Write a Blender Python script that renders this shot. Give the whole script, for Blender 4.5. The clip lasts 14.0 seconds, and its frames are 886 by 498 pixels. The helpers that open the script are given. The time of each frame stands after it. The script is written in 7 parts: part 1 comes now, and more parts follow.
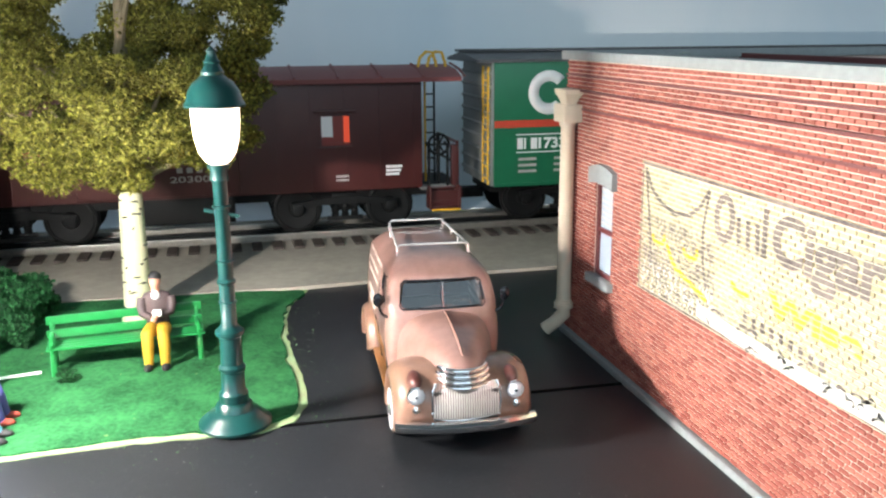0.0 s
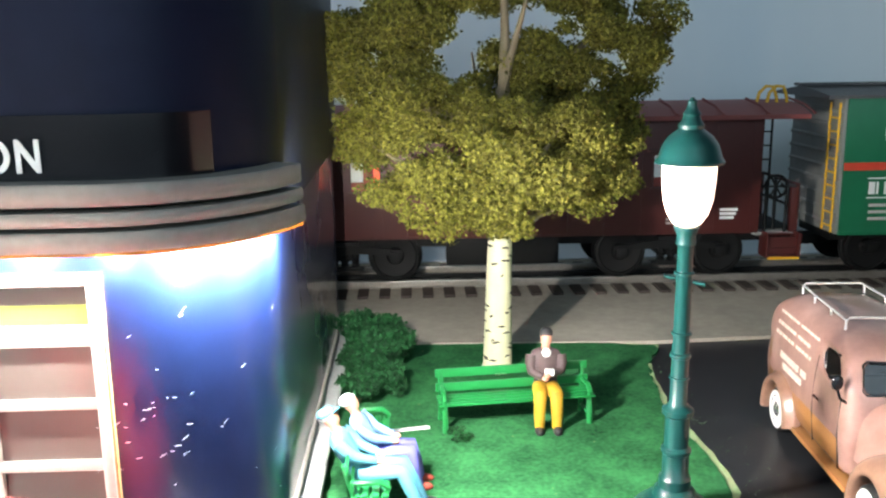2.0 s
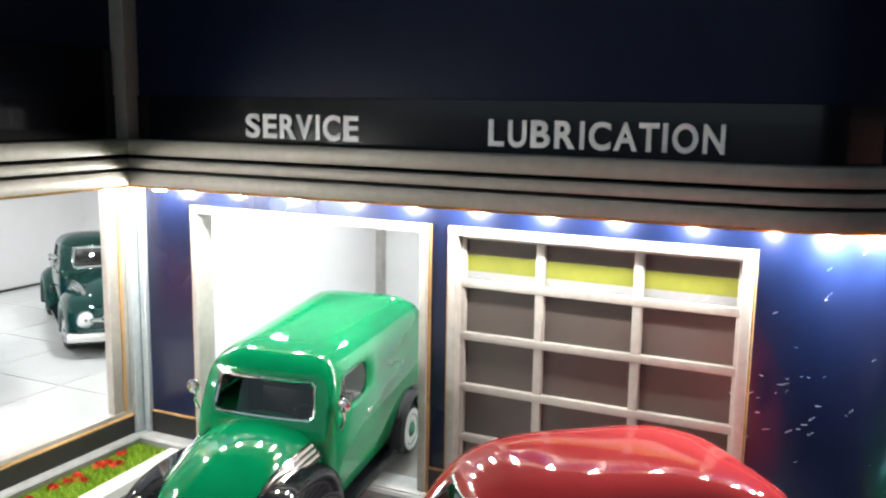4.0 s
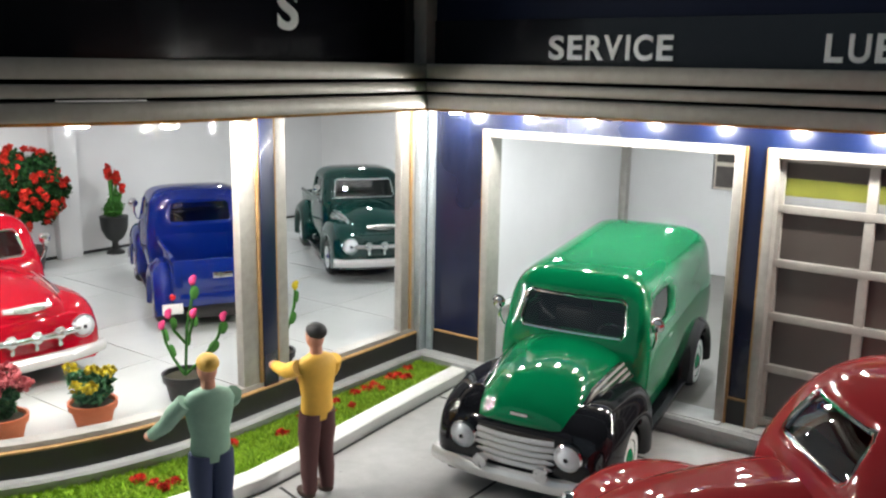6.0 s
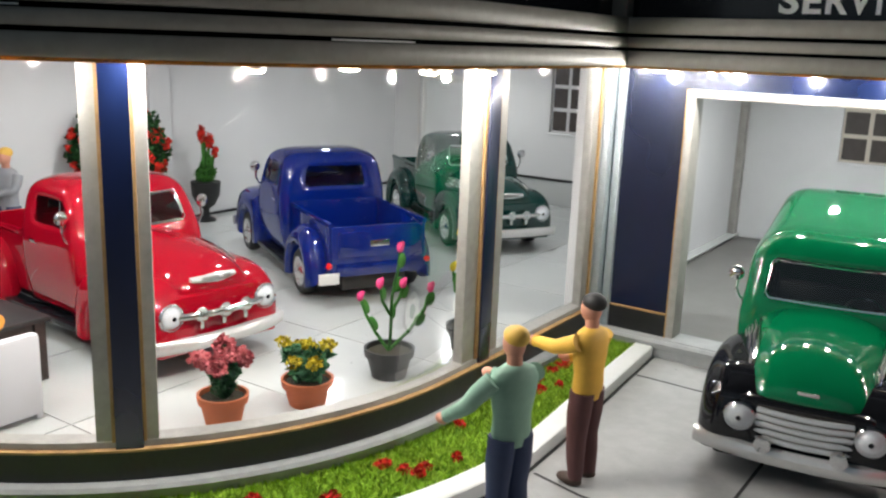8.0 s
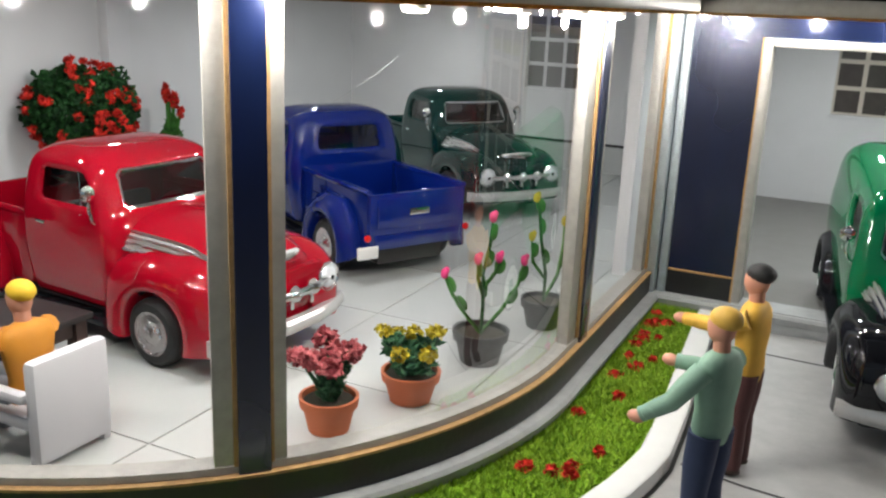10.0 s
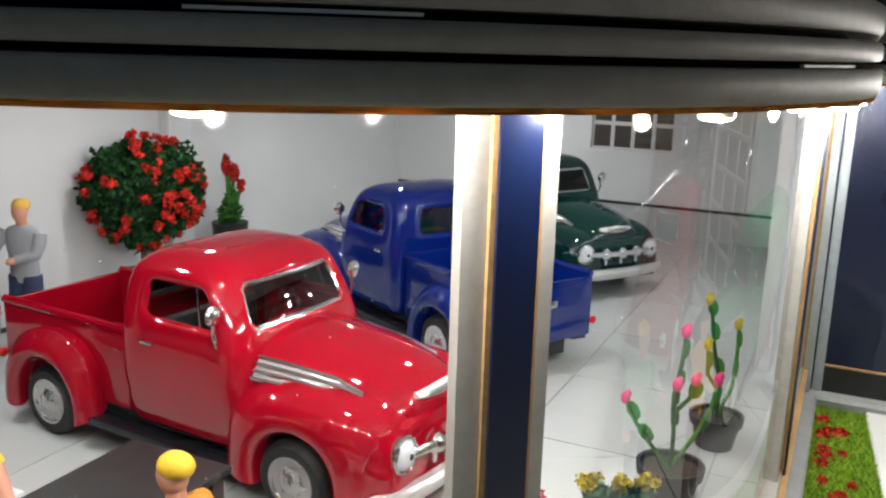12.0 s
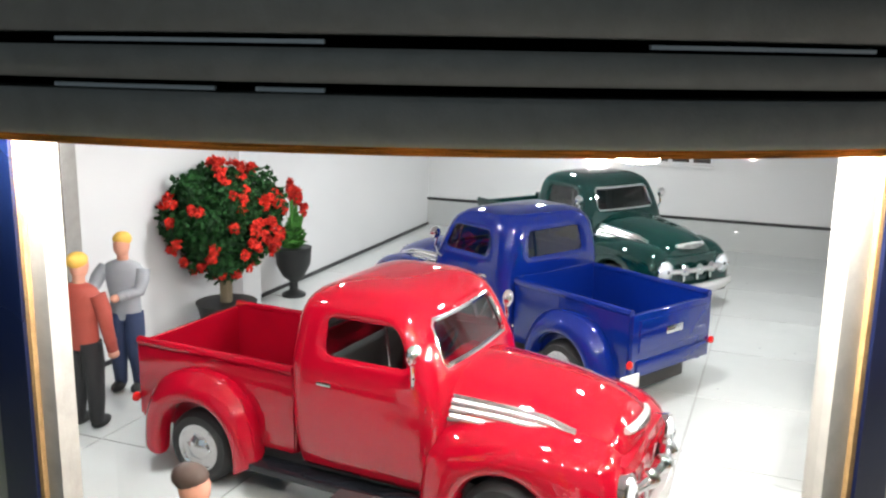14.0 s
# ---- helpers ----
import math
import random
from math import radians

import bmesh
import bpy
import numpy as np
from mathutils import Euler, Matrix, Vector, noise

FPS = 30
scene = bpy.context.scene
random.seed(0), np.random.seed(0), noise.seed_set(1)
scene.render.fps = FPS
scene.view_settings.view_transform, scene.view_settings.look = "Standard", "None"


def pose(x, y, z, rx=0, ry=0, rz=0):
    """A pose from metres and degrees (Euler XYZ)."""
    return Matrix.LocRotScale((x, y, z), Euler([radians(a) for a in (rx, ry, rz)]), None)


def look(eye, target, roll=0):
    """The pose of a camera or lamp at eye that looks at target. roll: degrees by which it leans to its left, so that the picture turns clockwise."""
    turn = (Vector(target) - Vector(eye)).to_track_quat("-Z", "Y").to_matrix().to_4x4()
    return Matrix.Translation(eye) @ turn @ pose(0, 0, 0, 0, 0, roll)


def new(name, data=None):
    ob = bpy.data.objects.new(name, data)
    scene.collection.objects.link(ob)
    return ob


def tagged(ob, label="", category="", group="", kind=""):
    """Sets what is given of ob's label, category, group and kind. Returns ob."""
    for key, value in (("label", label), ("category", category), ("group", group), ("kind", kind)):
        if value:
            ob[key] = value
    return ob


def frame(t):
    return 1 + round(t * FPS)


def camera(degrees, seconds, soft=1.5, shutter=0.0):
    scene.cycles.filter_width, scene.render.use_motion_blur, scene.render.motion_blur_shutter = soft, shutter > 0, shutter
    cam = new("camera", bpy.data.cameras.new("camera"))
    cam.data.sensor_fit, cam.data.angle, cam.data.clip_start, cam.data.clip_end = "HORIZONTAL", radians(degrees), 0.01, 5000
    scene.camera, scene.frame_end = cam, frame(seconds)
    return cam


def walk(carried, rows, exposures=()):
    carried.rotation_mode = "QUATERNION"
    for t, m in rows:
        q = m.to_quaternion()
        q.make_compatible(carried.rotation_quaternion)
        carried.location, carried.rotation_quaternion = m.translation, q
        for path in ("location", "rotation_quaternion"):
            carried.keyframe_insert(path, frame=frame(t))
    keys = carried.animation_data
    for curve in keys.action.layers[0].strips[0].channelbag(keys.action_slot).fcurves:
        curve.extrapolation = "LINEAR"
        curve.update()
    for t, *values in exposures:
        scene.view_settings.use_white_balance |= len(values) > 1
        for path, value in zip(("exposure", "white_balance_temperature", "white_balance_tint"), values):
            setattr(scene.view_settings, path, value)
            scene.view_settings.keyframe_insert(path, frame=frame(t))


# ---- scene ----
cam = camera(53.0, 14.0, soft=2.3)
U = 0.008  # metres per unit of the layout plan
PATH = [
    (0, (0.058, 0.377, 15.132), (0.523, 2.263, 14.655), -0.4),
    (0.5, (-1.592, 0.865, 15.872), (-1.213, 2.771, 15.399), -0.5),
    (1, (-3.198, 2.766, 15.906), (-2.891, 4.688, 15.442), -0.6),
    (1.5, (-5.774, 4.584, 16.065), (-5.555, 6.52, 15.611), -0.6),
    (2, (-9.282, 5.395, 16.154), (-9.21, 7.346, 15.721), -0.7),
    (2.2, (-10.589, 5.31, 16.179), (-10.595, 7.266, 15.76), -0.7),
    (2.5, (-11.317, 5.121, 15.594), (-11.471, 7.076, 15.198), -0.2),
    (3, (-12.063, 3.714, 15.082), (-12.475, 5.631, 14.685), 0.2),
    (3.5, (-12.992, 2.589, 14.675), (-13.631, 4.446, 14.294), 0.2),
    (4, (-14.744, 1.809, 14.597), (-15.592, 3.592, 14.276), 0.9),
    (4.2, (-15.118, 1.411, 14.571), (-16.023, 3.167, 14.257), 0.9),
    (6.3, (-19.287, -0.882, 12.431), (-20.459, 0.685, 12.015), 1.3),
    (6.5, (-19.723, -0.769, 12.068), (-20.903, 0.792, 11.651), 1.6),
    (7, (-21.141, -1.848, 12.358), (-22.317, -0.289, 11.925), 1.9),
    (7.5, (-24.057, -2.393, 12.474), (-25.197, -0.81, 12.031), 2.0),
    (8, (-26.894, -3.872, 12.036), (-27.977, -2.254, 11.581), 2.1),
    (8.2, (-27.845, -3.766, 11.931), (-28.897, -2.131, 11.464), 2.2),
    (10.3, (-35.179, -4.727, 11.171), (-35.98, -2.975, 10.633), 2.4),
    (10.5, (-35.963, -4.979, 11.047), (-36.749, -3.22, 10.513), 2.4),
    (11, (-37.023, -5.0, 11.533), (-37.812, -3.231, 11.036), 2.4),
    (11.5, (-38.161, -4.127, 11.258), (-38.97, -2.355, 10.803), 2.0),
    (12, (-40.183, -2.717, 12.153), (-40.994, -0.944, 11.704), 1.7),
    (12.5, (-41.403, -3.993, 12.064), (-42.197, -2.215, 11.604), 1.7),
    (13, (-42.897, -3.522, 11.442), (-43.676, -1.733, 11.0), 1.8),
    (13.5, (-44.205, -4.077, 12.742), (-44.934, -2.265, 12.315), 1.8),
    (14, (-45.766, -4.278, 12.351), (-46.465, -2.453, 11.928), 1.0),
]
walk(cam, [(t, look(Vector(eye) * U, Vector(target) * U, roll)) for t, eye, target, roll in PATH],
     exposures=[(0.0, 0.6), (1.0, 0.85), (1.5, 0.87), (2.0, 0.35), (2.5, -0.33), (3.0, -1.13), (3.5, -1.5), (4.2, -1.9), (6.3, -2.6), (8.2, -2.85), (10.3, -3.1), (11.5, -3.05), (12.5, -2.85), (13.0, -2.92), (13.5, -2.4), (14.0, -2.15)])

# ---------------------------------------------------------------- light
world = bpy.data.worlds.new("room_air")
scene.world = world
world.use_nodes = True
world.node_tree.nodes["Background"].inputs[0].default_value = (0.55, 0.6, 0.68, 1)
world.node_tree.nodes["Background"].inputs[1].default_value = 0.05


def lamp(name, kind, place, power, colour=(1, 1, 1), size=1.0, size_y=None, aim=None, spot=None):
    data = bpy.data.lights.new(name, kind)
    data.energy, data.color = power, colour
    if kind == "AREA":
        data.shape, data.size, data.size_y = "RECTANGLE", size * U, (size_y or size) * U
    else:
        data.shadow_soft_size = size * U
    if kind == "SPOT":
        data.spot_size, data.spot_blend = radians(spot or 120), 0.8
    ob = new(name, data)
    ob.matrix_world = look(Vector(place) * U, Vector(aim or (place[0], place[1] + 0.001, place[2] - 1)) * U)
    return ob


ROOM_POWER, LED_POWER, HALL_POWER, BAY_POWER = 8.0, 0.54, 2.8, 0.92
# unseen room light, added well below the ceiling to favour the backdrop
lamp("room_front_light", "AREA", (-10, -125, 74), ROOM_POWER, (0.69, 0.9, 1.05), 220, 130, aim=(0, 78, 15))
# added side lamp without any window, brightens faces turned to -x
lamp("room_side_fill", "AREA", (-170, 20, 70), ROOM_POWER * 0.3, (0.7, 0.88, 1.0), 150, 110, aim=(0, 45, 0))


# ---------------------------------------------------------------- materials
def material(name, colour, rough=0.5, metal=0.0, vary=0.12, grain=1.0, bump=0.0, bump_grain=None, coat=0.0, tint=None,
             spots=None, spec=0.5, each=0.0, rough_vary=0.1):
    """Noise at two scales varies colour and roughness; grain counts features per plan unit."""
    m = bpy.data.materials.new(name)
    m.use_nodes = True
    nt = m.node_tree
    b = nt.nodes["Principled BSDF"]
    b.inputs["Metallic"].default_value = metal
    b.inputs["Roughness"].default_value = rough
    b.inputs["Coat Weight"].default_value = coat
    b.inputs["Coat Roughness"].default_value = 0.025
    b.inputs["Specular IOR Level"].default_value = spec
    co = nt.nodes.new("ShaderNodeTexCoord").outputs["Object"]

    def noise_at(scale, detail=4.0, roughness=0.6):
        n = nt.nodes.new("ShaderNodeTexNoise")
        n.inputs["Scale"].default_value = scale / U
        n.inputs["Detail"].default_value = detail
        n.inputs["Roughness"].default_value = roughness
        nt.links.new(co, n.inputs["Vector"])
        return n.outputs["Fac"]

    def maths(op, a, c, d=None):
        n = nt.nodes.new("ShaderNodeMath")
        n.operation = op
        for i, v in enumerate((a, c, d)):
            if v is None:
                continue
            if isinstance(v, (int, float)):
                n.inputs[i].default_value = v
            else:
                nt.links.new(v, n.inputs[i])
        return n.outputs[0]

    def mix(fac, a, c, kind="MIX"):
        n = nt.nodes.new("ShaderNodeMix")
        n.data_type, n.blend_type = "RGBA", kind
        for i, v in ((0, fac), (6, a), (7, c)):
            if isinstance(v, (int, float)):
                n.inputs[i].default_value = v
            elif isinstance(v, tuple):
                n.inputs[i].default_value = (*v[:3], 1)
            else:
                nt.links.new(v, n.inputs[i])
        return n.outputs[2]

    dark = tuple(c * (1 - vary) for c in colour)
    light = tuple(min(1, c * (1 + vary)) for c in (tint or colour))
    big, fine = noise_at(grain * 0.18), noise_at(grain * 2.2, 6.0)
    spread = nt.nodes.new("ShaderNodeMapRange")
    spread.inputs[1].default_value, spread.inputs[2].default_value = 0.3, 0.7
    nt.links.new(maths("ADD", maths("MULTIPLY", big, 0.55), maths("MULTIPLY", fine, 0.45)), spread.inputs[0])
    col = mix(spread.outputs[0], dark, light)
    if each:
        info = nt.nodes.new("ShaderNodeObjectInfo").outputs["Random"]
        col = mix(maths("MULTIPLY", info, each), col, tuple(c * 0.55 for c in colour))
    if spots:
        spot_colour, density, size = spots
        n = noise_at(size, 2.0)
        r = nt.nodes.new("ShaderNodeMapRange")
        r.inputs[1].default_value, r.inputs[2].default_value = density, density + 0.03
        nt.links.new(n, r.inputs[0])
        col = mix(r.outputs[0], col, spot_colour)
    nt.links.new(col, b.inputs["Base Color"])
    if rough_vary:
        nt.links.new(maths("MULTIPLY_ADD", big, rough_vary * 2, max(0.02, rough - rough_vary)), b.inputs["Roughness"])
    if bump:
        bn = nt.nodes.new("ShaderNodeBump")
        bn.inputs["Strength"].default_value = min(1.0, bump)
        bn.inputs["Distance"].default_value = 0.05 * U
        nt.links.new(noise_at(bump_grain or grain * 4, 5.0, 0.7), bn.inputs["Height"])
        nt.links.new(bn.outputs[0], b.inputs["Normal"])
    return m


def glow(name, colour, strength):
    m = bpy.data.materials.new(name)
    m.use_nodes = True
    b = m.node_tree.nodes["Principled BSDF"]
    b.inputs["Base Color"].default_value = (*colour, 1)
    b.inputs["Emission Color"].default_value = (*colour, 1)
    b.inputs["Emission Strength"].default_value = strength
    return m


def pane_glass(name, shade=1.0, gloss=0.06):
    """Thin clear pane: straight see-through with a little mirror on it."""
    m = bpy.data.materials.new(name)
    m.use_nodes = True
    nt = m.node_tree
    nt.nodes.remove(nt.nodes["Principled BSDF"])
    t, g, x = (nt.nodes.new(k) for k in ("ShaderNodeBsdfTransparent", "ShaderNodeBsdfGlossy", "ShaderNodeMixShader"))
    t.inputs[0].default_value = (shade, shade, shade, 1)
    g.inputs["Roughness"].default_value = 0.02
    f = nt.nodes.new("ShaderNodeFresnel")
    f.inputs[0].default_value = 1.0 + gloss * 7
    half = nt.nodes.new("ShaderNodeMath")
    half.operation = "MULTIPLY"
    half.inputs[1].default_value = 0.3 if shade > 0.9 else 1.0
    nt.links.new(f.outputs[0], half.inputs[0])
    nt.links.new(half.outputs[0], x.inputs[0])
    nt.links.new(t.outputs[0], x.inputs[1])
    nt.links.new(g.outputs[0], x.inputs[2])
    nt.links.new(x.outputs[0], nt.nodes["Material Output"].inputs[0])
    return m


ASPHALT = material("asphalt", (0.017, 0.018, 0.021), 0.42, vary=0.35, grain=1.2, bump=0.35, bump_grain=9, spots=((0.2, 0.21, 0.2), 0.7, 6.0), spec=0.3)
LAWN = material("lawn_flock", (0.009, 0.068, 0.023), 0.95, vary=0.55, grain=2.4, bump=1.0, bump_grain=7, tint=(0.029, 0.135, 0.048), spec=0.1, spots=((0.2, 0.25, 0.1), 0.74, 1.3))
LAWN_EDGE = material("bare_lawn_edge", (0.42, 0.38, 0.24), 0.95, vary=0.4, grain=2.5, bump=0.8, tint=(0.25, 0.4, 0.18))
SAND = material("roadbed_board", (0.36, 0.325, 0.265), 0.9, vary=0.25, grain=0.8, bump=0.5, bump_grain=7)
CONCRETE = material("painted_concrete", (0.38, 0.38, 0.375), 0.5, vary=0.2, grain=0.7, bump=0.25, bump_grain=5, spots=((0.12, 0.12, 0.12), 0.76, 3.0))
KERB = material("grey_kerb_paint", (0.34, 0.35, 0.35), 0.6, vary=0.2, grain=1.0, bump=0.35)
WHITE_STRIP = material("white_styrene", (0.82, 0.82, 0.8), 0.5, vary=0.05, grain=1.0, bump=0.1)
NAVY = material("navy_enamel", (0.003, 0.0075, 0.033), 0.28, vary=0.3, grain=0.5, bump=0.1, bump_grain=3, coat=0.3)
NAVY_FLAT = material("dark_navy_wall", (0.006, 0.0095, 0.026), 0.42, vary=0.25, grain=0.4, bump=0.1, spec=0.14)
BLACK_GLOSS = material("black_gloss_sign", (0.006, 0.006, 0.008), 0.16, vary=0.2, grain=0.5, coat=0.15)
BLACK_BASE = material("black_plinth", (0.012, 0.012, 0.013), 0.4, vary=0.3, grain=1.5, bump=0.3)
SILVER = material("silver_paint", (0.39, 0.375, 0.345), 0.42, metal=0.35, vary=0.22, grain=1.4, bump=0.25, bump_grain=4)
SILVER_DARK = material("dull_silver_band", (0.285, 0.268, 0.238), 0.5, metal=0.12, vary=0.2, grain=1.2, bump=0.3, bump_grain=3)
GALVANISED = material("galvanised_post", (0.5, 0.56, 0.6), 0.4, metal=0.5, vary=0.2, grain=1.8, bump=0.3)
CARD_EDGE = material("raw_card_edge", (0.4, 0.24, 0.1), 0.9, vary=0.4, grain=2.5, bump=0.4)
CARD_LIP = bpy.data.materials.new("translucent_card_lip")
CARD_LIP.use_nodes = True
CARD_LIP.node_tree.nodes.remove(CARD_LIP.node_tree.nodes["Principled BSDF"])
lip_nodes = [CARD_LIP.node_tree.nodes.new(k) for k in ("ShaderNodeBsdfTranslucent", "ShaderNodeBsdfDiffuse", "ShaderNodeMixShader", "ShaderNodeTexNoise", "ShaderNodeValToRGB")]
lip_nodes[3].inputs["Scale"].default_value = 0.5 / U
# ramp puts orange patches into the lip that imitate LED glow
lip_nodes[4].color_ramp.elements[0].position, lip_nodes[4].color_ramp.elements[1].position = 0.42, 0.62
lip_nodes[4].color_ramp.elements[0].color, lip_nodes[4].color_ramp.elements[1].color = (0.05, 0.025, 0.01, 1), (0.55, 0.29, 0.08, 1)
CARD_LIP.node_tree.links.new(lip_nodes[3].outputs["Fac"], lip_nodes[4].inputs[0])
for k in (0, 1):
    CARD_LIP.node_tree.links.new(lip_nodes[4].outputs[0], lip_nodes[k].inputs[0])
    CARD_LIP.node_tree.links.new(lip_nodes[k].outputs[0], lip_nodes[2].inputs[k + 1])
lip_nodes[2].inputs[0].default_value = 0.5
CARD_LIP.node_tree.links.new(lip_nodes[2].outputs[0], CARD_LIP.node_tree.nodes["Material Output"].inputs[0])
WALL_WHITE = material("white_interior_wall", (0.66, 0.66, 0.66), 0.7, vary=0.06, grain=0.25, bump=0.15)
WAINSCOT = material("grey_lower_wall", (0.5, 0.51, 0.5), 0.5, vary=0.06, grain=0.3)
TILE = material("pale_floor_tile", (0.6, 0.62, 0.6), 0.2, vary=0.06, grain=0.3, coat=0.25, rough_vary=0.06, each=0.08)
JOINT = material("tile_joint", (0.36, 0.36, 0.34), 0.8)
BAY_FLOOR = material("bay_floor", (0.17, 0.165, 0.155), 0.5, vary=0.12, grain=0.5, bump=0.2)
CLEAR = pane_glass("shop_window_glass", 0.97, 0.05)
CAR_GLASS = pane_glass("car_glass", 0.52, 0.12)
FROSTED = material("smoked_door_pane", (0.075, 0.064, 0.058), 0.3, vary=0.15, grain=0.25, coat=0.3)
CHROME = material("chrome", (0.86, 0.86, 0.86), 0.1, metal=1.0, vary=0.05, grain=1.0, bump=0.05, rough_vary=0.04)
BRIGHT = material("bright_plating", (0.9, 0.89, 0.87), 0.2, metal=0.6, vary=0.06, grain=2.0, bump=0.2, bump_grain=5, rough_vary=0.08)
RIM = material("bright_rim", (0.9, 0.9, 0.9), 0.14, metal=0.9, vary=0.05, rough_vary=0.04)
RUBBER = material("tyre_rubber", (0.008, 0.008, 0.008), 0.6, vary=0.2, grain=2, bump=0.2)
WHITEWALL = material("whitewall", (0.7, 0.72, 0.7), 0.5, vary=0.05)
CABIN = material("dark_cabin", (0.02, 0.018, 0.017), 0.6, vary=0.2)
TAILRED = material("tail_lamp_red", (0.6, 0.01, 0.01), 0.15, coat=0.5)
PLATE = material("blank_plate", (0.75, 0.75, 0.73), 0.4, vary=0.04)
LENS = material("headlamp_lens", (0.8, 0.84, 0.88), 0.08, metal=0.15, vary=0.15, grain=6, bump=0.3, bump_grain=12)
LED_GLOW = glow("led_chip", (1.0, 0.9, 0.72), 260)
LETTER = material("white_lettering", (0.7, 0.7, 0.69), 0.5, vary=0.04)


def car_paint(name, colour, coat=1.0):
    m = material(name, colour, 0.6, vary=0.1, grain=0.4, coat=coat, spec=0.0, rough_vary=0.05)
    m.node_tree.nodes["Principled BSDF"].inputs["Coat IOR"].default_value = 1.62
    m.node_tree.nodes["Principled BSDF"].inputs["Coat Roughness"].default_value = 0.04
    return m


RED = car_paint("gloss_red", (0.33, 0.002, 0.013))
BLUE = car_paint("gloss_blue", (0.002, 0.013, 0.14))
DARK_GREEN = car_paint("gloss_dark_green", (0.002, 0.03, 0.026))
GREEN = car_paint("gloss_mid_green", (0.001, 0.15, 0.055))
BLACK_PAINT = car_paint("gloss_black", (0.009, 0.0095, 0.012), 0.6)
MAROON = car_paint("gloss_maroon", (0.28, 0.026, 0.029), 0.75)
ROSE = material("weathered_rose_brown", (0.21, 0.105, 0.08), 0.34, vary=0.3, grain=0.35, tint=(0.36, 0.21, 0.18), coat=0.8)
TAN = material("weathered_tan", (0.33, 0.15, 0.05), 0.45, vary=0.25, grain=0.5, coat=0.2)


# ---------------------------------------------------------------- mesh helpers
def part(name, bm, mat, parent=None, label="", at=None, sub=0, sharp=40, thick=0.0):
    """Links a bmesh, in plan units, as one mesh object under its thing."""
    for v in bm.verts:
        v.co *= U
    bmesh.ops.recalc_face_normals(bm, faces=bm.faces) if not thick else None
    me = bpy.data.meshes.new(name)
    bm.to_mesh(me)
    bm.free()
    for m in mat if isinstance(mat, (list, tuple)) else [mat]:
        me.materials.append(m)
    me.polygons.foreach_set("use_smooth", [True] * len(me.polygons))
    if not sub:
        me.set_sharp_from_angle(angle=radians(sharp))
    ob = new(name, me)
    if parent:
        ob.parent = parent
    if at:
        ob.matrix_basis = pose(at[0] * U, at[1] * U, at[2] * U, *at[3:])
    if thick:
        s = ob.modifiers.new("thickness", "SOLIDIFY")
        s.thickness, s.offset = thick * U, -1
    if sub:
        s = ob.modifiers.new("smooth", "SUBSURF")
        s.levels = s.render_levels = sub
    if label:
        tagged(ob, label)
    return ob


def thing(name, x, y, z, label, category, rz=0.0, group="", kind=""):
    ob = new(name)
    ob.empty_display_size = 0.01
    ob.matrix_basis = pose(x * U, y * U, z * U, 0, 0, rz)
    return tagged(ob, label, category, group, kind)


def add_box(bm, x0, x1, y0, y1, z0, z1, bevel=0.0, m=None, slot=0):
    r = bmesh.ops.create_cube(bm, size=1)
    t = Matrix.Translation(((x0 + x1) / 2, (y0 + y1) / 2, (z0 + z1) / 2)) @ Matrix.Diagonal((abs(x1 - x0), abs(y1 - y0), abs(z1 - z0), 1))
    bmesh.ops.transform(bm, matrix=t, verts=r["verts"])
    vs = r["verts"]
    faces = {f for v in vs for f in v.link_faces}
    if bevel:
        es = {e for v in vs for e in v.link_edges}
        out = bmesh.ops.bevel(bm, geom=list(es), offset=bevel, segments=2, affect="EDGES", profile=0.6)
        vs = list({v for f in out["faces"] for v in f.verts} | {v for v in vs if v.is_valid})
        faces = {f for v in vs for f in v.link_faces}
    for f in faces:
        f.material_index = slot
    if m is not None:
        bmesh.ops.transform(bm, matrix=m, verts=vs)
    return vs


def box(x0, x1, y0, y1, z0, z1, bevel=0.0, m=None):
    bm = bmesh.new()
    add_box(bm, x0, x1, y0, y1, z0, z1, bevel, m)
    return bm


def add_lathe(bm, profile, segs=24, m=None, slot=0, caps=True):
    rings = []
    for r, z in profile:
        rings.append([bm.verts.new((r * math.cos(2 * math.pi * i / segs), r * math.sin(2 * math.pi * i / segs), z)) for i in range(segs)])
    faces = []
    for a, b in zip(rings, rings[1:]):
        for i in range(segs):
            faces.append(bm.faces.new((a[i], a[(i + 1) % segs], b[(i + 1) % segs], b[i])))
    if caps:
        faces += [bm.faces.new(rings[0][::-1]), bm.faces.new(rings[-1])]
    for f in faces:
        f.material_index = slot
    vs = [v for r in rings for v in r]
    if m is not None:
        bmesh.ops.transform(bm, matrix=m, verts=vs)
    return vs


def lathe(profile, segs=24, m=None):
    bm = bmesh.new()
    add_lathe(bm, profile, segs, m)
    return bm


def add_loft(bm, rings, closed=True, caps=True, slot=0):
    vs = [[bm.verts.new(p) for p in r] for r in rings]
    n, faces = len(rings[0]), []
    for a, b in zip(vs, vs[1:]):
        for i in range(n if closed else n - 1):
            faces.append(bm.faces.new((a[i], a[(i + 1) % n], b[(i + 1) % n], b[i])))
    if caps and closed:
        faces += [bm.faces.new(vs[0][::-1]), bm.faces.new(vs[-1])]
    for f in faces:
        f.material_index = slot
    return vs


def loft(rings, closed=True, caps=True):
    bm = bmesh.new()
    add_loft(bm, rings, closed, caps)
    return bm


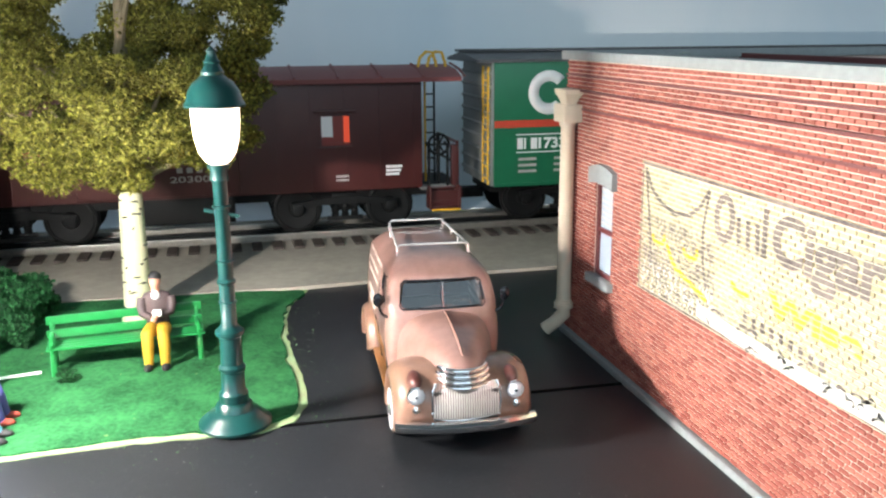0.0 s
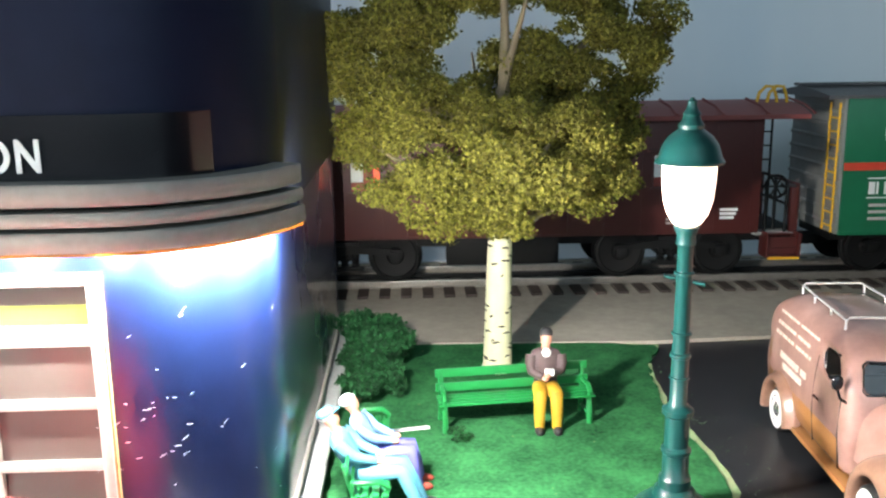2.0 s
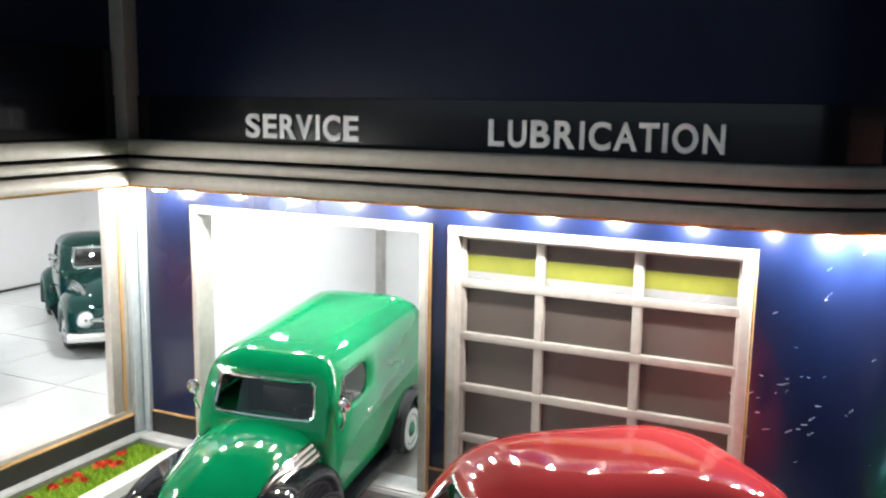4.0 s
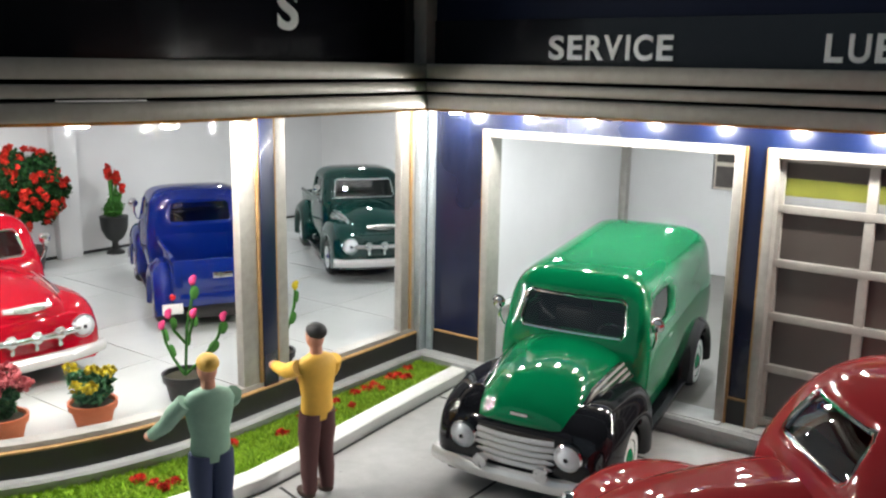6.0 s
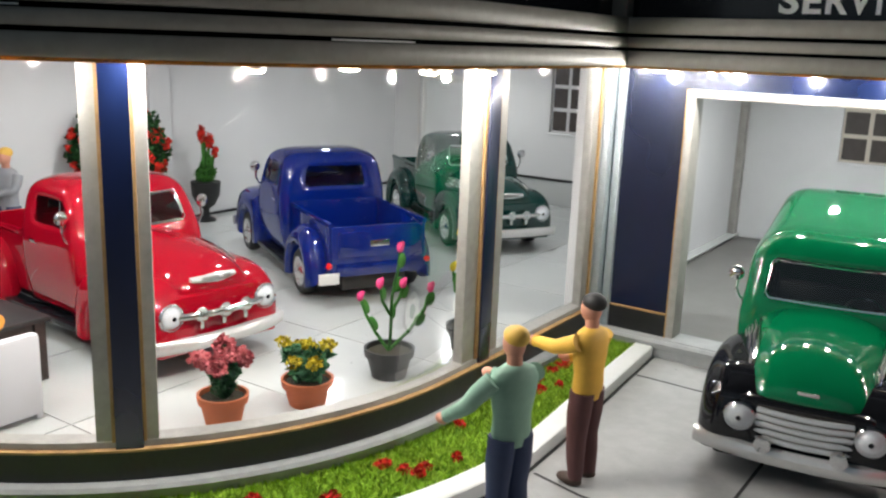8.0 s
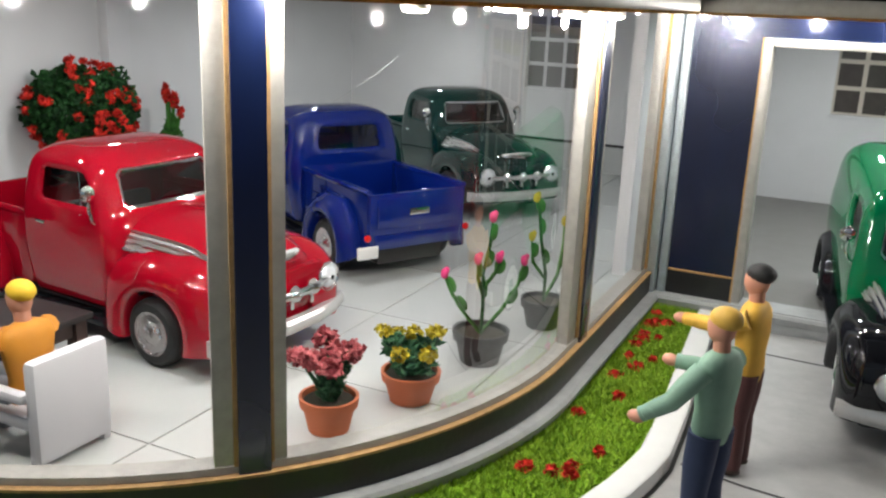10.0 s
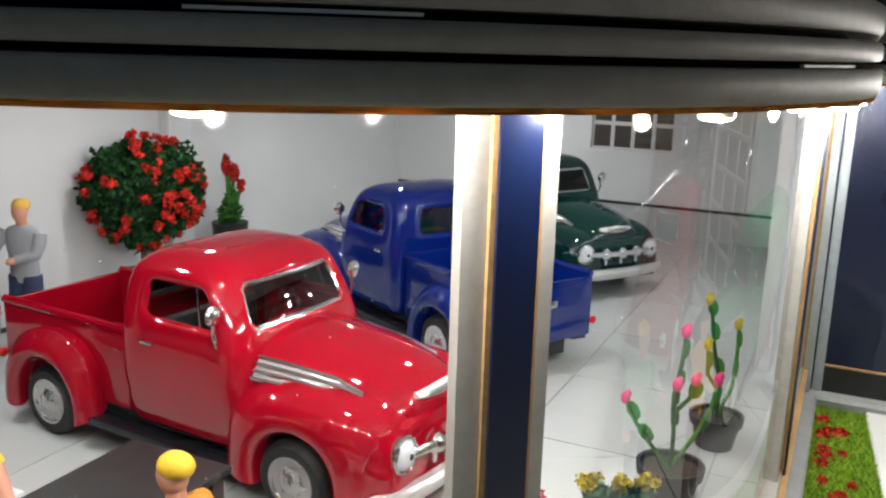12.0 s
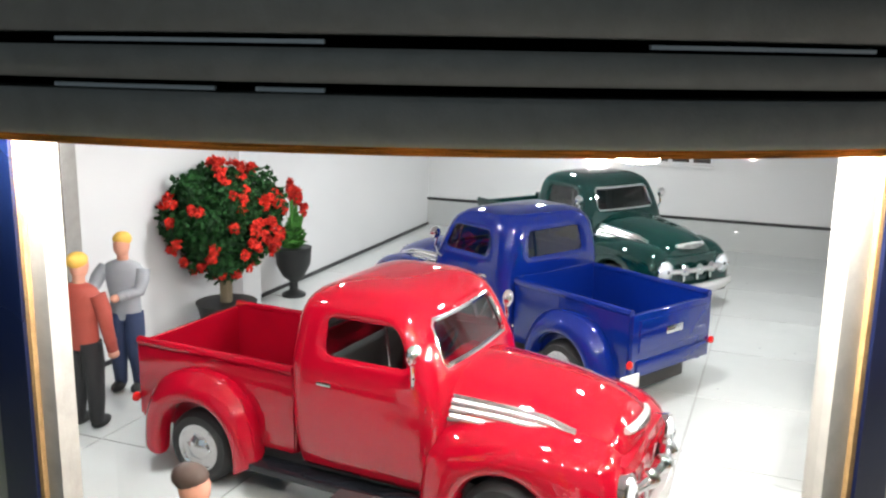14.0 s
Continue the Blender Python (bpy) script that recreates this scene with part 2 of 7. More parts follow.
def add_tube(bm, points, radius, segs=8, slot=0, caps=True):
    """A round bar along points; radius may be a list."""
    pts = [Vector(p) for p in points]
    rings = []
    side = None
    for i, p in enumerate(pts):
        d = (pts[min(i + 1, len(pts) - 1)] - pts[max(i - 1, 0)]).normalized()
        if side is None:
            side = d.orthogonal().normalized()
        side = (side - d * side.dot(d)).normalized()
        up = d.cross(side)
        r = radius[i] if isinstance(radius, (list, tuple)) else radius
        rings.append([p + (side * math.cos(2 * math.pi * k / segs) + up * math.sin(2 * math.pi * k / segs)) * r for k in range(segs)])
    add_loft(bm, rings, True, caps, slot)


def tube(points, radius, segs=8):
    bm = bmesh.new()
    add_tube(bm, points, radius, segs)
    return bm


def add_ball(bm, c, rx, ry=None, rz=None, u=12, v=8, slot=0):
    r = bmesh.ops.create_uvsphere(bm, u_segments=u, v_segments=v, radius=1)
    bmesh.ops.transform(bm, matrix=Matrix.Translation(c) @ Matrix.Diagonal((rx, ry or rx, rz or rx, 1)), verts=r["verts"])
    for f in {f for w in r["verts"] for f in w.link_faces}:
        f.material_index = slot


def sweep(line, profile, closed=False):
    """A moulding: profile points (out, up) carried along a plan line; out points to the right of the way."""
    pts = [Vector((p[0], p[1], 0)) for p in line]
    rings = []
    for i, p in enumerate(pts):
        a = (p - pts[i - 1]).normalized() if i else (pts[1] - p).normalized()
        b = (pts[i + 1] - p).normalized() if i < len(pts) - 1 else a
        na, nb = Vector((a.y, -a.x, 0)), Vector((b.y, -b.x, 0))
        n = (na + nb).normalized()
        n = n / max(0.3, n.dot(na))
        rings.append([p + n * o + Vector((0, 0, z)) for o, z in profile])
    return loft(rings, True, True)


def arc(cx, cy, r, a0, a1, n):
    return [(cx + r * math.cos(radians(a0 + (a1 - a0) * i / n)), cy + r * math.sin(radians(a0 + (a1 - a0) * i / n))) for i in range(n + 1)]


def lettering(text, x0, x1, z0, height, y, mat, parent, name="lettering", label="", facing=0, bold=0.02, depth=0.02):
    """Built-in font text standing on a wall that faces -y, fitted between x0 and x1."""
    cu = bpy.data.curves.new(name, "FONT")
    cu.body, cu.size, cu.extrude, cu.offset = text, 1.0, depth, bold
    tmp = new(name, cu)
    me = bpy.data.meshes.new_from_object(tmp.evaluated_get(bpy.context.evaluated_depsgraph_get()))
    bpy.data.objects.remove(tmp)
    xs = [v.co.x for v in me.vertices]
    ys = [v.co.y for v in me.vertices]
    for v in me.vertices:
        v.co = Vector((x0 + (v.co.x - min(xs)) / (max(xs) - min(xs)) * (x1 - x0), y + v.co.z * -1, z0 + (v.co.y - min(ys)) / (max(ys) - min(ys)) * height)) * U
    me.materials.append(mat)
    ob = new(name, me)
    ob.parent = parent
    if label:
        tagged(ob, label)
    return ob


def structure(name, bm, mat, label, category, sub=0):
    return tagged(part(name, bm, mat, None, sub=sub), label, category, kind="structure")

# ---------------------------------------------------------------- the ground and the room round the layout
FLOOR, APRON = 1.42, 0.55
structure("ground", box(-190, 190, -90, 76, -6, 0), ASPHALT, "black painted layout top with dusty specks", "ground")
structure("room_floor", box(-260, 260, -260, 80, -112, -110), SAND, "plain floor of the room under the layout", "floor")
ROOM_WALL = material("room_wall", (0.36, 0.36, 0.35), 0.8, vary=0.05, grain=0.1)
structure("wall_west", box(-264, -260, -260, 80, -110, 180), ROOM_WALL, "plain pale room wall", "wall")
structure("wall_east", box(260, 264, -260, 80, -110, 180), ROOM_WALL, "plain pale room wall", "wall")
structure("wall_south", box(-260, 260, -264, -260, -110, 180), ROOM_WALL, "plain pale room wall", "wall")
structure("ceiling", box(-264, 264, -264, 84, 180, 184), ROOM_WALL, "plain pale room ceiling", "ceiling")

SKY = bpy.data.materials.new("painted_sky")
SKY.use_nodes = True


def paint_sky(nt):
    b = nt.nodes["Principled BSDF"]
    b.inputs["Roughness"].default_value = 0.8
    co = nt.nodes.new("ShaderNodeTexCoord")
    mp = nt.nodes.new("ShaderNodeMapping")
    mp.inputs["Scale"].default_value = (7, 7, 2.2)
    n = nt.nodes.new("ShaderNodeTexNoise")
    n.inputs["Scale"].default_value, n.inputs["Detail"].default_value = 0.7, 5
    r = nt.nodes.new("ShaderNodeValToRGB")
    r.color_ramp.elements[0].position, r.color_ramp.elements[0].color = 0.36, (0.74, 0.83, 0.9, 1)
    r.color_ramp.elements[1].position, r.color_ramp.elements[1].color = 0.62, (0.96, 0.97, 0.98, 1)
    nt.links.new(co.outputs["Object"], mp.inputs[0])
    nt.links.new(mp.outputs[0], n.inputs["Vector"])
    nt.links.new(n.outputs["Fac"], r.inputs[0])
    nt.links.new(r.outputs[0], b.inputs["Base Color"])


paint_sky(SKY.node_tree)
structure("backdrop", box(-260, 260, 80, 84, -110, 180), SKY, "backdrop wall painted with pale blue cloudy sky", "backdrop")

structure("backdrop_foot", box(-250, 250, 72.6, 79.95, 0.05, 0.3), SKY, "pale foot of the painted backdrop behind the track", "backdrop")

# lawn with its bare sandy rim, and the board beside the track
LAWN_LINE = [(-13.2, 30.5), (-13.2, 56), (4.4, 52.2)] + [(4.3, 51.6), (3.2, 49.4), (2.85, 47.2), (2.6, 44), (2.75, 40.5), (2.9, 37.5), (2.75, 35.2), (2.1, 33.6), (0.8, 32.9), (-4, 33.2), (-9, 32.9), (-13, 32.6)]


def slab(line, z0, z1, wobble=0.0, seed=1):
    rng = random.Random(seed)
    fine = []
    for a, b in zip(line, line[1:] + line[:1]):
        n = max(1, int(math.hypot(b[0] - a[0], b[1] - a[1]) / 0.5)) if wobble else 1
        for i in range(n):
            f = i / n
            fine.append((a[0] + (b[0] - a[0]) * f + rng.uniform(-1, 1) * wobble, a[1] + (b[1] - a[1]) * f + rng.uniform(-1, 1) * wobble))
    return loft([[(x, y, z0) for x, y in fine], [(x, y, z1) for x, y in fine]])


def shrunk(line, d):
    cx, cy = sum(p[0] for p in line) / len(line), sum(p[1] for p in line) / len(line)
    out = []
    for x, y in line:
        r = math.hypot(x - cx, y - cy)
        out.append((cx + (x - cx) * (1 - d / r), cy + (y - cy) * (1 - d / r)))
    return out


structure("lawn_rim", slab(LAWN_LINE, -0.1, 0.06, 0.07, 2), LAWN_EDGE, "worn sandy rim round the flocked lawn", "lawn edge")
structure("lawn", slab(shrunk(LAWN_LINE, 0.42), -0.1, 0.14, 0.12, 3), LAWN, "green flocked model lawn", "lawn")
structure("roadbed", slab([(-120, 53.4), (-20, 53.4), (4, 52.4), (12, 52.9), (120, 52.6), (120, 72.5), (-120, 72.5)], -0.1, 0.22), SAND, "sandy grey board strip along the track", "roadbed")
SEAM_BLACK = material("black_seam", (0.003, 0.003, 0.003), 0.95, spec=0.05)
structure("asphalt_seam", sweep([(1.5, 33.4), (6, 33.33), (9.5, 33.75), (12, 34.08), (16.4, 33.97)], [(-0.13, -0.02), (-0.08, 0.05), (0.08, 0.05), (0.13, -0.02)]), SEAM_BLACK, "raised black seam across the asphalt", "seam")

PLANTER = material("planter_turf", (0.2, 0.42, 0.02), 0.95, vary=0.4, grain=2.0, bump=1.0, bump_grain=10, tint=(0.3, 0.5, 0.04), spec=0.1)

# ---------------------------------------------------------------- service station shell
CX, CY, R = -53.9, 17.5, 12.9        # the round showroom front
WALL_Y, RIGHT_X = 28.1, -13.3        # service front and side wall
LEFT_X, BACK_Y = -67.6, 49.8
TOP = 22.0


def shop_line(o, end=28.1, step=26):
    """Plan line of the shop front, o units outside the glass, from the left end to the inner corner."""
    return [(LEFT_X - 1.5, CY - R - o)] + arc(CX, CY, R + o, -90, 0, step) + [(CX + R + o, end - o)]


def service_line(o):
    """Plan line of the service front, o units outside the wall, from the inner corner round the far corner."""
    return [(CX + R + o, WALL_Y - o), (-17.3, WALL_Y - o)] + arc(-17.3, WALL_Y + 4, 4 + o, -90, 0, 14)[1:] + [(RIGHT_X + o, 52)]


def full_line(o):
    return shop_line(o)[:-1] + service_line(o)


def front_line(o, last=-14):
    """As full_line, but it stops on the far corner at that angle."""
    return shop_line(o)[:-1] + service_line(o)[:2] + arc(-17.3, WALL_Y + 4, 4 + o, -90, last, 12)[1:]


station = thing("service_station", -40, 28, 0, "model service station with round glass showroom and navy walls", "building", kind="structure")
station.matrix_basis = Matrix()
part("base_slab", slab(full_line(0.55) + [(LEFT_X - 1.5, 52)], -0.05, 1.1), KERB, station, "grey painted base kerb")
part("base_kerb", sweep(full_line(0.0), [(-0.4, 0.9), (0.62, 0.9), (0.7, 1.15), (0.62, 1.25), (-0.4, 1.25)]), KERB, station)
part("plinth", sweep(shop_line(0.0, 27.9), [(-0.25, 1.25), (0.3, 1.25), (0.3, 2.0), (-0.25, 2.0)]), BLACK_BASE, station, "black plinth under the show windows")
part("plinth_cap", sweep(shop_line(0.0, 27.9), [(-0.3, 2.0), (0.34, 2.0), (0.34, 2.06), (-0.3, 2.06)]), CARD_EDGE, station)
part("window_sill", sweep(shop_line(0.0, 27.9), [(-0.32, 2.07), (0.18, 2.07), (0.16, 2.22), (-0.28, 2.26)]), SILVER, station, "silver window sill")
# fascia: stacked bands with dark grooves, sign band, upper wall
part("fascia_soffit", sweep(front_line(0.0), [(-0.6, 11.45), (1.0, 11.45), (1.0, 11.55), (-0.6, 11.55)]), SILVER_DARK, station)
for z0, z1, o in ((11.42, 11.94, 1.12), (12.06, 12.42, 1.08), (12.56, 13.12, 1.04)):
    part("fascia_band", sweep(front_line(0.0), [(0.2, z0), (o, z0), (o + 0.05, z0 + 0.06), (o + 0.05, z1 - 0.06), (o, z1), (0.2, z1)]), SILVER_DARK, station, "dull silver fascia band")
part("fascia_edge", sweep(front_line(0.0), [(1.04, 11.33), (1.1, 11.33), (1.12, 11.47), (1.04, 11.47)]), CARD_LIP, station, "raw card edge with glow patches in its colour")
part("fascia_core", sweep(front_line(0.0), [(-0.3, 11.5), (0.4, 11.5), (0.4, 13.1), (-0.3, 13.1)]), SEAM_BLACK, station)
part("sign_band", sweep(front_line(0.0, -48), [(-0.3, 13.1), (0.32, 13.1), (0.32, 14.75), (-0.3, 14.75)]), BLACK_GLOSS, station, "glossy black sign band")
part("upper_wall", sweep(full_line(0.0), [(-0.6, 11.4), (0.22, 11.4), (0.22, TOP), (-0.6, TOP)]), NAVY_FLAT, station, "dark navy upper wall")
part("corner_strip", box(-41.0, -40.1, 27.2, 27.9, 13.12, TOP, 0.05), SILVER_DARK, station, "silver strip in the inner corner")
part("roof", slab(full_line(-0.1) + [(LEFT_X - 1.5, 52)], TOP - 0.6, TOP - 0.2), NAVY_FLAT, station)
GLYPHS = {"I": 0.14, "L": 0.5, "E": 0.54, "T": 0.56, "S": 0.58, "V": 0.64, "B": 0.6, "R": 0.63, "U": 0.58, "N": 0.58, "C": 0.64, "A": 0.68, "O": 0.69}


def sign(word, x0, x1, z0, height, y):
    """Bold sans capitals set one by one on the sign band."""
    gap = 0.13
    k = (x1 - x0) / (sum(GLYPHS[c] for c in word) + gap * (len(word) - 1))
    pairs = {"RV": -0.12, "AT": -0.1, "CA": -0.05, "TI": -0.03}
    k = (x1 - x0) / ((x1 - x0) / k + sum(v for p, v in pairs.items() if p in word))
    for c, after in zip(word, word[1:] + " "):
        lettering(c, x0, x0 + GLYPHS[c] * k, z0 - (0.01 if c in "SCOU" else 0), height * (1.02 if c in "SCO" else 1), y, LETTER, station, "sign_letter", bold=0.028)
        x0 += (GLYPHS[c] + gap + pairs.get(c + after, 0)) * k


sign("SERVICE", -34.95, -30.28, 13.33, 0.84, 27.72)
sign("LUBRICATION", -25.55, -18.4, 13.33, 0.84, 27.72)
part("side_sign_band", sweep(shop_line(0.0, 27.1), [(0.2, 13.1), (0.35, 13.1), (0.35, 16.4), (0.2, 16.4)]), BLACK_GLOSS, station, "tall glossy black sign band")
side_letter = lettering("S", 19.95, 20.87, 14.12, 1.36, -(CX + R + 0.36), LETTER, station, "sign_letter", bold=0.03)
side_letter.matrix_basis = pose(0, 0, 0, 0, 0, 90)
# service front wall with its two openings
S0, S1, L0, L1, HEAD = -37.8, -27.72, -26.95, -17.4, 10.68
part("pilaster", box(CX + R + 0.2, S0, WALL_Y, WALL_Y + 0.6, 1.25, 11.5), NAVY, station, "navy pilaster beside the service bay")
part("pilaster", box(S1, L0, WALL_Y, WALL_Y + 0.6, 1.25, HEAD), NAVY, station)
part("lintel", box(S0, L1, WALL_Y, WALL_Y + 0.6, HEAD, 11.5), NAVY, station)
part("round_corner", sweep([(L1, WALL_Y + 0.3)] + [(-17.3, WALL_Y + 0.3)] + arc(-17.3, WALL_Y + 4, 3.7, -90, 0, 24)[1:] + [(RIGHT_X - 0.3, 51.5)], [(-0.3, 1.9), (0.3, 1.9), (0.3, 11.5), (-0.3, 11.5)]), NAVY, station, "rounded scratched navy side wall")
part("base_trim", sweep([(L1, WALL_Y)] + arc(-17.3, WALL_Y + 4, 4, -90, 0, 24) + [(RIGHT_X, 51.5)], [(-0.3, 1.7), (0.1, 1.7), (0.14, 1.8), (0.1, 1.9), (-0.3, 1.9)]), SILVER, station, "pale trim line at the wall foot")
part("wall_foot", sweep([(L1, WALL_Y)] + arc(-17.3, WALL_Y + 4, 4, -90, 0, 24) + [(RIGHT_X, 51.5)], [(-0.3, 1.2), (0.04, 1.2), (0.04, 1.7), (-0.3, 1.7)]), BLACK_BASE, station)
for x0, x1 in ((CX + R + 0.25, S0 - 0.02), (S1 + 0.02, L0 - 0.02)):
    part("pilaster_foot", box(x0, x1, WALL_Y - 0.08, WALL_Y, 1.25, 2.12), BLACK_BASE, station)
    part("foot_edge", box(x0, x1, WALL_Y - 0.1, WALL_Y, 2.12, 2.18), CARD_EDGE, station)
part("corner_post", box(-41.35, -40.55, 27.55, 28.45, 1.25, 11.45, 0.06), GALVANISED, station, "galvanised metal corner post")
part("corner_post", box(-40.5, -40.2, 27.9, 28.2, 1.25, 11.45, 0.04), GALVANISED, station)


def portal(x0, x1, name, label):
    d = thing(name, 0, 0, 0, label, "door", kind="structure")
    w = 0.3
    for a, b in ((x0, x0 + w), (x1 - w, x1)):
        part("jamb", box(a, b, WALL_Y - 0.22, WALL_Y + 0.7, 1.25, HEAD, 0.04), SILVER, d)
    part("head", box(x0 + w, x1 - w, WALL_Y - 0.21, WALL_Y + 0.69, HEAD - w, HEAD - 0.003, 0.04), SILVER, d)
    for a in (x0 - 0.07, x1):
        part("card_edge", box(a, a + 0.07, WALL_Y - 0.14, WALL_Y + 0.1, 1.25, HEAD), CARD_EDGE, d)
    part("threshold", box(x0, x1, WALL_Y - 0.5, WALL_Y + 0.7, 1.1, 1.3, 0.05), KERB, d)
    return d


portal(S0, S1, "door_1", "open service bay doorway with a silver frame")
LEMON_STRIP = material("yellow_green_strip", (0.15, 0.16, 0.025), 0.4, vary=0.25, grain=0.6)
GREY_STRIP = material("pale_grey_strip", (0.22, 0.23, 0.25), 0.4, vary=0.15)
garage = portal(L0, L1, "door_2", "closed silver overhead door with smoked panes")
gx, gz = [L0 + 0.3, -23.9, -20.75, L1 - 0.3], [10.38, 8.74, 6.95, 5.16, 3.38, 1.5]
for i, x in enumerate(gx):
    part("door_stile", box(x - 0.15, x + 0.15, WALL_Y + 0.2, WALL_Y + 0.5, 1.3, HEAD - 0.3, 0.03), SILVER, garage)
for z in gz:
    part("door_rail", box(L0 + 0.3, L1 - 0.3, WALL_Y + 0.17, WALL_Y + 0.47, max(1.3, z - 0.13), z + 0.13, 0.03), SILVER, garage)
for a, b in zip(gx, gx[1:]):
    for c, d in zip(gz, gz[1:]):
        pane = part("pane", box(a, b, WALL_Y + 0.38, WALL_Y + 0.44, d, c), FROSTED, garage)
        # top panes carry a yellow green strip above a pale grey one
        if c > 10:
            part("pane_sticker", box(a + 0.15, b - 0.15, WALL_Y + 0.365, WALL_Y + 0.376, d + 0.42, d + 0.98), LEMON_STRIP, pane, "yellow green strip across the top pane")
            part("pane_sticker", box(a + 0.15, b - 0.15, WALL_Y + 0.365, WALL_Y + 0.376, d + 0.14, d + 0.42), GREY_STRIP, pane, "pale grey strip")

# show window: panes, mullions
SHOP_Z0, SHOP_Z1 = 2.22, 11.45


def shop_frame(deg, name, wide=1.45):
    """A mullion of the round window: silver, card edge, navy, card edge, silver."""
    th = wide / R * 180 / math.pi
    seq = ((0.0, 0.26, SILVER, 0.12), (0.26, 0.32, CARD_EDGE, 0.2), (0.32, 0.76, NAVY, 0.26), (0.76, 0.81, CARD_EDGE, 0.2), (0.81, 1.0, SILVER, 0.12))
    for a, b, m, o in seq:
        line = arc(CX, CY, R, deg - th / 2 + th * a, deg - th / 2 + th * b, 3)
        part(name, sweep(line, [(-0.22, SHOP_Z0 - 0.9 if m is NAVY else SHOP_Z0), (o, SHOP_Z0 - 0.9 if m is NAVY else SHOP_Z0), (o, SHOP_Z1), (-0.22, SHOP_Z1)]), m, window_front)


window_front = thing("window_1", 0, 0, 0, "curved plate glass show window with silver mullions", "window", kind="structure")
M1, M2 = -42.9, -97.0
for deg in (M1, M2):
    shop_frame(deg, "mullion")
for a0, a1 in ((-90, M1 - 3.1), (M1 + 3.1, 2)):
    bm = bmesh.new()
    line = arc(CX, CY, R - 0.03, a0, a1, 20)
    add_loft(bm, [[(x, y, SHOP_Z0) for x, y in line], [(x, y, SHOP_Z1) for x, y in line]], closed=False)
    part("curved_pane", bm, CLEAR, window_front).visible_shadow = False
bm = bmesh.new()
line = [(LEFT_X, CY - R + 0.03), (CX, CY - R + 0.03)]
add_loft(bm, [[(x, y, SHOP_Z0) for x, y in line], [(x, y, SHOP_Z1) for x, y in line]], closed=False)
part("flat_pane", bm, CLEAR, window_front).visible_shadow = False
GX = CX + R
for y0, y1, m, o in ((18.3, 19.0, SILVER, 0.12), (19.0, 19.12, CARD_EDGE, 0.2), (19.12, 19.75, NAVY, 0.26), (19.75, 19.87, CARD_EDGE, 0.2), (19.87, 20.4, SILVER, 0.12), (26.7, 27.2, SILVER, 0.12), (27.2, 27.32, CARD_EDGE, 0.2), (27.32, 27.55, SILVER, 0.16)):
    part("mullion", box(GX - 0.22, GX + o, y0, y1, 1.3 if m is NAVY else SHOP_Z0, SHOP_Z1, 0.02), m, window_front)
bm = bmesh.new()
add_loft(bm, [[(GX - 0.03, 20.4, SHOP_Z0), (GX - 0.03, 26.7, SHOP_Z0)], [(GX - 0.03, 20.4, SHOP_Z1), (GX - 0.03, 26.7, SHOP_Z1)]], closed=False)
part("flat_pane", bm, CLEAR, window_front).visible_shadow = False

# interiors
part("showroom_ceiling", slab(shop_line(-0.2) + [(GX - 0.2, BACK_Y), (LEFT_X, BACK_Y)], 11.56, 11.8), WALL_WHITE, station)
part("showroom_subfloor", slab(shop_line(-0.26) + [(GX - 0.6, BACK_Y), (LEFT_X, BACK_Y)], 1.1, FLOOR - 0.03), JOINT, station)
structure("wall_showroom_left", box(LEFT_X - 0.5, LEFT_X, 18.6, BACK_Y, 1.1, 11.55), WALL_WHITE, "white showroom side wall", "wall")
structure("partition", box(-42.4, -41.9, 28.5, BACK_Y, 1.1, 11.55), WALL_WHITE, "white partition between showroom and service bay", "wall")
structure("wall_bay_right", box(-27.2, -26.9, 28.8, BACK_Y, 1.1, 11.55), WALL_WHITE, "white wall inside the service bay", "wall")


def back_wall(name, x0, x1, wx0, wx1, wz0, wz1, label):
    bm = bmesh.new()
    rings = []
    for y in (BACK_Y, BACK_Y + 0.5):
        for xa, xb, za, zb in ((x0, x1, 1.1, 11.55), (wx0, wx1, wz0, wz1)):
            rings.append([bm.verts.new(p) for p in ((xa, y, za), (xb, y, za), (xb, y, zb), (xa, y, zb))])
    for p, q in ((0, 1), (2, 3), (0, 2), (1, 3)):
        for k in range(4):
            bm.faces.new((rings[p][k], rings[p][(k + 1) % 4], rings[q][(k + 1) % 4], rings[q][k]))
    structure(name, bm, WALL_WHITE, label, "wall")


back_wall("wall_showroom_back", LEFT_X, -42.4, -54.6, -49.7, 6.35, 10.9, "white showroom back wall")
back_wall("wall_bay_back", -41.9, -27.2, -36.4, -30.6, 6.25, 10.6, "white service bay back wall")


DARK_PANE = material("dark_window_pane", (0.07, 0.06, 0.055), 0.25, vary=0.3, grain=0.6)
MUNTIN = material("cream_muntin", (0.55, 0.5, 0.42), 0.6, vary=0.1)


def back_window(name, x0, x1, z0, z1, cols, rows, mat):
    w = thing(name, 0, 0, 0, "small paned window with dark glass in the back wall", "window", kind="structure")
    part("window_frame", box(x0, x1, BACK_Y + 0.28, BACK_Y + 0.4, z0, z1), mat, w)
    part("window_sill", box(x0 - 0.1, x1 + 0.1, BACK_Y - 0.15, BACK_Y + 0.1, z0 - 0.18, z0, 0.03), WALL_WHITE, w)
    dx, dz, g = (x1 - x0) / cols, (z1 - z0) / rows, 0.12
    for i in range(cols):
        for j in range(rows):
            part("pane", box(x0 + i * dx + g, x0 + (i + 1) * dx - g, BACK_Y + 0.24, BACK_Y + 0.3, z0 + j * dz + g, z0 + (j + 1) * dz - g), DARK_PANE, w)


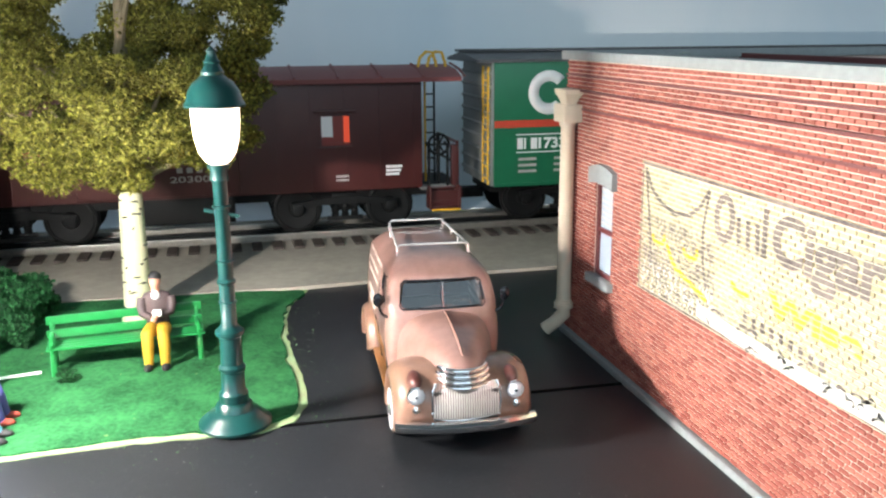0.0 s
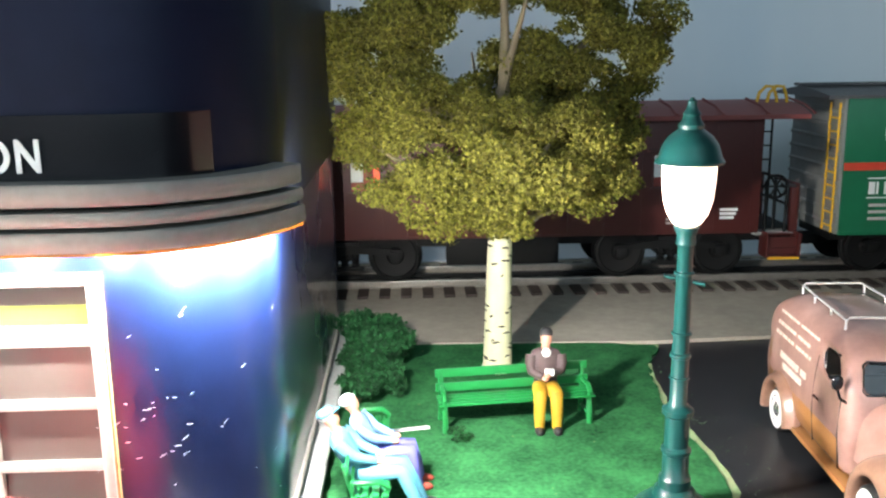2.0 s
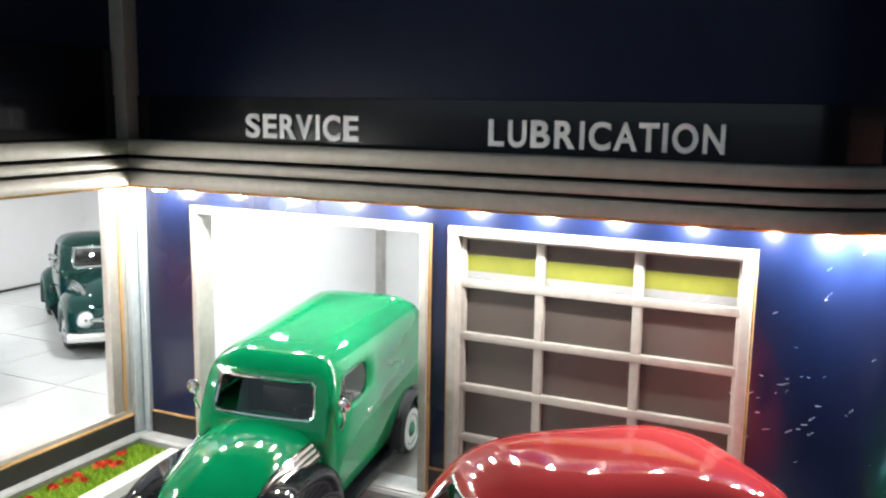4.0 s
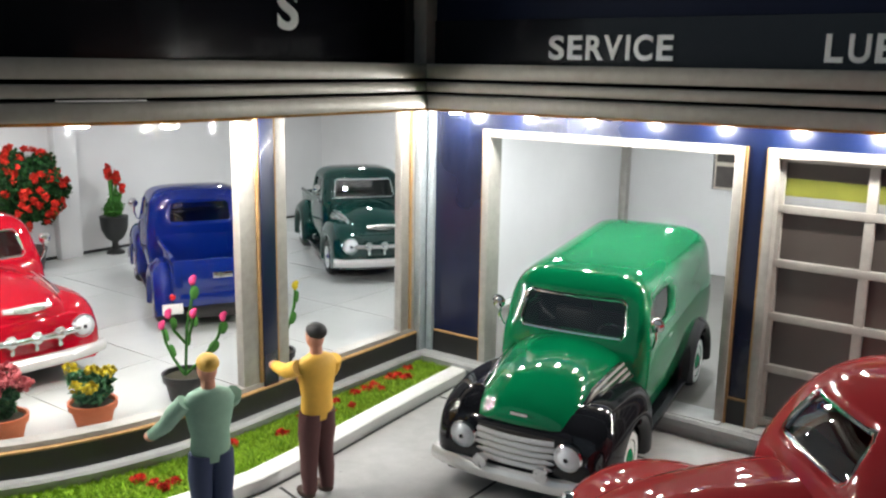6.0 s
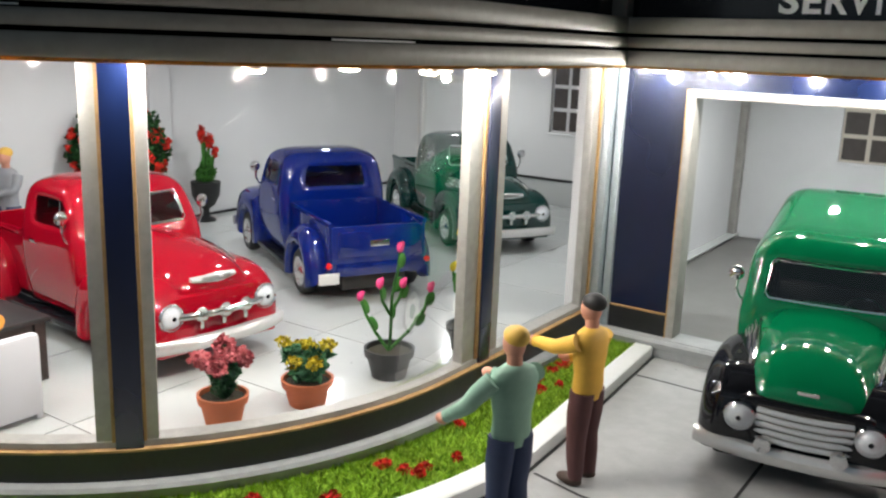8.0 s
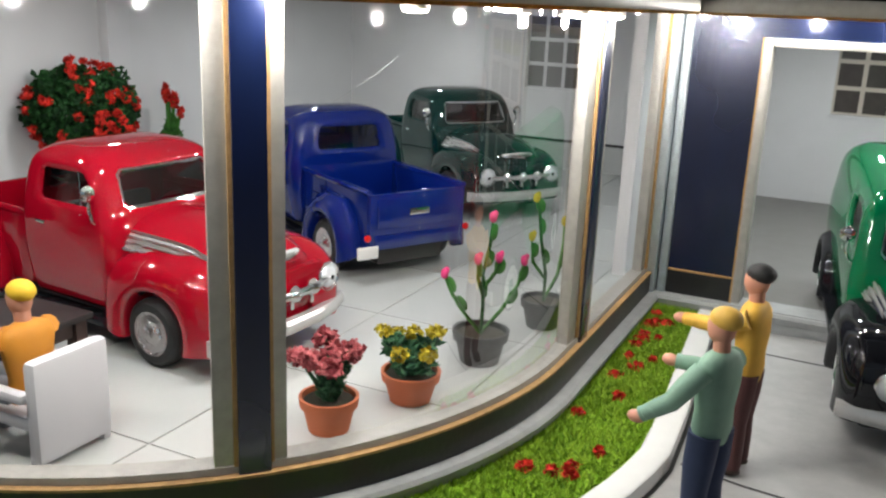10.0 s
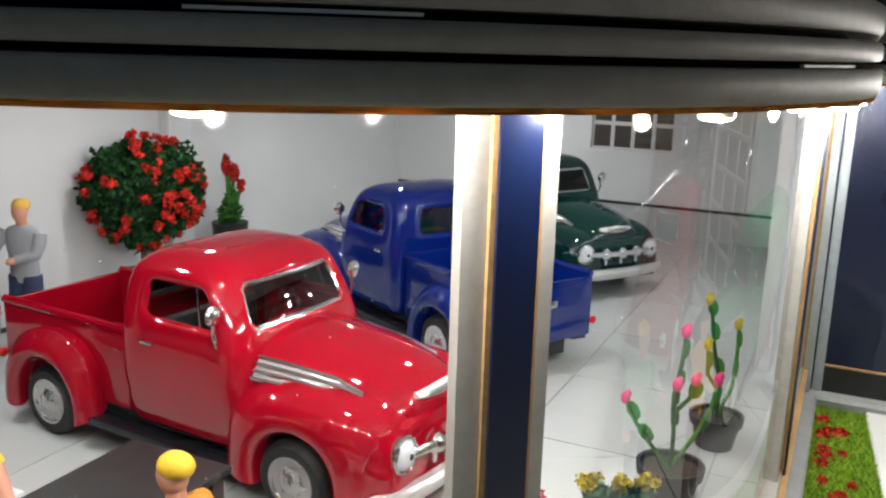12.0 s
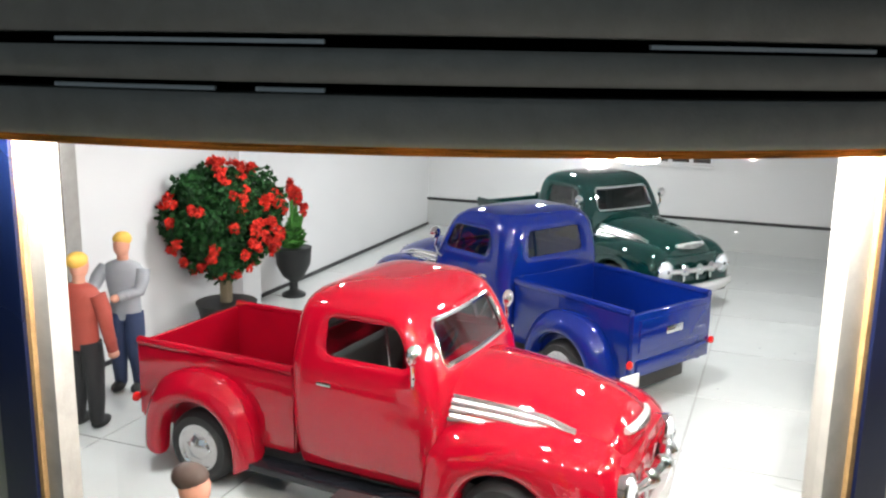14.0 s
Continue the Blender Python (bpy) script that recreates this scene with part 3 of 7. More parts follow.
back_window("window_2", -54.6, -49.7, 6.35, 10.9, 4, 3, WALL_WHITE)
back_window("window_3", -36.4, -30.6, 6.25, 10.6, 4, 3, MUNTIN)
part("rear_closing_wall", box(LEFT_X - 1.5, RIGHT_X, 51.4, 52, 0, TOP), NAVY_FLAT, station)
part("left_closing_wall", box(LEFT_X - 1.5, LEFT_X - 0.6, 18.6, 52, 0, TOP), NAVY_FLAT, station)
part("left_upper_wall", box(LEFT_X - 1.5, LEFT_X - 0.6, CY - R, 18.6, 11.4, TOP), NAVY_FLAT, station)
side_window = thing("window_4", 0, 0, 0, "plain side window of the showroom with silver posts", "window", kind="structure")
part("window_post", box(LEFT_X - 0.45, LEFT_X + 0.12, 17.9, 18.58, 1.1, 11.5, 0.03), SILVER, side_window)
part("window_post", box(LEFT_X - 0.45, LEFT_X + 0.12, CY - R - 0.2, CY - R + 0.5, 1.1, 11.5, 0.03), SILVER, side_window)
part("window_sill", box(LEFT_X - 0.4, LEFT_X + 0.1, CY - R + 0.5, 17.9, 1.1, 2.4, 0.03), WALL_WHITE, side_window)
part("pane", box(LEFT_X - 0.2, LEFT_X - 0.16, CY - R + 0.5, 17.9, 2.4, 11.5), CLEAR, side_window).visible_shadow = False
structure("side_yard_wall", box(-76, -75, 0, 52, 0, TOP), NAVY_FLAT, "dark navy wall beyond the side window", "wall")
structure("side_yard_turf", box(-75, LEFT_X - 1.6, 0, 22, 0.5, 0.7), PLANTER, "turf strip beyond the side window", "lawn")
structure("wainscot", box(LEFT_X, -42.4, BACK_Y - 0.06, BACK_Y, FLOOR, 3.1), WAINSCOT, "grey lower part of the showroom back wall", "wall")
structure("baseboard", box(LEFT_X, -42.4, BACK_Y - 0.14, BACK_Y, 3.1, 3.26), BLACK_BASE, "thin dark rail along the showroom back wall", "rail")
structure("baseboard_left", box(LEFT_X, LEFT_X + 0.08, 18.6, BACK_Y, FLOOR, FLOOR + 0.16), BLACK_BASE, "thin dark skirting along the showroom wall", "baseboard")
structure("wall_column", box(LEFT_X, LEFT_X + 0.6, 27.2, 28.6, FLOOR, 11.55, 0.05), WALL_WHITE, "white wall column in the showroom", "column")
structure("bay_floor", box(-41.9, -27.2, 28.2, BACK_Y, 1.05, 1.2), BAY_FLOOR, "grey service bay floor", "floor")
structure("bay_ceiling", box(-41.9, -27.2, 28.7, BACK_Y, 11.56, 11.8), WALL_WHITE, "white service bay ceiling", "ceiling")
structure("bay_post", box(-42.0, -41.5, 49.2, 49.8, 1.2, 11.5, 0.04), SILVER, "thin grey post in the bay corner", "post")

# showroom floor tiles
tiles = thing("floor", 0, 0, 0, "pale polished showroom floor tiles", "floor", kind="structure")
TS = 5.2


def inside_shop(x, y):
    if not (LEFT_X + 0.1 < x < GX - 0.35 and y < BACK_Y - 0.1):
        return False
    return y > CY or (x < CX and y > CY - R + 0.3) or (x >= CX and math.hypot(x - CX, y - CY) < R - 0.3)


def clip_tile(x0, y0):
    g = 0.03
    pts = []
    for i in range(24):
        f = i / 6
        k, f = int(f), f - int(f)
        a, b = ((x0 + g, y0 + g), (x0 + TS - g, y0 + g), (x0 + TS - g, y0 + TS - g), (x0 + g, y0 + TS - g))[k], ((x0 + TS - g, y0 + g), (x0 + TS - g, y0 + TS - g), (x0 + g, y0 + TS - g), (x0 + g, y0 + g))[k]
        pts.append((a[0] + (b[0] - a[0]) * f, a[1] + (b[1] - a[1]) * f))
    out = []
    for x, y in pts:
        x, y = max(LEFT_X, min(x, GX - 0.3)), min(y, BACK_Y - 0.08)
        if x < CX:
            y = max(y, CY - R + 0.27)
        elif y < CY:
            d = math.hypot(x - CX, y - CY)
            if d > R - 0.27:
                x, y = CX + (x - CX) * (R - 0.27) / d, CY + (y - CY) * (R - 0.27) / d
        out.append((x, y))
    return out


tx = LEFT_X - 1.0
while tx < GX:
    ty = CY - R - 0.5
    while ty < BACK_Y:
        if any(inside_shop(tx + a * TS, ty + b * TS) for a in (0, 0.5, 1) for b in (0, 0.5, 1)):
            pts = clip_tile(tx, ty)
            area = abs(sum(a[0] * b[1] - b[0] * a[1] for a, b in zip(pts, pts[1:] + pts[:1]))) / 2
            if area > 0.4:
                part("tile", loft([[(x, y, FLOOR - 0.04) for x, y in pts], [(x, y, FLOOR) for x, y in pts]]), TILE, tiles)
        ty += TS
    tx += TS

# planter, white edging strip, concrete apron
structure("apron", slab([(-74, -40), (-12.6, -40), (-12.4, 29), (-74, 29)], -0.05, APRON), CONCRETE, "grey painted concrete apron", "apron")
BED_LINE = [(LEFT_X - 1.5, CY - R - 3.05)] + arc(CX, CY, R + 3.05, -90, -6, 24) + [(GX + 2.86, 18.4), (GX + 2.62, 21.4), (GX + 2.4, 24.4), (GX + 2.2, 27.45)]
structure("planting_bed", slab(shop_line(0.5, 28.0) + BED_LINE[::-1], 0.2, 0.8), PLANTER, "bright green turf bed in front of the showroom", "planting bed")
structure("edging_strip", sweep(BED_LINE, [(0, 0.2), (0.72, 0.2), (0.72, 0.95), (0.66, 1.0), (0.05, 1.0), (0, 0.95)]), WHITE_STRIP, "white edging strip round the turf bed", "edging")

SEAM = material("slab_seam", (0.03, 0.03, 0.03), 0.8)
for line in ([(-37.1, 16.3), (-35.6, 15.95), (-33.2, 15.7), (-24.0, 14.6)], [(-32.4, -20), (-32.3, 16.0), (-32.2, 18.4), (-32.1, 27.4)], [(-38.0, 25.3), (-35.2, 25.2), (-27.5, 25.0), (-13.0, 24.6)]):
    structure("apron_seam", sweep(line, [(-0.05, APRON - 0.02), (0.05, APRON - 0.02), (0.05, APRON + 0.006), (-0.05, APRON + 0.006)]), SEAM, "dark seam between apron slabs", "seam")
structure("edging_gap", sweep(BED_LINE, [(0.72, APRON - 0.02), (0.83, APRON - 0.02), (0.83, APRON + 0.01), (0.72, APRON + 0.01)]), SEAM, "dark gap beside the white edging", "seam")

# ---------------------------------------------------------------- LEDs of the place and added ceiling lamps
LED_BODY = material("led_strip", (0.7, 0.66, 0.55), 0.5)
FRONT_LEDS = ((-93, 11.5), (-82, 11.5), (-71, 11.5), (-60.9, 11.22), (-50.9, 11.34), (-40, 11.5), (-29.6, 11.15), (-19.5, 11.22), (-8.8, 11.14), (2.4, 11.12))


def led(x, y, z=11.28, power=1.0):
    t = thing("led_lamp", x, y, z, "tiny white surface LED under the fascia", "lamp", group="fascia LEDs")
    part("led_body", lathe([(0.2, 0.26), (0.27, 0.22), (0.28, 0.1), (0.22, 0.08)], 16), LED_BODY, t)
    part("led_lens", lathe([(0.02, 0.03), (0.16, 0.035), (0.24, 0.06), (0.25, 0.09)], 18), LED_GLOW, t)
    lamp("led_light", "POINT", (x, y, z - 0.12), LED_POWER * power * 0.6, (1.0, 0.97, 0.92), 0.15)


for x in (-38.7, -36.3, -33.7, -31.2, -28.7, -26.3, -23.9, -21.6, -19.2, -16.9):
    led(x, WALL_Y - 0.78, 11.2 if x < -38 else 11.32, 0.62)
for deg in (-60, -36, -14):
    a = radians(deg)
    led(-17.3 + 4.75 * math.cos(a), WALL_Y + 4 + 4.75 * math.sin(a), power=3.0)
for deg, z in FRONT_LEDS:
    a = radians(deg)
    led(CX + (R + 0.72) * math.cos(a), CY + (R + 0.72) * math.sin(a), z, 1.3)
led(GX + 0.72, 26.2, 11.5, 0.5)


# added lamps that brighten showroom and bay; no such fittings are seen
def ceiling_fill(x, y, power):
    t = thing("ceiling_fill_lamp", x, y, 11.5, "small round added ceiling lamp that brightens the interior", "ceiling light", group="ceiling lamps")
    part("lamp_ring", lathe([(0.3, 0.02), (0.34, 0.05), (0.34, 0.12), (0.2, 0.12)], 16), WALL_WHITE, t)
    part("lamp_lens", lathe([(0.05, 0.0), (0.2, 0.01), (0.28, 0.04)], 16), LED_GLOW, t)
    lamp("ceiling_fill_light", "AREA", (x, y, 11.46), power, (0.95, 0.98, 1.0), 0.5)


for x, y in ((-60, 11), (-51, 12), (-61, 22), (-49, 22), (-60, 34), (-48, 34), (-58, 44)):
    ceiling_fill(x, y, HALL_POWER * 0.55 / 7)
for x, y in ((-38, 33), (-31, 33), (-35, 42)):
    ceiling_fill(x, y, BAY_POWER / 3)


# fine scratches in the navy wall
SCRATCH = material("pale_scratch", (0.5, 0.56, 0.62), 0.5)
rng = random.Random(23)
bm = bmesh.new()
for k in range(44):
    f, z = rng.uniform(0, 1), rng.uniform(2.6, 10.9)
    if k > 24:
        f, z = rng.gauss(0.45, 0.1), rng.gauss(6.2, 0.9)
    half, tilt = rng.uniform(0.03, 0.1), rng.uniform(-0.02, 0.06)
    ends = []
    for e in (-half, half):
        q = f * 7.5 + e
        a = radians(-90 + (q - 2.2) / 4 * 57.3)
        ends.append((-19.5 + q, WALL_Y) if q < 2.2 else (-17.3 + 4 * math.cos(a), WALL_Y + 4 + 4 * math.sin(a)))
    (xa, ya), (xb, yb) = ends
    w = rng.uniform(0.006, 0.014)
    vs = [bm.verts.new(p) for p in ((xa, ya - 0.012, z - tilt - w), (xb, yb - 0.012, z + tilt - w), (xb, yb - 0.012, z + tilt + w), (xa, ya - 0.012, z - tilt + w))]
    bm.faces.new(vs)
tagged(part("wall_scratches", bm, SCRATCH, station), "fine pale scratches", kind="stuff")


# pale slivers stand in for reflections in the fascia grooves
for z, d0, d1 in ((12.48, -88.2, -75.1), (12.48, -61, -49.7), (11.98, -88.4, -80.1), (11.98, -78.2, -75.1), (11.98, -22, -12)):
    part("pale_sliver", sweep(arc(CX, CY, R + 0.95, d0, d1, 8), [(-0.03, z - 0.02), (0.03, z - 0.02), (0.03, z + 0.025), (-0.03, z + 0.025)]), WHITE_STRIP, station, "pale sliver for a reflection in the fascia groove")

# scuffs and dust on the curved glass
SCUFF = material("glass_scuff", (0.3, 0.31, 0.32), 0.6)
rng = random.Random(31)
bm = bmesh.new()


def on_glass(deg, z, r=R + 0.012):
    return (CX + r * math.cos(radians(deg)), CY + r * math.sin(radians(deg)), z)


for pts in (((-38.6, 9.24), (-35.0, 9.52), (-31.7, 9.94), (-29.2, 10.34)), ((-52.0, 6.2), (-51.5, 6.45), (-50.9, 6.6)), ((-20.5, 10.3), (-19.6, 10.55)), ((-64.0, 5.4), (-63.2, 5.75))):
    add_tube(bm, [on_glass(*p) for p in pts], 0.0022, 4)
for k in range(70):
    deg, z = rng.uniform(-88, -2), rng.uniform(3.2, 11.0)
    if abs(deg - M1) > 4:
        add_ball(bm, on_glass(deg, z), rng.uniform(0.006, 0.014), u=5, v=4)
tagged(part("glass_scuffs", bm, SCUFF, window_front), "tiny pale scuffs and dust", kind="stuff")

# ---------------------------------------------------------------- vehicles (local: front +x, left +y, wheels on z = 0)
def ring_at(z, xr, xf, w, r, bow, fracs):
    """One level of a cab: front edge, corner, side, corner, rear, and back along the other side."""
    pts = []
    nf, nc = 8, 4
    for f in (1, 0.9, 0.6, 0.3, 0, -0.3, -0.6, -0.9):
        y = (w - r) * f
        pts.append((xf + bow * (1 - (y / max(0.01, w)) ** 2), y, z))
    edge = xf + bow * (1 - ((w - r) / max(0.01, w)) ** 2)
    for i in range(nc):
        a = radians(90 * i / nc)
        pts.append((edge - r + r * math.cos(a), -(w - r) - r * math.sin(a), z))
    x0, x1 = edge - r, xr + r
    for f in fracs[:-1]:
        pts.append((x0 + (x1 - x0) * f, -w, z))
    for i in range(nc):
        a = radians(90 * i / nc)
        pts.append((xr + r - r * math.sin(a), -(w - r) - r * math.cos(a), z))
    for i in range(nf):
        y = -(w - r) * (1 - 2 * i / nf)
        pts.append((xr - 0.3 * bow * (1 - (y / max(0.01, w)) ** 2), y, z))
    for i in range(nc):
        a = radians(90 * i / nc)
        pts.append((xr + r - r * math.cos(a), (w - r) + r * math.sin(a), z))
    for f in fracs[:0:-1]:
        pts.append((x0 + (x1 - x0) * f, w, z))
    for i in range(nc):
        a = radians(90 * i / nc)
        pts.append((edge - r + r * math.sin(a), (w - r) + r * math.cos(a), z))
    return pts


def shell(levels, fracs, band, side, rear=True):
    """A cab or panel body with window holes in one band; gives the shell and a pane mesh for each hole."""
    rings = [ring_at(*lv, fracs) for lv in levels]
    n, ns = len(rings[0]), len(fracs) - 1
    spans = {"windscreen": (range(1, 7), None)}
    a = 12
    spans["side_window"] = (range(a + side[0], a + side[1]), None)
    b = 12 + ns + 4
    if rear:
        spans["rear_window"] = (range(b + 1, b + 7), None)
    c = b + 8 + 4
    spans["side_window_left"] = (range(c + ns - side[1], c + ns - side[0]), None)
    hole = {i for s, _ in spans.values() for i in s}
    bm = bmesh.new()
    vs = [[bm.verts.new(p) for p in r] for r in rings]
    for k in range(len(rings) - 1):
        for i in range(n):
            if k in band and i in hole:
                continue
            bm.faces.new((vs[k][i], vs[k][(i + 1) % n], vs[k + 1][(i + 1) % n], vs[k + 1][i]))
    bm.faces.new(vs[-1])
    crease = bm.edges.layers.float.new("crease_edge")
    rims = {v for k in (*band, band[-1] + 1) for v in vs[k]}
    for e in bm.edges:
        if len(e.link_faces) == 1 and e.verts[0] in rims and e.verts[1] in rims:
            e[crease] = 1.0
    panes = []
    for key, (s, _) in spans.items():
        idx = list(s) + [s[-1] + 1]
        g = bmesh.new()
        grid = [[g.verts.new(Vector(rings[k][i % n])) for i in idx] for k in (*band, band[-1] + 1)]
        for p, q in zip(grid, grid[1:]):
            for i in range(len(idx) - 1):
                g.faces.new((p[i], p[i + 1], q[i + 1], q[i]))
        border = [rings[band[0]][i % n] for i in idx] + [rings[k][idx[-1] % n] for k in (*band, band[-1] + 1)][1:] + [rings[band[-1] + 1][i % n] for i in idx[::-1]][1:] + [rings[k][idx[0] % n] for k in (*band, band[-1] + 1)][::-1][1:]
        panes.append((key, g, border))
    return bm, panes


def fender(cx, arch_r, outline, yo, yi, side, a0=200, a1=-20, cz=1.0, lift=0.08):
    n = len(outline)
    rows = [[] for _ in range(7)]
    for i, (ox, oz) in enumerate(outline):
        a = radians(a0 + (a1 - a0) * i / (n - 1))
        ax, az = cx + arch_r * math.cos(a), max(0.55, cz + arch_r * math.sin(a))

        def at(f, y, up=0.0):
            return (ax + (ox - ax) * f, y * side, az + (oz - az) * f + up)

        rows[0].append(at(0, yo - 0.5))
        rows[1].append(at(0, yo - 0.02))
        rows[2].append(at(0.3, yo + 0.05))
        rows[3].append(at(0.72, yo - 0.06))
        rows[4].append(at(0.97, yo - 0.36))
        rows[5].append(at(1.0, (yo * 0.55 + yi * 0.45), lift))
        rows[6].append(at(1.0, yi, lift * 0.5))
    return loft(rows, closed=False)


def wheel(parent, x, y, r=1.0, wide=0.62, rim_mat=None, wall=False, side=1):
    turn = Matrix.Translation((x, y, r)) @ Matrix.Rotation(radians(-90 * side), 4, "X")
    hub = part("wheel", lathe([(r * 0.55, -wide * 0.45), (r * 0.58, wide * 0.1), (r * 0.5, wide * 0.12)], 20, turn), CABIN, parent)
    h = wide / 2
    part("tyre", lathe([(r * 0.6, -h), (r * 0.86, -h), (r * 0.97, -h * 0.7), (r, -h * 0.3), (r, h * 0.3), (r * 0.97, h * 0.7), (r * 0.86, h), (r * 0.66, h * 0.95), (r * 0.6, h * 0.7)], 28, turn), RUBBER, hub)
    if wall:
        part("whitewall", lathe([(r * 0.6, h * 0.9), (r * 0.62, h * 1.02), (r * 0.82, h * 1.04), (r * 0.84, h * 0.96)], 28, turn), WHITEWALL, hub)
    dish = lathe([(r * 0.66, h * 0.85), (r * 0.64, h * 1.02), (r * 0.58, h * 0.98), (r * 0.54, h * 0.62), (r * 0.48, h * 0.5), (r * 0.42, h * 0.55), (r * 0.36, h * 0.72), (r * 0.32, h * 0.98), (r * 0.27, h * 1.1), (r * 0.16, h * 1.28), (r * 0.04, h * 1.34)], 48)
    for v in dish.verts:
        q = math.hypot(v.co.x, v.co.y) / r
        if 0.33 < q < 0.56:
            v.co.z += h * 0.28 * max(0.0, math.cos(6 * math.atan2(v.co.y, v.co.x) + 1)) ** 2
    bmesh.ops.transform(dish, matrix=turn, verts=dish.verts)
    part("rim", dish, rim_mat or RIM, hub, "chrome rim" if rim_mat is None else "")
    bm = bmesh.new()
    for k in range(6):
        a = radians(60 * k + 20.5)
        add_ball(bm, (r * 0.45 * math.cos(a), r * 0.45 * math.sin(a), h * 0.34), r * 0.085, r * 0.085, r * 0.05, u=8, v=5)
    bmesh.ops.transform(bm, matrix=turn, verts=bm.verts)
    part("wheel_slots", bm, CABIN, hub)
    return hub


def headlamp(parent, x, y, z, r=0.42, lean=0):
    turn = Matrix.Translation((x, y, z)) @ Matrix.Rotation(radians(90 + lean), 4, "Y")
    bezel = part("headlamp", lathe([(r * 0.85, -0.35), (r * 1.02, -0.08), (r * 1.08, 0.06), (r * 0.98, 0.12), (r * 0.86, 0.06)], 24, turn), CHROME, parent, "chrome ringed headlamp")
    part("lens", lathe([(r * 0.88, 0.04), (r * 0.75, 0.13), (r * 0.45, 0.2), (r * 0.05, 0.22)], 24, turn), LENS, bezel)
    part("bulb", lathe([(r * 0.2, 0.2), (r * 0.16, 0.235), (r * 0.02, 0.24)], 12, turn), BLACK_PAINT, bezel)


def bumper(parent, x, w, z, h=0.5, bend=0.5, mat=BRIGHT):
    rings = []
    for i in range(17):
        f = -1 + i / 8
        bx = x - bend * abs(f) ** 2.6
        rings.append([(bx - 0.12, w * f, z - h / 2), (bx + 0.04, w * f, z - h / 2 + 0.02), (bx + 0.12, w * f, z - h * 0.2), (bx + 0.13, w * f, z + h * 0.2), (bx + 0.04, w * f, z + h / 2 - 0.02), (bx - 0.12, w * f, z + h / 2)])
    part("bumper", loft(rings), mat, parent, "polished chrome bumper")


def mirror(parent, x, y, z, side):
    stem = part("wing_mirror", tube([(x, y * side, z - 0.5), (x + 0.05, (y + 0.18) * side, z - 0.35), (x + 0.1, (y + 0.28) * side, z - 0.05), (x + 0.06, (y + 0.25) * side, z + 0.25)], 0.05, 8), CHROME, parent, "chrome wing mirror")
    bm = bmesh.new()
    add_ball(bm, (x + 0.1, (y + 0.3) * side, z + 0.42), 0.14, 0.24, 0.24)
    part("mirror_head", bm, CHROME, stem)


def hood_point(sections, x, deg, n=2.4, zb=2.2, out=0.0):
    """A point on a hood's skin at x, deg up from its edge, a little proud."""
    for (xa, wa, za), (xb, wb, zc) in zip(sections, sections[1:]):
        if xa <= x <= xb:
            f = (x - xa) / (xb - xa)
            w, zt = wa + (wb - wa) * f, za + (zc - za) * f
            c, s = math.cos(radians(deg)), math.sin(radians(deg))
            return (x, w * c ** (2 / n) + out * c, zb + (zt - zb) * s ** (2 / n) + out * s)


def hood(sections, n=2.4, zb=2.2, crease=0.0):
    rings = []
    for x, w, zt in sections:
        ring = []
        for i in range(17):
            a = math.pi * i / 16
            c, s = math.cos(a), math.sin(a)
            y = w * math.copysign(abs(c) ** (2 / n), c)
            z = zb + (zt - zb) * abs(s) ** (2 / n) + crease * max(0, 1 - abs(y) / 0.3)
            ring.append((x, y, z))
        rings.append(ring)
    bm = loft(rings, closed=False)
    bm.verts.ensure_lookup_table()
    bm.faces.new(bm.verts[-17:])
    return bm


def cab_fittings(t, panes, frame_mats, glass_mat=CAR_GLASS, dx=0.0):
    for key, g, border in panes:
        name = "windscreen" if key == "windscreen" else "rear_window" if key == "rear_window" else "side_window"
        pane = part(name, g, glass_mat, t)
        pane.visible_shadow = False
        loop = [Vector(q) for q in border[:-1]]
        soft = [p for a, b in zip(loop, loop[1:] + loop[:1]) for p in (a * 0.78 + b * 0.22, a * 0.22 + b * 0.78)]
        bm = tube(soft + soft[:1], 0.075 if name == "windscreen" else 0.055, 8)
        part("window_frame", bm, frame_mats.get(name, RUBBER), pane)
    part("seat", box(-0.75 + dx, 0.35 + dx, -1.75, 1.75, 1.7, 2.35, 0.15), CABIN, t, "dark bench seat")
    part("seat_back", box(-0.95 + dx, -0.55 + dx, -1.75, 1.75, 2.3, 3.7, 0.15), CABIN, t)
    part("dashboard", box(1.25 + dx, 2.0 + dx, -1.8, 1.8, 2.9, 3.5, 0.15), CABIN, t)
    bm = bmesh.new()
    add_tube(bm, [(1.05 + dx + 0.25 * math.cos(a), 1.0 + 0.55 * math.sin(a), 3.55 + 0.5 * math.cos(a)) for a in (2 * math.pi * k / 20 for k in range(21))], 0.05, 6)
    part("steering_wheel", bm, CHROME, t)


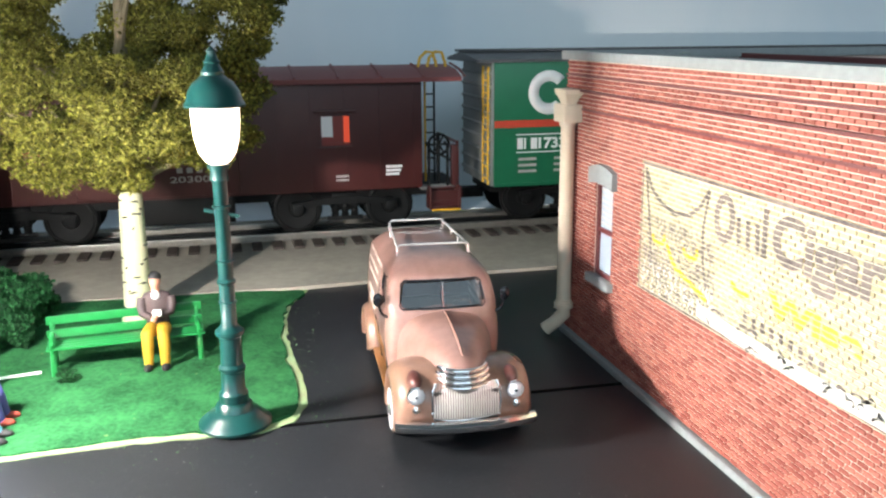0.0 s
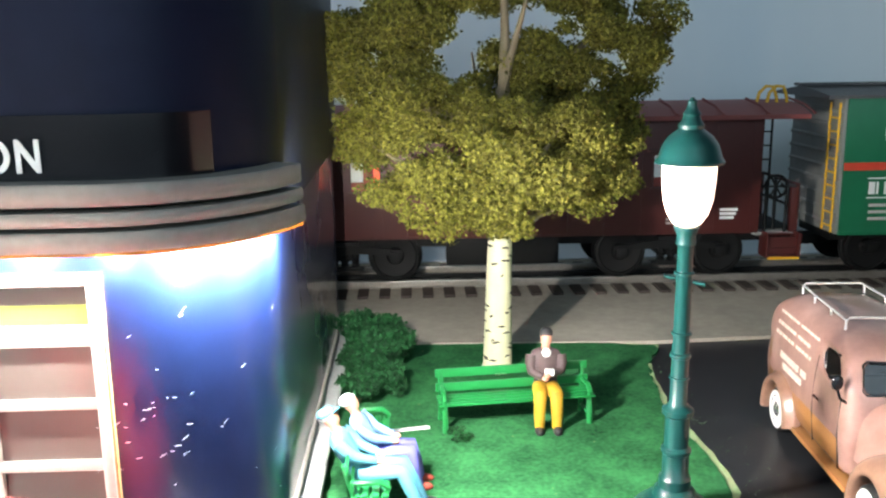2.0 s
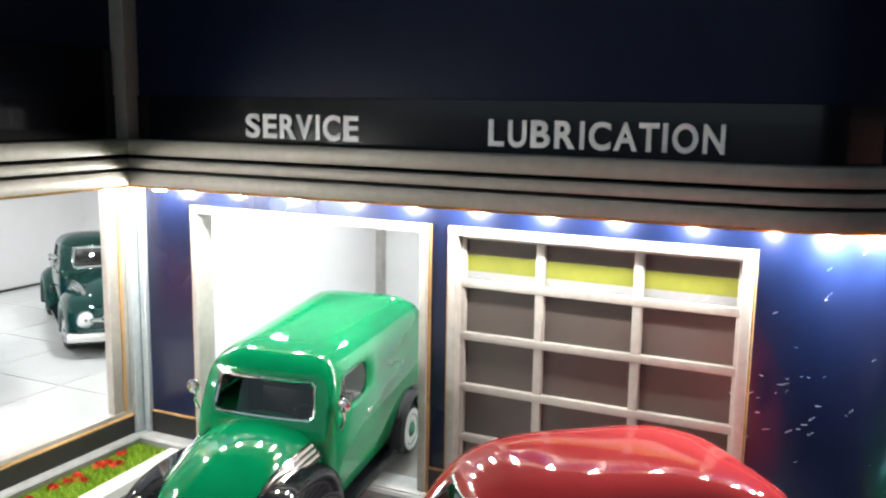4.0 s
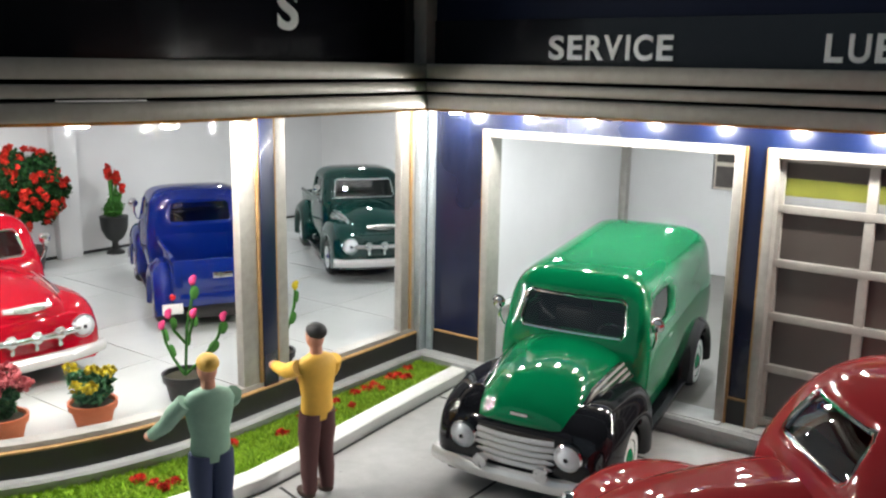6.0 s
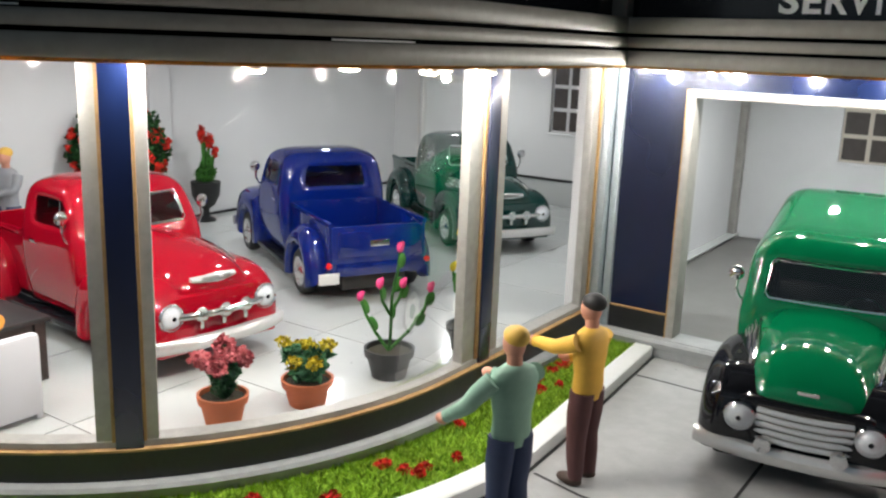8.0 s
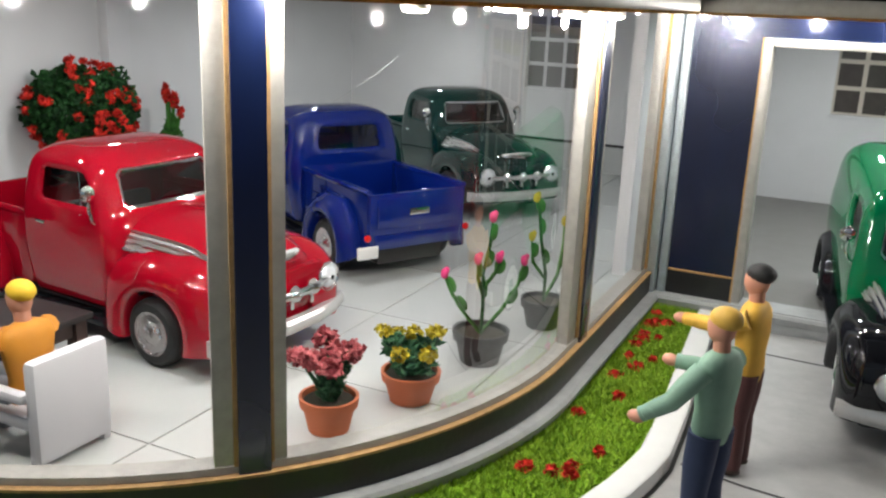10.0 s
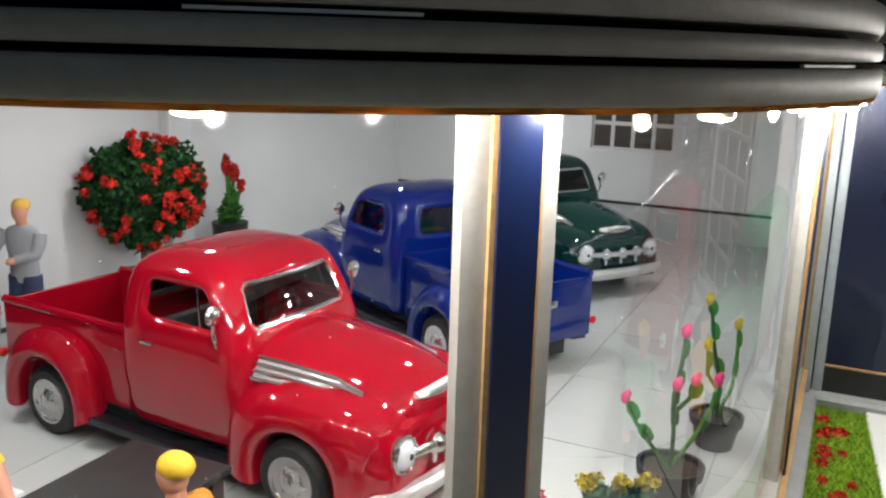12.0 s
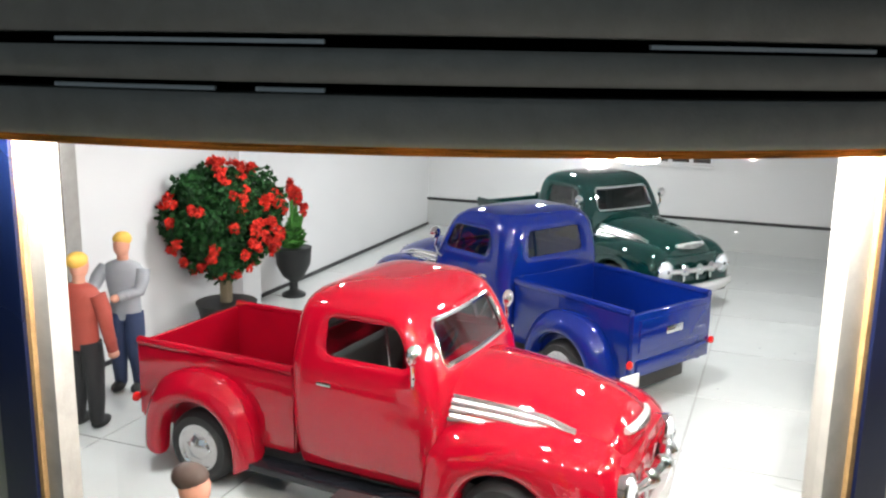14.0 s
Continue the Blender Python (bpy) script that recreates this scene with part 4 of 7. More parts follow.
FLIP = {1: Matrix.Identity(3), -1: Matrix.Diagonal((1, -1, 1))}
FRONT_OUT = [(2.0, 0.8), (2.04, 1.6), (2.14, 2.35), (2.55, 2.84), (3.3, 3.02), (4.2, 3.08), (5.0, 3.06), (5.75, 2.98), (6.35, 2.75), (6.7, 2.32), (6.82, 1.8), (6.84, 1.25), (6.8, 0.85)]
PICKUP_CAB = [(1.1, -1.35, 2.5, 2.2, 0.35, 0.1), (2.0, -1.4, 2.6, 2.42, 0.4, 0.1), (3.0, -1.42, 2.6, 2.48, 0.42, 0.12), (3.75, -1.42, 2.42, 2.44, 0.42, 0.16), (4.02, -1.4, 2.3, 2.38, 0.4, 0.18), (4.54, -1.34, 2.06, 2.3, 0.4, 0.2), (5.02, -1.26, 1.82, 2.22, 0.42, 0.2), (5.28, -1.14, 1.62, 2.1, 0.5, 0.18), (5.48, -0.88, 1.3, 1.82, 0.6, 0.14), (5.58, -0.4, 0.7, 1.25, 0.5, 0.08)]


def side_of(levels, z):
    """Half width of a cab at that height."""
    for a, b in zip(levels, levels[1:]):
        if a[0] <= z <= b[0]:
            return a[3] + (b[3] - a[3]) * (z - a[0]) / (b[0] - a[0])
    return levels[-1][3]


def skin_line(levels, path, side, out=0.0):
    """Points on a cab's flank for the given (x, z) pairs."""
    return [(px, (side_of(levels, pz) + out) * side, pz) for px, pz in path]


def truck(name, x, y, z, rz, paint, label, wings=None, panel=False, whitewall=False, group="show trucks"):
    t = thing(name, x, y, z, label, "truck", rz, group=group)
    wings = wings or paint
    levels, fr, side = PICKUP_CAB, [0, 0.28, 0.55, 0.82, 1], (0, 3)
    if panel:
        back = (-6.5, -6.6, -6.62, -6.62, -6.6, -6.55, -6.4, -6.2, -5.9, -5.3)
        levels = []
        for (lz, _, xf, w, r, bow), xr in zip(PICKUP_CAB, back):
            levels.append((lz * (1.05 if lz > 5.4 else 1.035 if lz > 5.2 else 1.025 if lz > 5 else 1), xr, xf, w + (0.06 if 4.2 < lz < 5.2 else -0.06 if lz > 5.4 else 0), r, bow))
        fr, side = [0, 0.15, 0.29, 0.5, 0.72, 1], (0, 2)
    bm, panes = shell(levels, fr, (4, 5), side, rear=not panel)
    part("cab" if not panel else "panel_body", bm, paint, t, sub=1, thick=0.07)
    cab_fittings(t, panes, {"windscreen": CHROME, "rear_window": paint, "side_window": paint})
    nose = [(2.0, 2.3, 3.97), (3.0, 2.18, 3.92), (4.2, 2.02, 3.8), (5.2, 1.86, 3.62), (5.9, 1.72, 3.4), (6.35, 1.56, 3.1), (6.58, 1.4, 2.75)]
    part("hood", hood(nose, n=2.6, crease=0.04), paint, t, sub=1)
    for s in (1, -1):
        part("front_wing", fender(4.2, 1.14, FRONT_OUT, 2.84 if panel else 2.68, 1.0, s), wings, t, sub=1)
    part("front_panel", box(5.9, 6.72, -1.75, 1.75, 1.0, 2.62, 0.25), wings, t)
    part("valance", box(6.0, 6.78, -2.3, 2.3, 0.75, 1.2, 0.15), wings, t)
    for s in (1, -1):
        part("running_board", box(-2.75, 2.3, 1.95 * s, 2.62 * s, 0.72, 0.92, 0.05), BLACK_PAINT, t)
    part("chassis", box(-6.2, 6.0, -1.4, 1.4, 0.55, 1.2, 0.05), CABIN, t)
    bumper(t, 7.05, 2.85 if panel else 2.72, 1.12, 0.46)
    for px in (4.2, -4.2):
        for s in (1, -1):
            wheel(t, px, 2.3 * s, 0.98, 0.62, GREEN if whitewall else None, whitewall, s)
    for s in (1, -1):
        spear = part("hood_spear", loft([[FLIP[s] @ Vector(hood_point(nose, px, d, 2.6, out=o)) for d, o in ((21, -0.05), (21, 0.05), (40, 0.05), (40, -0.05))] if px < 5.5 else [FLIP[s] @ Vector(hood_point(nose, px, d, 2.6, out=o)) for d, o in ((29, -0.05), (29, 0.03), (31, 0.03), (31, -0.05))] for px in (2.7, 3.3, 4.1, 4.9, 5.75)]), BRIGHT, t, "ribbed chrome hood spear")
        for d in (22, 28, 34, 40):
            part("spear_rib", tube([FLIP[s] @ Vector(hood_point(nose, px, d if px < 5.2 else (d + 30) / 2, 2.6, out=0.07)) for px in (2.7, 3.4, 4.1, 4.8, 5.5)], 0.05, 6), CHROME, spear)
        mirror(t, 2.0, 2.42, 4.15, s)
        part("door_handle", box(-0.55, -0.15, 2.46 * s, 2.56 * s, 3.35, 3.45, 0.03), CHROME, t)
        part("door_seam", tube(skin_line(levels, [(2.02, 3.9), (2.04, 3.4), (2.02, 2.6), (1.96, 1.8), (1.8, 1.3), (1.5, 1.16), (0.4, 1.14), (-0.5, 1.16), (-0.8, 1.3), (-0.86, 1.9), (-0.88, 2.8), (-0.88, 3.95), (-0.8, 4.6), (-0.7, 5.05)], s, -0.005), 0.022, 5), CABIN, t)
        part("belt_moulding", tube(skin_line(levels, [(1.95, 3.82), (0.6, 3.82), (-0.8, 3.82)], s, -0.02), 0.045, 6), paint, t)
        part("vent_post", tube(skin_line(levels, [(1.35, 4.0), (1.22, 4.5), (1.1, 5.02)], s, -0.03), 0.035, 6), CHROME, t)
    if panel:
        for s in (1, -1):
            headlamp(t, 6.78, 1.64 * s, 2.05, 0.4)
            part("rear_wing", fender(-4.2, 1.26, [(-6.1, 0.85), (-6.0, 1.5), (-5.6, 2.15), (-5.0, 2.6), (-4.3, 2.78), (-3.6, 2.68), (-3.0, 2.3), (-2.6, 1.6), (-2.4, 0.8)], 2.78, 2.1, s), wings, t, sub=1)
            part("fog_lamp", lathe([(0.1, -0.2), (0.24, 0.0), (0.22, 0.1), (0.02, 0.16)], 16, Matrix.Translation((7.1, 0.95 * s, 1.5)) @ Matrix.Rotation(radians(90), 4, "Y")), CHROME, t)
        for k in range(5):
            part("grille_bar", tube([(6.72 + 0.16 * (1 - (f / 1.2) ** 2), f * (1 + 0.02 * k), 2.32 - 0.2 * k) for f in (-1.2, -0.9, -0.5, 0, 0.5, 0.9, 1.2)], 0.085, 8), BRIGHT, t)
        part("nose_badge", box(6.42, 6.52, -0.28, 0.28, 2.84, 2.94, 0.03), CHROME, t)
        part("grille_back", box(6.68, 6.74, -1.2, 1.2, 1.4, 2.45), CABIN, t)
    else:
        for s in (1, -1):
            headlamp(t, 6.72, 1.82 * s, 2.05, 0.42)
            part("rear_wing", fender(-4.2, 1.26, [(-6.15, 0.85), (-6.1, 1.55), (-5.85, 2.25), (-5.3, 2.75), (-4.5, 2.95), (-3.6, 2.88), (-2.95, 2.5), (-2.6, 1.8), (-2.45, 0.85)], 2.8, 2.0, s), wings, t, sub=1)
            part("bed_side", box(-6.55, -1.55, 1.95 * s, 2.1 * s, 1.2, 3.35, 0.03), paint, t)
            part("bed_rail", tube([(-6.6, 2.05 * s, 3.36), (-1.55, 2.05 * s, 3.36)], 0.12, 8), paint, t)
            part("tail_lamp", lathe([(0.08, 0), (0.13, 0.05), (0.13, 0.12), (0.05, 0.17)], 14, Matrix.Translation((-6.62, 2.16 * s, 1.75)) @ Matrix.Rotation(radians(-90), 4, "Y")), TAILRED, t, "red tail lamp")
        part("bed_floor", box(-6.5, -1.6, -1.95, 1.95, 1.6, 1.75), paint, t)
        for k in range(-4, 5):
            part("bed_rib", box(-6.45, -1.65, k * 0.42 - 0.05, k * 0.42 + 0.05, 1.75, 1.8), paint, t)
        part("bed_front", box(-1.62, -1.5, -2.05, 2.05, 1.2, 3.5, 0.03), paint, t)
        gate = part("tailgate", box(-6.68, -6.52, -2.05, 2.05, 1.25, 3.3, 0.04), paint, t)
        part("tailgate_panel", box(-6.74, -6.64, -1.75, 1.75, 2.05, 3.1, 0.05), paint, gate)
        part("tailgate_rib", box(-6.74, -6.64, -1.85, 1.85, 1.4, 1.8, 0.05), paint, gate)
        part("tailgate_emblem", box(-6.76, -6.72, -0.42, 0.42, 2.45, 2.7, 0.02), CHROME, gate)
        part("licence_plate", box(-6.8, -6.72, 1.75, 2.6, 1.0, 1.45, 0.02), PLATE, t, "blank white plate")
        part("grille_bar", tube([(6.78 + 0.3 * (1 - (f / 1.75) ** 2), f, 2.02) for f in (-1.75, -1.3, -0.8, -0.4, 0, 0.4, 0.8, 1.3, 1.75)], 0.12, 10), CHROME, t, "chrome grille bar")
        for f in (-0.85, 0, 0.85):
            part("grille_tooth", lathe([(0.05, -0.2), (0.22, -0.12), (0.25, 0.0), (0.16, 0.16), (0.03, 0.24)], 14, Matrix.Translation((6.98 + 0.08 * (1 - abs(f)), f, 2.02)) @ Matrix.Rotation(radians(90), 4, "Y")), CHROME, t)
            part("grille_leg", box(6.82, 6.98, f - 0.07, f + 0.07, 1.55, 1.95, 0.03), CHROME, t)
        part("grille_recess", box(6.69, 6.735, -1.5, 1.5, 1.45, 2.3), wings, t)
        badge = part("nose_badge", loft([[(6.36 + 0.16 * (1 - (f / 0.85) ** 2) + dx, f, 3.0 + dz * (1 - 0.5 * abs(f) / 0.85)) for dx, dz in ((0.0, 0.15), (0.1, 0.1), (0.15, -0.02), (0.12, -0.13), (0.0, -0.15))] for f in (-0.85, -0.6, -0.3, 0, 0.3, 0.6, 0.85)]), BRIGHT, t, "chrome nose badge")
        for k in (-1, 0, 1):
            part("badge_line", tube([(6.42 + 0.16 * (1 - (f / 0.85) ** 2) + 0.085, f, 3.0 + 0.05 * k) for f in (-0.55, -0.28, 0, 0.28, 0.55)], 0.014, 5), CABIN, badge)
        part("hood_lip", tube([(6.2, -1.1, 2.72), (6.5, -0.7, 2.78), (6.6, 0, 2.8), (6.5, 0.7, 2.78), (6.2, 1.1, 2.72)], 0.05, 6), paint, t)
    return t


truck("pickup_truck", -54.75, 15.55, FLOOR, -5.3, RED, "glossy red vintage pickup truck on the showroom floor")
truck("pickup_truck", -54.45, 27.15, FLOOR, 151, BLUE, "glossy blue vintage pickup truck on the showroom floor")
truck("pickup_truck", -54.6, 39.2, FLOOR, -35, DARK_GREEN, "glossy dark green vintage pickup on the showroom floor")
panel = truck("panel_truck", -31.9, 26.6, APRON, -82.6, GREEN, "green panel truck with black wings leaving the bay", BLACK_PAINT, True, True, "")
panel.matrix_basis = pose(-31.9 * U, 26.6 * U, 0.88 * U, 0, 4.4, -82.6)


POD = material("dark_maroon_pod", (0.09, 0.025, 0.02), 0.35, coat=0.4)
WING = material("weathered_wing", (0.14, 0.065, 0.045), 0.3, vary=0.35, grain=0.45, tint=(0.31, 0.175, 0.12), coat=0.8)


def delivery_van(x, y, z, rz):
    t = thing("delivery_van", x, y, z, "weathered rose brown delivery van with a chrome roof rack", "van", rz)
    levels = [(1.0, -6.9, 1.6, 2.1, 0.35, 0.1), (2.0, -7.1, 1.7, 2.32, 0.45, 0.12), (3.0, -7.1, 1.7, 2.36, 0.6, 0.16), (3.85, -7.05, 1.52, 2.3, 0.75, 0.2), (4.08, -7.0, 1.42, 2.26, 0.28, 0.24), (4.62, -6.9, 1.12, 2.19, 0.28, 0.26), (5.12, -6.78, 0.85, 2.1, 0.3, 0.26), (5.46, -6.5, 0.5, 1.86, 0.8, 0.22), (5.76, -6.1, 0.0, 1.5, 0.78, 0.15), (5.9, -5.4, -0.6, 1.0, 0.6, 0.08)]
    bm, panes = shell(levels, [0, 0.03, 0.12, 0.24, 0.45, 0.7, 1], (4, 5), (1, 3), rear=False)
    part("panel_body", bm, ROSE, t, sub=1, thick=0.07)
    cab_fittings(t, panes, {"windscreen": BLACK_PAINT, "side_window": BLACK_PAINT}, dx=-0.8)
    part("windscreen_divider", tube([(1.66, 0, 4.12), (1.4, 0, 4.62), (1.14, 0, 5.1)], 0.06, 6), CHROME, t)
    nose = [(0.9, 2.12, 3.98), (2.0, 1.98, 3.98), (3.2, 1.72, 3.92), (4.3, 1.4, 3.8), (5.1, 1.14, 3.66), (5.7, 0.92, 3.48), (6.02, 0.74, 3.24), (6.14, 0.64, 2.95)]
    part("hood", hood(nose, n=3.2, zb=1.7, crease=0.08), ROSE, t, sub=1)
    part("hood_ridge", tube([(px, 0, hz) for px, hz in ((1.7, 4.06), (3.2, 4.02), (4.3, 3.9), (5.1, 3.75), (5.7, 3.54))], [0.03, 0.05, 0.06, 0.06, 0.03], 8), ROSE, t)
    out = [(2.1, 0.8), (2.3, 1.5), (2.75, 2.2), (3.3, 2.66), (3.9, 2.94), (4.5, 3.04), (5.1, 3.02), (5.65, 2.88), (6.05, 2.62), (6.32, 2.25), (6.42, 1.8), (6.4, 1.35), (6.3, 1.0)]
    for s in (1, -1):
        part("front_wing", fender(4.2, 1.2, out, 2.6, 0.75, s), WING, t, sub=1)
        part("rear_wing", fender(-4.7, 1.25, [(-6.5, 0.85), (-6.4, 1.5), (-6.0, 2.1), (-5.4, 2.5), (-4.7, 2.62), (-4.0, 2.5), (-3.4, 2.1), (-3.1, 1.5), (-2.9, 0.85)], 2.76, 2.1, s), WING, t, sub=1)
        pod = bmesh.new()
        add_ball(pod, (5.62, 1.8 * s, 2.66), 0.62, 0.3, 0.34, 16, 12)
        part("headlamp_pod", pod, POD, t, "dark maroon teardrop pod")
        headlamp(t, 6.3, 1.84 * s, 2.34, 0.32)
        part("side_lamp", lathe([(0.12, -0.1), (0.15, 0.05), (0.03, 0.14)], 12, Matrix.Translation((6.46, 1.86 * s, 1.86)) @ Matrix.Rotation(radians(90), 4, "Y")), CHROME, t)
        part("running_board", box(-3.2, 2.3, 1.9 * s, 2.5 * s, 0.72, 0.92, 0.05), TAN, t)
        part("side_panel", loft([[(-6.4, w * s, pz), (1.1, w * s, pz)] for w, pz in ((2.28, 1.25), (2.375, 2.0), (2.405, 3.0), (2.37, 3.6), (2.33, 3.86))], closed=False), TAN, t, "weathered tan side panel", thick=0.02)
        part("door_seam", tube([(1.12, 2.27 * s, 1.1), (1.12, 2.4 * s, 2.4), (1.12, 2.36 * s, 3.8)], 0.03, 5), CABIN, t)
        part("door_seam", tube([(-1.3, 2.27 * s, 1.1), (-1.3, 2.41 * s, 2.4), (-1.3, 2.36 * s, 3.8), (-1.3, 2.26 * s, 4.6)], 0.03, 5), CABIN, t)
        part("door_handle", tube([(-0.95, 2.4 * s, 3.1), (-0.9, 2.52 * s, 3.12), (-0.35, 2.52 * s, 3.12)], 0.07, 6), CHROME, t, "chrome door handle")
        part("wing_mirror", tube([(1.3, 2.2 * s, 3.7), (1.35, 2.5 * s, 3.9), (1.35, 2.6 * s, 4.2)], 0.06, 6), BLACK_PAINT, t, "black wing mirror")
        head = bmesh.new()
        add_ball(head, (1.36, 2.64 * s, 4.5), 0.1, 0.22, 0.3)
        part("mirror_head", head, BLACK_PAINT, t)
        for z0, a, b, w in ((5.0, -5.9, -1.9, 2.14), (4.55, -5.9, -2.4, 2.24), (4.12, -5.9, -2.0, 2.3), (3.4, -5.0, -2.4, 2.4), (3.0, -4.6, -2.6, 2.43)):
            xx = a
            k = 0
            while xx < b:
                step = (0.28, 0.4, 0.22, 0.34)[k % 4]
                part("faded_lettering", box(xx, xx + step * 0.8, (w - 0.1) * s, (w + 0.03) * s, z0 - 0.13, z0 + 0.13), SIDE_WRITING, t)
                xx += step + (0.2 if k % 6 == 5 else 0.04)
                k += 1
    for k in range(4):
        part("nose_bar", tube([(5.5 + (0.78 + 0.05 * k) * math.cos(a), (0.9 + 0.05 * k) * math.sin(a), 3.12 - 0.2 * k) for a in (radians(d) for d in (-80, -60, -40, -20, 0, 20, 40, 60, 80))], 0.098, 10), CHROME, t, "chrome nose bar")
    part("nose_shell", lathe([(0.68, 2.3), (0.62, 3.12)], 20, Matrix.Translation((5.62, 0, 0)) @ Matrix.Diagonal((0.9, 1.3, 1, 1))), CABIN, t)
    rim = [(6.34, -1.12, 2.76), (6.42, -1.24, 2.5), (6.46, -1.27, 2.0), (6.43, -1.23, 1.46), (6.5, -0.7, 1.37), (6.54, 0, 1.35), (6.5, 0.7, 1.37), (6.43, 1.23, 1.46), (6.46, 1.27, 2.0), (6.42, 1.24, 2.5), (6.34, 1.12, 2.76)]
    part("grille_rim", tube(rim, 0.05, 8), CHROME, t, "chrome grille surround")
    for k in range(-13, 14):
        gy = k * 0.09
        top = 2.34 + 0.42 * min(1, abs(gy) / 0.95) ** 1.6
        fx = 6.52 - 0.08 * (gy / 1.2) ** 2
        part("grille_slat", tube([(fx, gy, 1.4), (fx + 0.03, gy, 1.8), (fx - 0.01, gy, 2.2), (fx - 0.12 * (top - 2.3) / 0.4 - 0.02, gy, top)], 0.034, 6), BRIGHT, t)
    part("grille_back", box(6.05, 6.44, -1.2, 1.2, 1.3, 2.45, 0.05), CABIN, t)
    part("front_apron", box(5.6, 6.36, -2.2, 2.2, 1.0, 2.1, 0.3), WING, t)
    part("chassis", box(-6.4, 5.8, -1.3, 1.3, 0.55, 1.2), CABIN, t)
    bumper(t, 6.85, 2.62, 1.2, 0.4, 0.45, CHROME)
    for px in (4.2, -4.7):
        for s in (1, -1):
            wheel(t, px, 2.25 * s, 0.98, 0.6, None, True, s)
    for px, w in ((-6.0, 1.3), (-0.9, 1.55)):
        part("rack_hoop", tube([(px, -w, 5.55), (px, -w, 6.1), (px, -w + 0.12, 6.22), (px, w - 0.12, 6.22), (px, w, 6.1), (px, w, 5.55)], 0.05, 8), BRIGHT, t, "thin chrome roof rack hoop")
    for s in (1, -1):
        part("rack_rail", tube([(-6.0, 1.3 * s, 6.12), (-0.9, 1.55 * s, 6.12)], 0.045, 8), BRIGHT, t)
        for px in (-4.3, -2.6):
            part("rack_post", tube([(px, 1.43 * s, 5.6), (px, 1.43 * s, 6.12)], 0.05, 6), BRIGHT, t)
    return t


SIDE_WRITING = material("faded_lettering", (0.62, 0.52, 0.46), 0.6, vary=0.3, grain=3)
delivery_van(8.5, 35.8, 0.0, -94)


def coupe(x, y, z, rz):
    t = thing("coupe_car", x, y, z, "glossy maroon rounded coupe parked on the apron", "car", rz)
    levels = [(0.9, -5.7, 2.3, 2.2, 0.6, 0.1), (1.6, -6.0, 2.4, 2.45, 0.7, 0.1), (2.6, -5.85, 2.4, 2.45, 0.8, 0.12), (3.3, -5.45, 2.2, 2.38, 0.9, 0.16), (3.6, -5.2, 2.0, 2.32, 0.9, 0.18), (4.05, -4.85, 1.75, 2.24, 0.9, 0.2), (4.5, -4.45, 1.4, 2.12, 0.9, 0.2), (4.84, -3.95, 1.05, 1.92, 0.95, 0.18), (5.08, -3.3, 0.5, 1.55, 0.9, 0.12), (5.2, -2.5, -0.3, 1.0, 0.7, 0.06)]
    bm, panes = shell(levels, [0, 0.04, 0.2, 0.42, 0.56, 0.8, 1], (4, 5), (1, 4), rear=True)
    part("body", bm, MAROON, t, sub=1, thick=0.07)
    cab_fittings(t, panes, {"windscreen": CHROME, "rear_window": MAROON, "side_window": CHROME})
    part("hood", hood([(1.7, 2.25, 3.34), (2.8, 2.2, 3.2), (4.0, 2.12, 3.0), (5.0, 1.98, 2.77), (5.7, 1.78, 2.52), (6.15, 1.5, 2.22), (6.4, 1.15, 1.85)], n=2.7, zb=1.3, crease=0.05), MAROON, t, sub=1)
    for s in (1, -1):
        part("front_wing", fender(4.2, 1.2, [(1.9, 0.8), (2.1, 1.4), (2.5, 1.95), (3.1, 2.3), (3.8, 2.48), (4.5, 2.52), (5.2, 2.45), (5.8, 2.2), (6.2, 1.85), (6.4, 1.4), (6.4, 0.9)], 2.62, 1.0, s), MAROON, t, sub=1)
        part("rear_wing", fender(-4.2, 1.25, [(-5.9, 0.85), (-5.85, 1.4), (-5.6, 1.95), (-5.0, 2.3), (-4.3, 2.42), (-3.5, 2.3), (-2.9, 1.9), (-2.5, 0.85)], 2.66, 2.1, s), MAROON, t, sub=1)
        headlamp(t, 6.2, 1.95 * s, 1.6, 0.3)
        part("running_board", box(-2.75, 2.3, 1.9 * s, 2.5 * s, 0.7, 0.88, 0.05), BLACK_PAINT, t)
    part("chassis", box(-5.4, 5.8, -1.3, 1.3, 0.55, 1.2), CABIN, t)
    bumper(t, 6.8, 2.5, 1.0, 0.4, 0.45)
    for px in (4.2, -4.2):
        for s in (1, -1):
            wheel(t, px, 2.2 * s, 0.95, 0.6, None, True, s)
    return t


coupe(-20.8, 20.2, APRON, -141).scale = (1.18, 1.2, 1.18)

# ---------------------------------------------------------------- figurines: one plain painted mesh each
SKIN = material("figure_skin", (0.6, 0.28, 0.19), 0.6, vary=0.06)


def cloth(name, c):
    return material("figure_" + name, c, 0.65, vary=0.14, grain=1.5, bump=0.2)


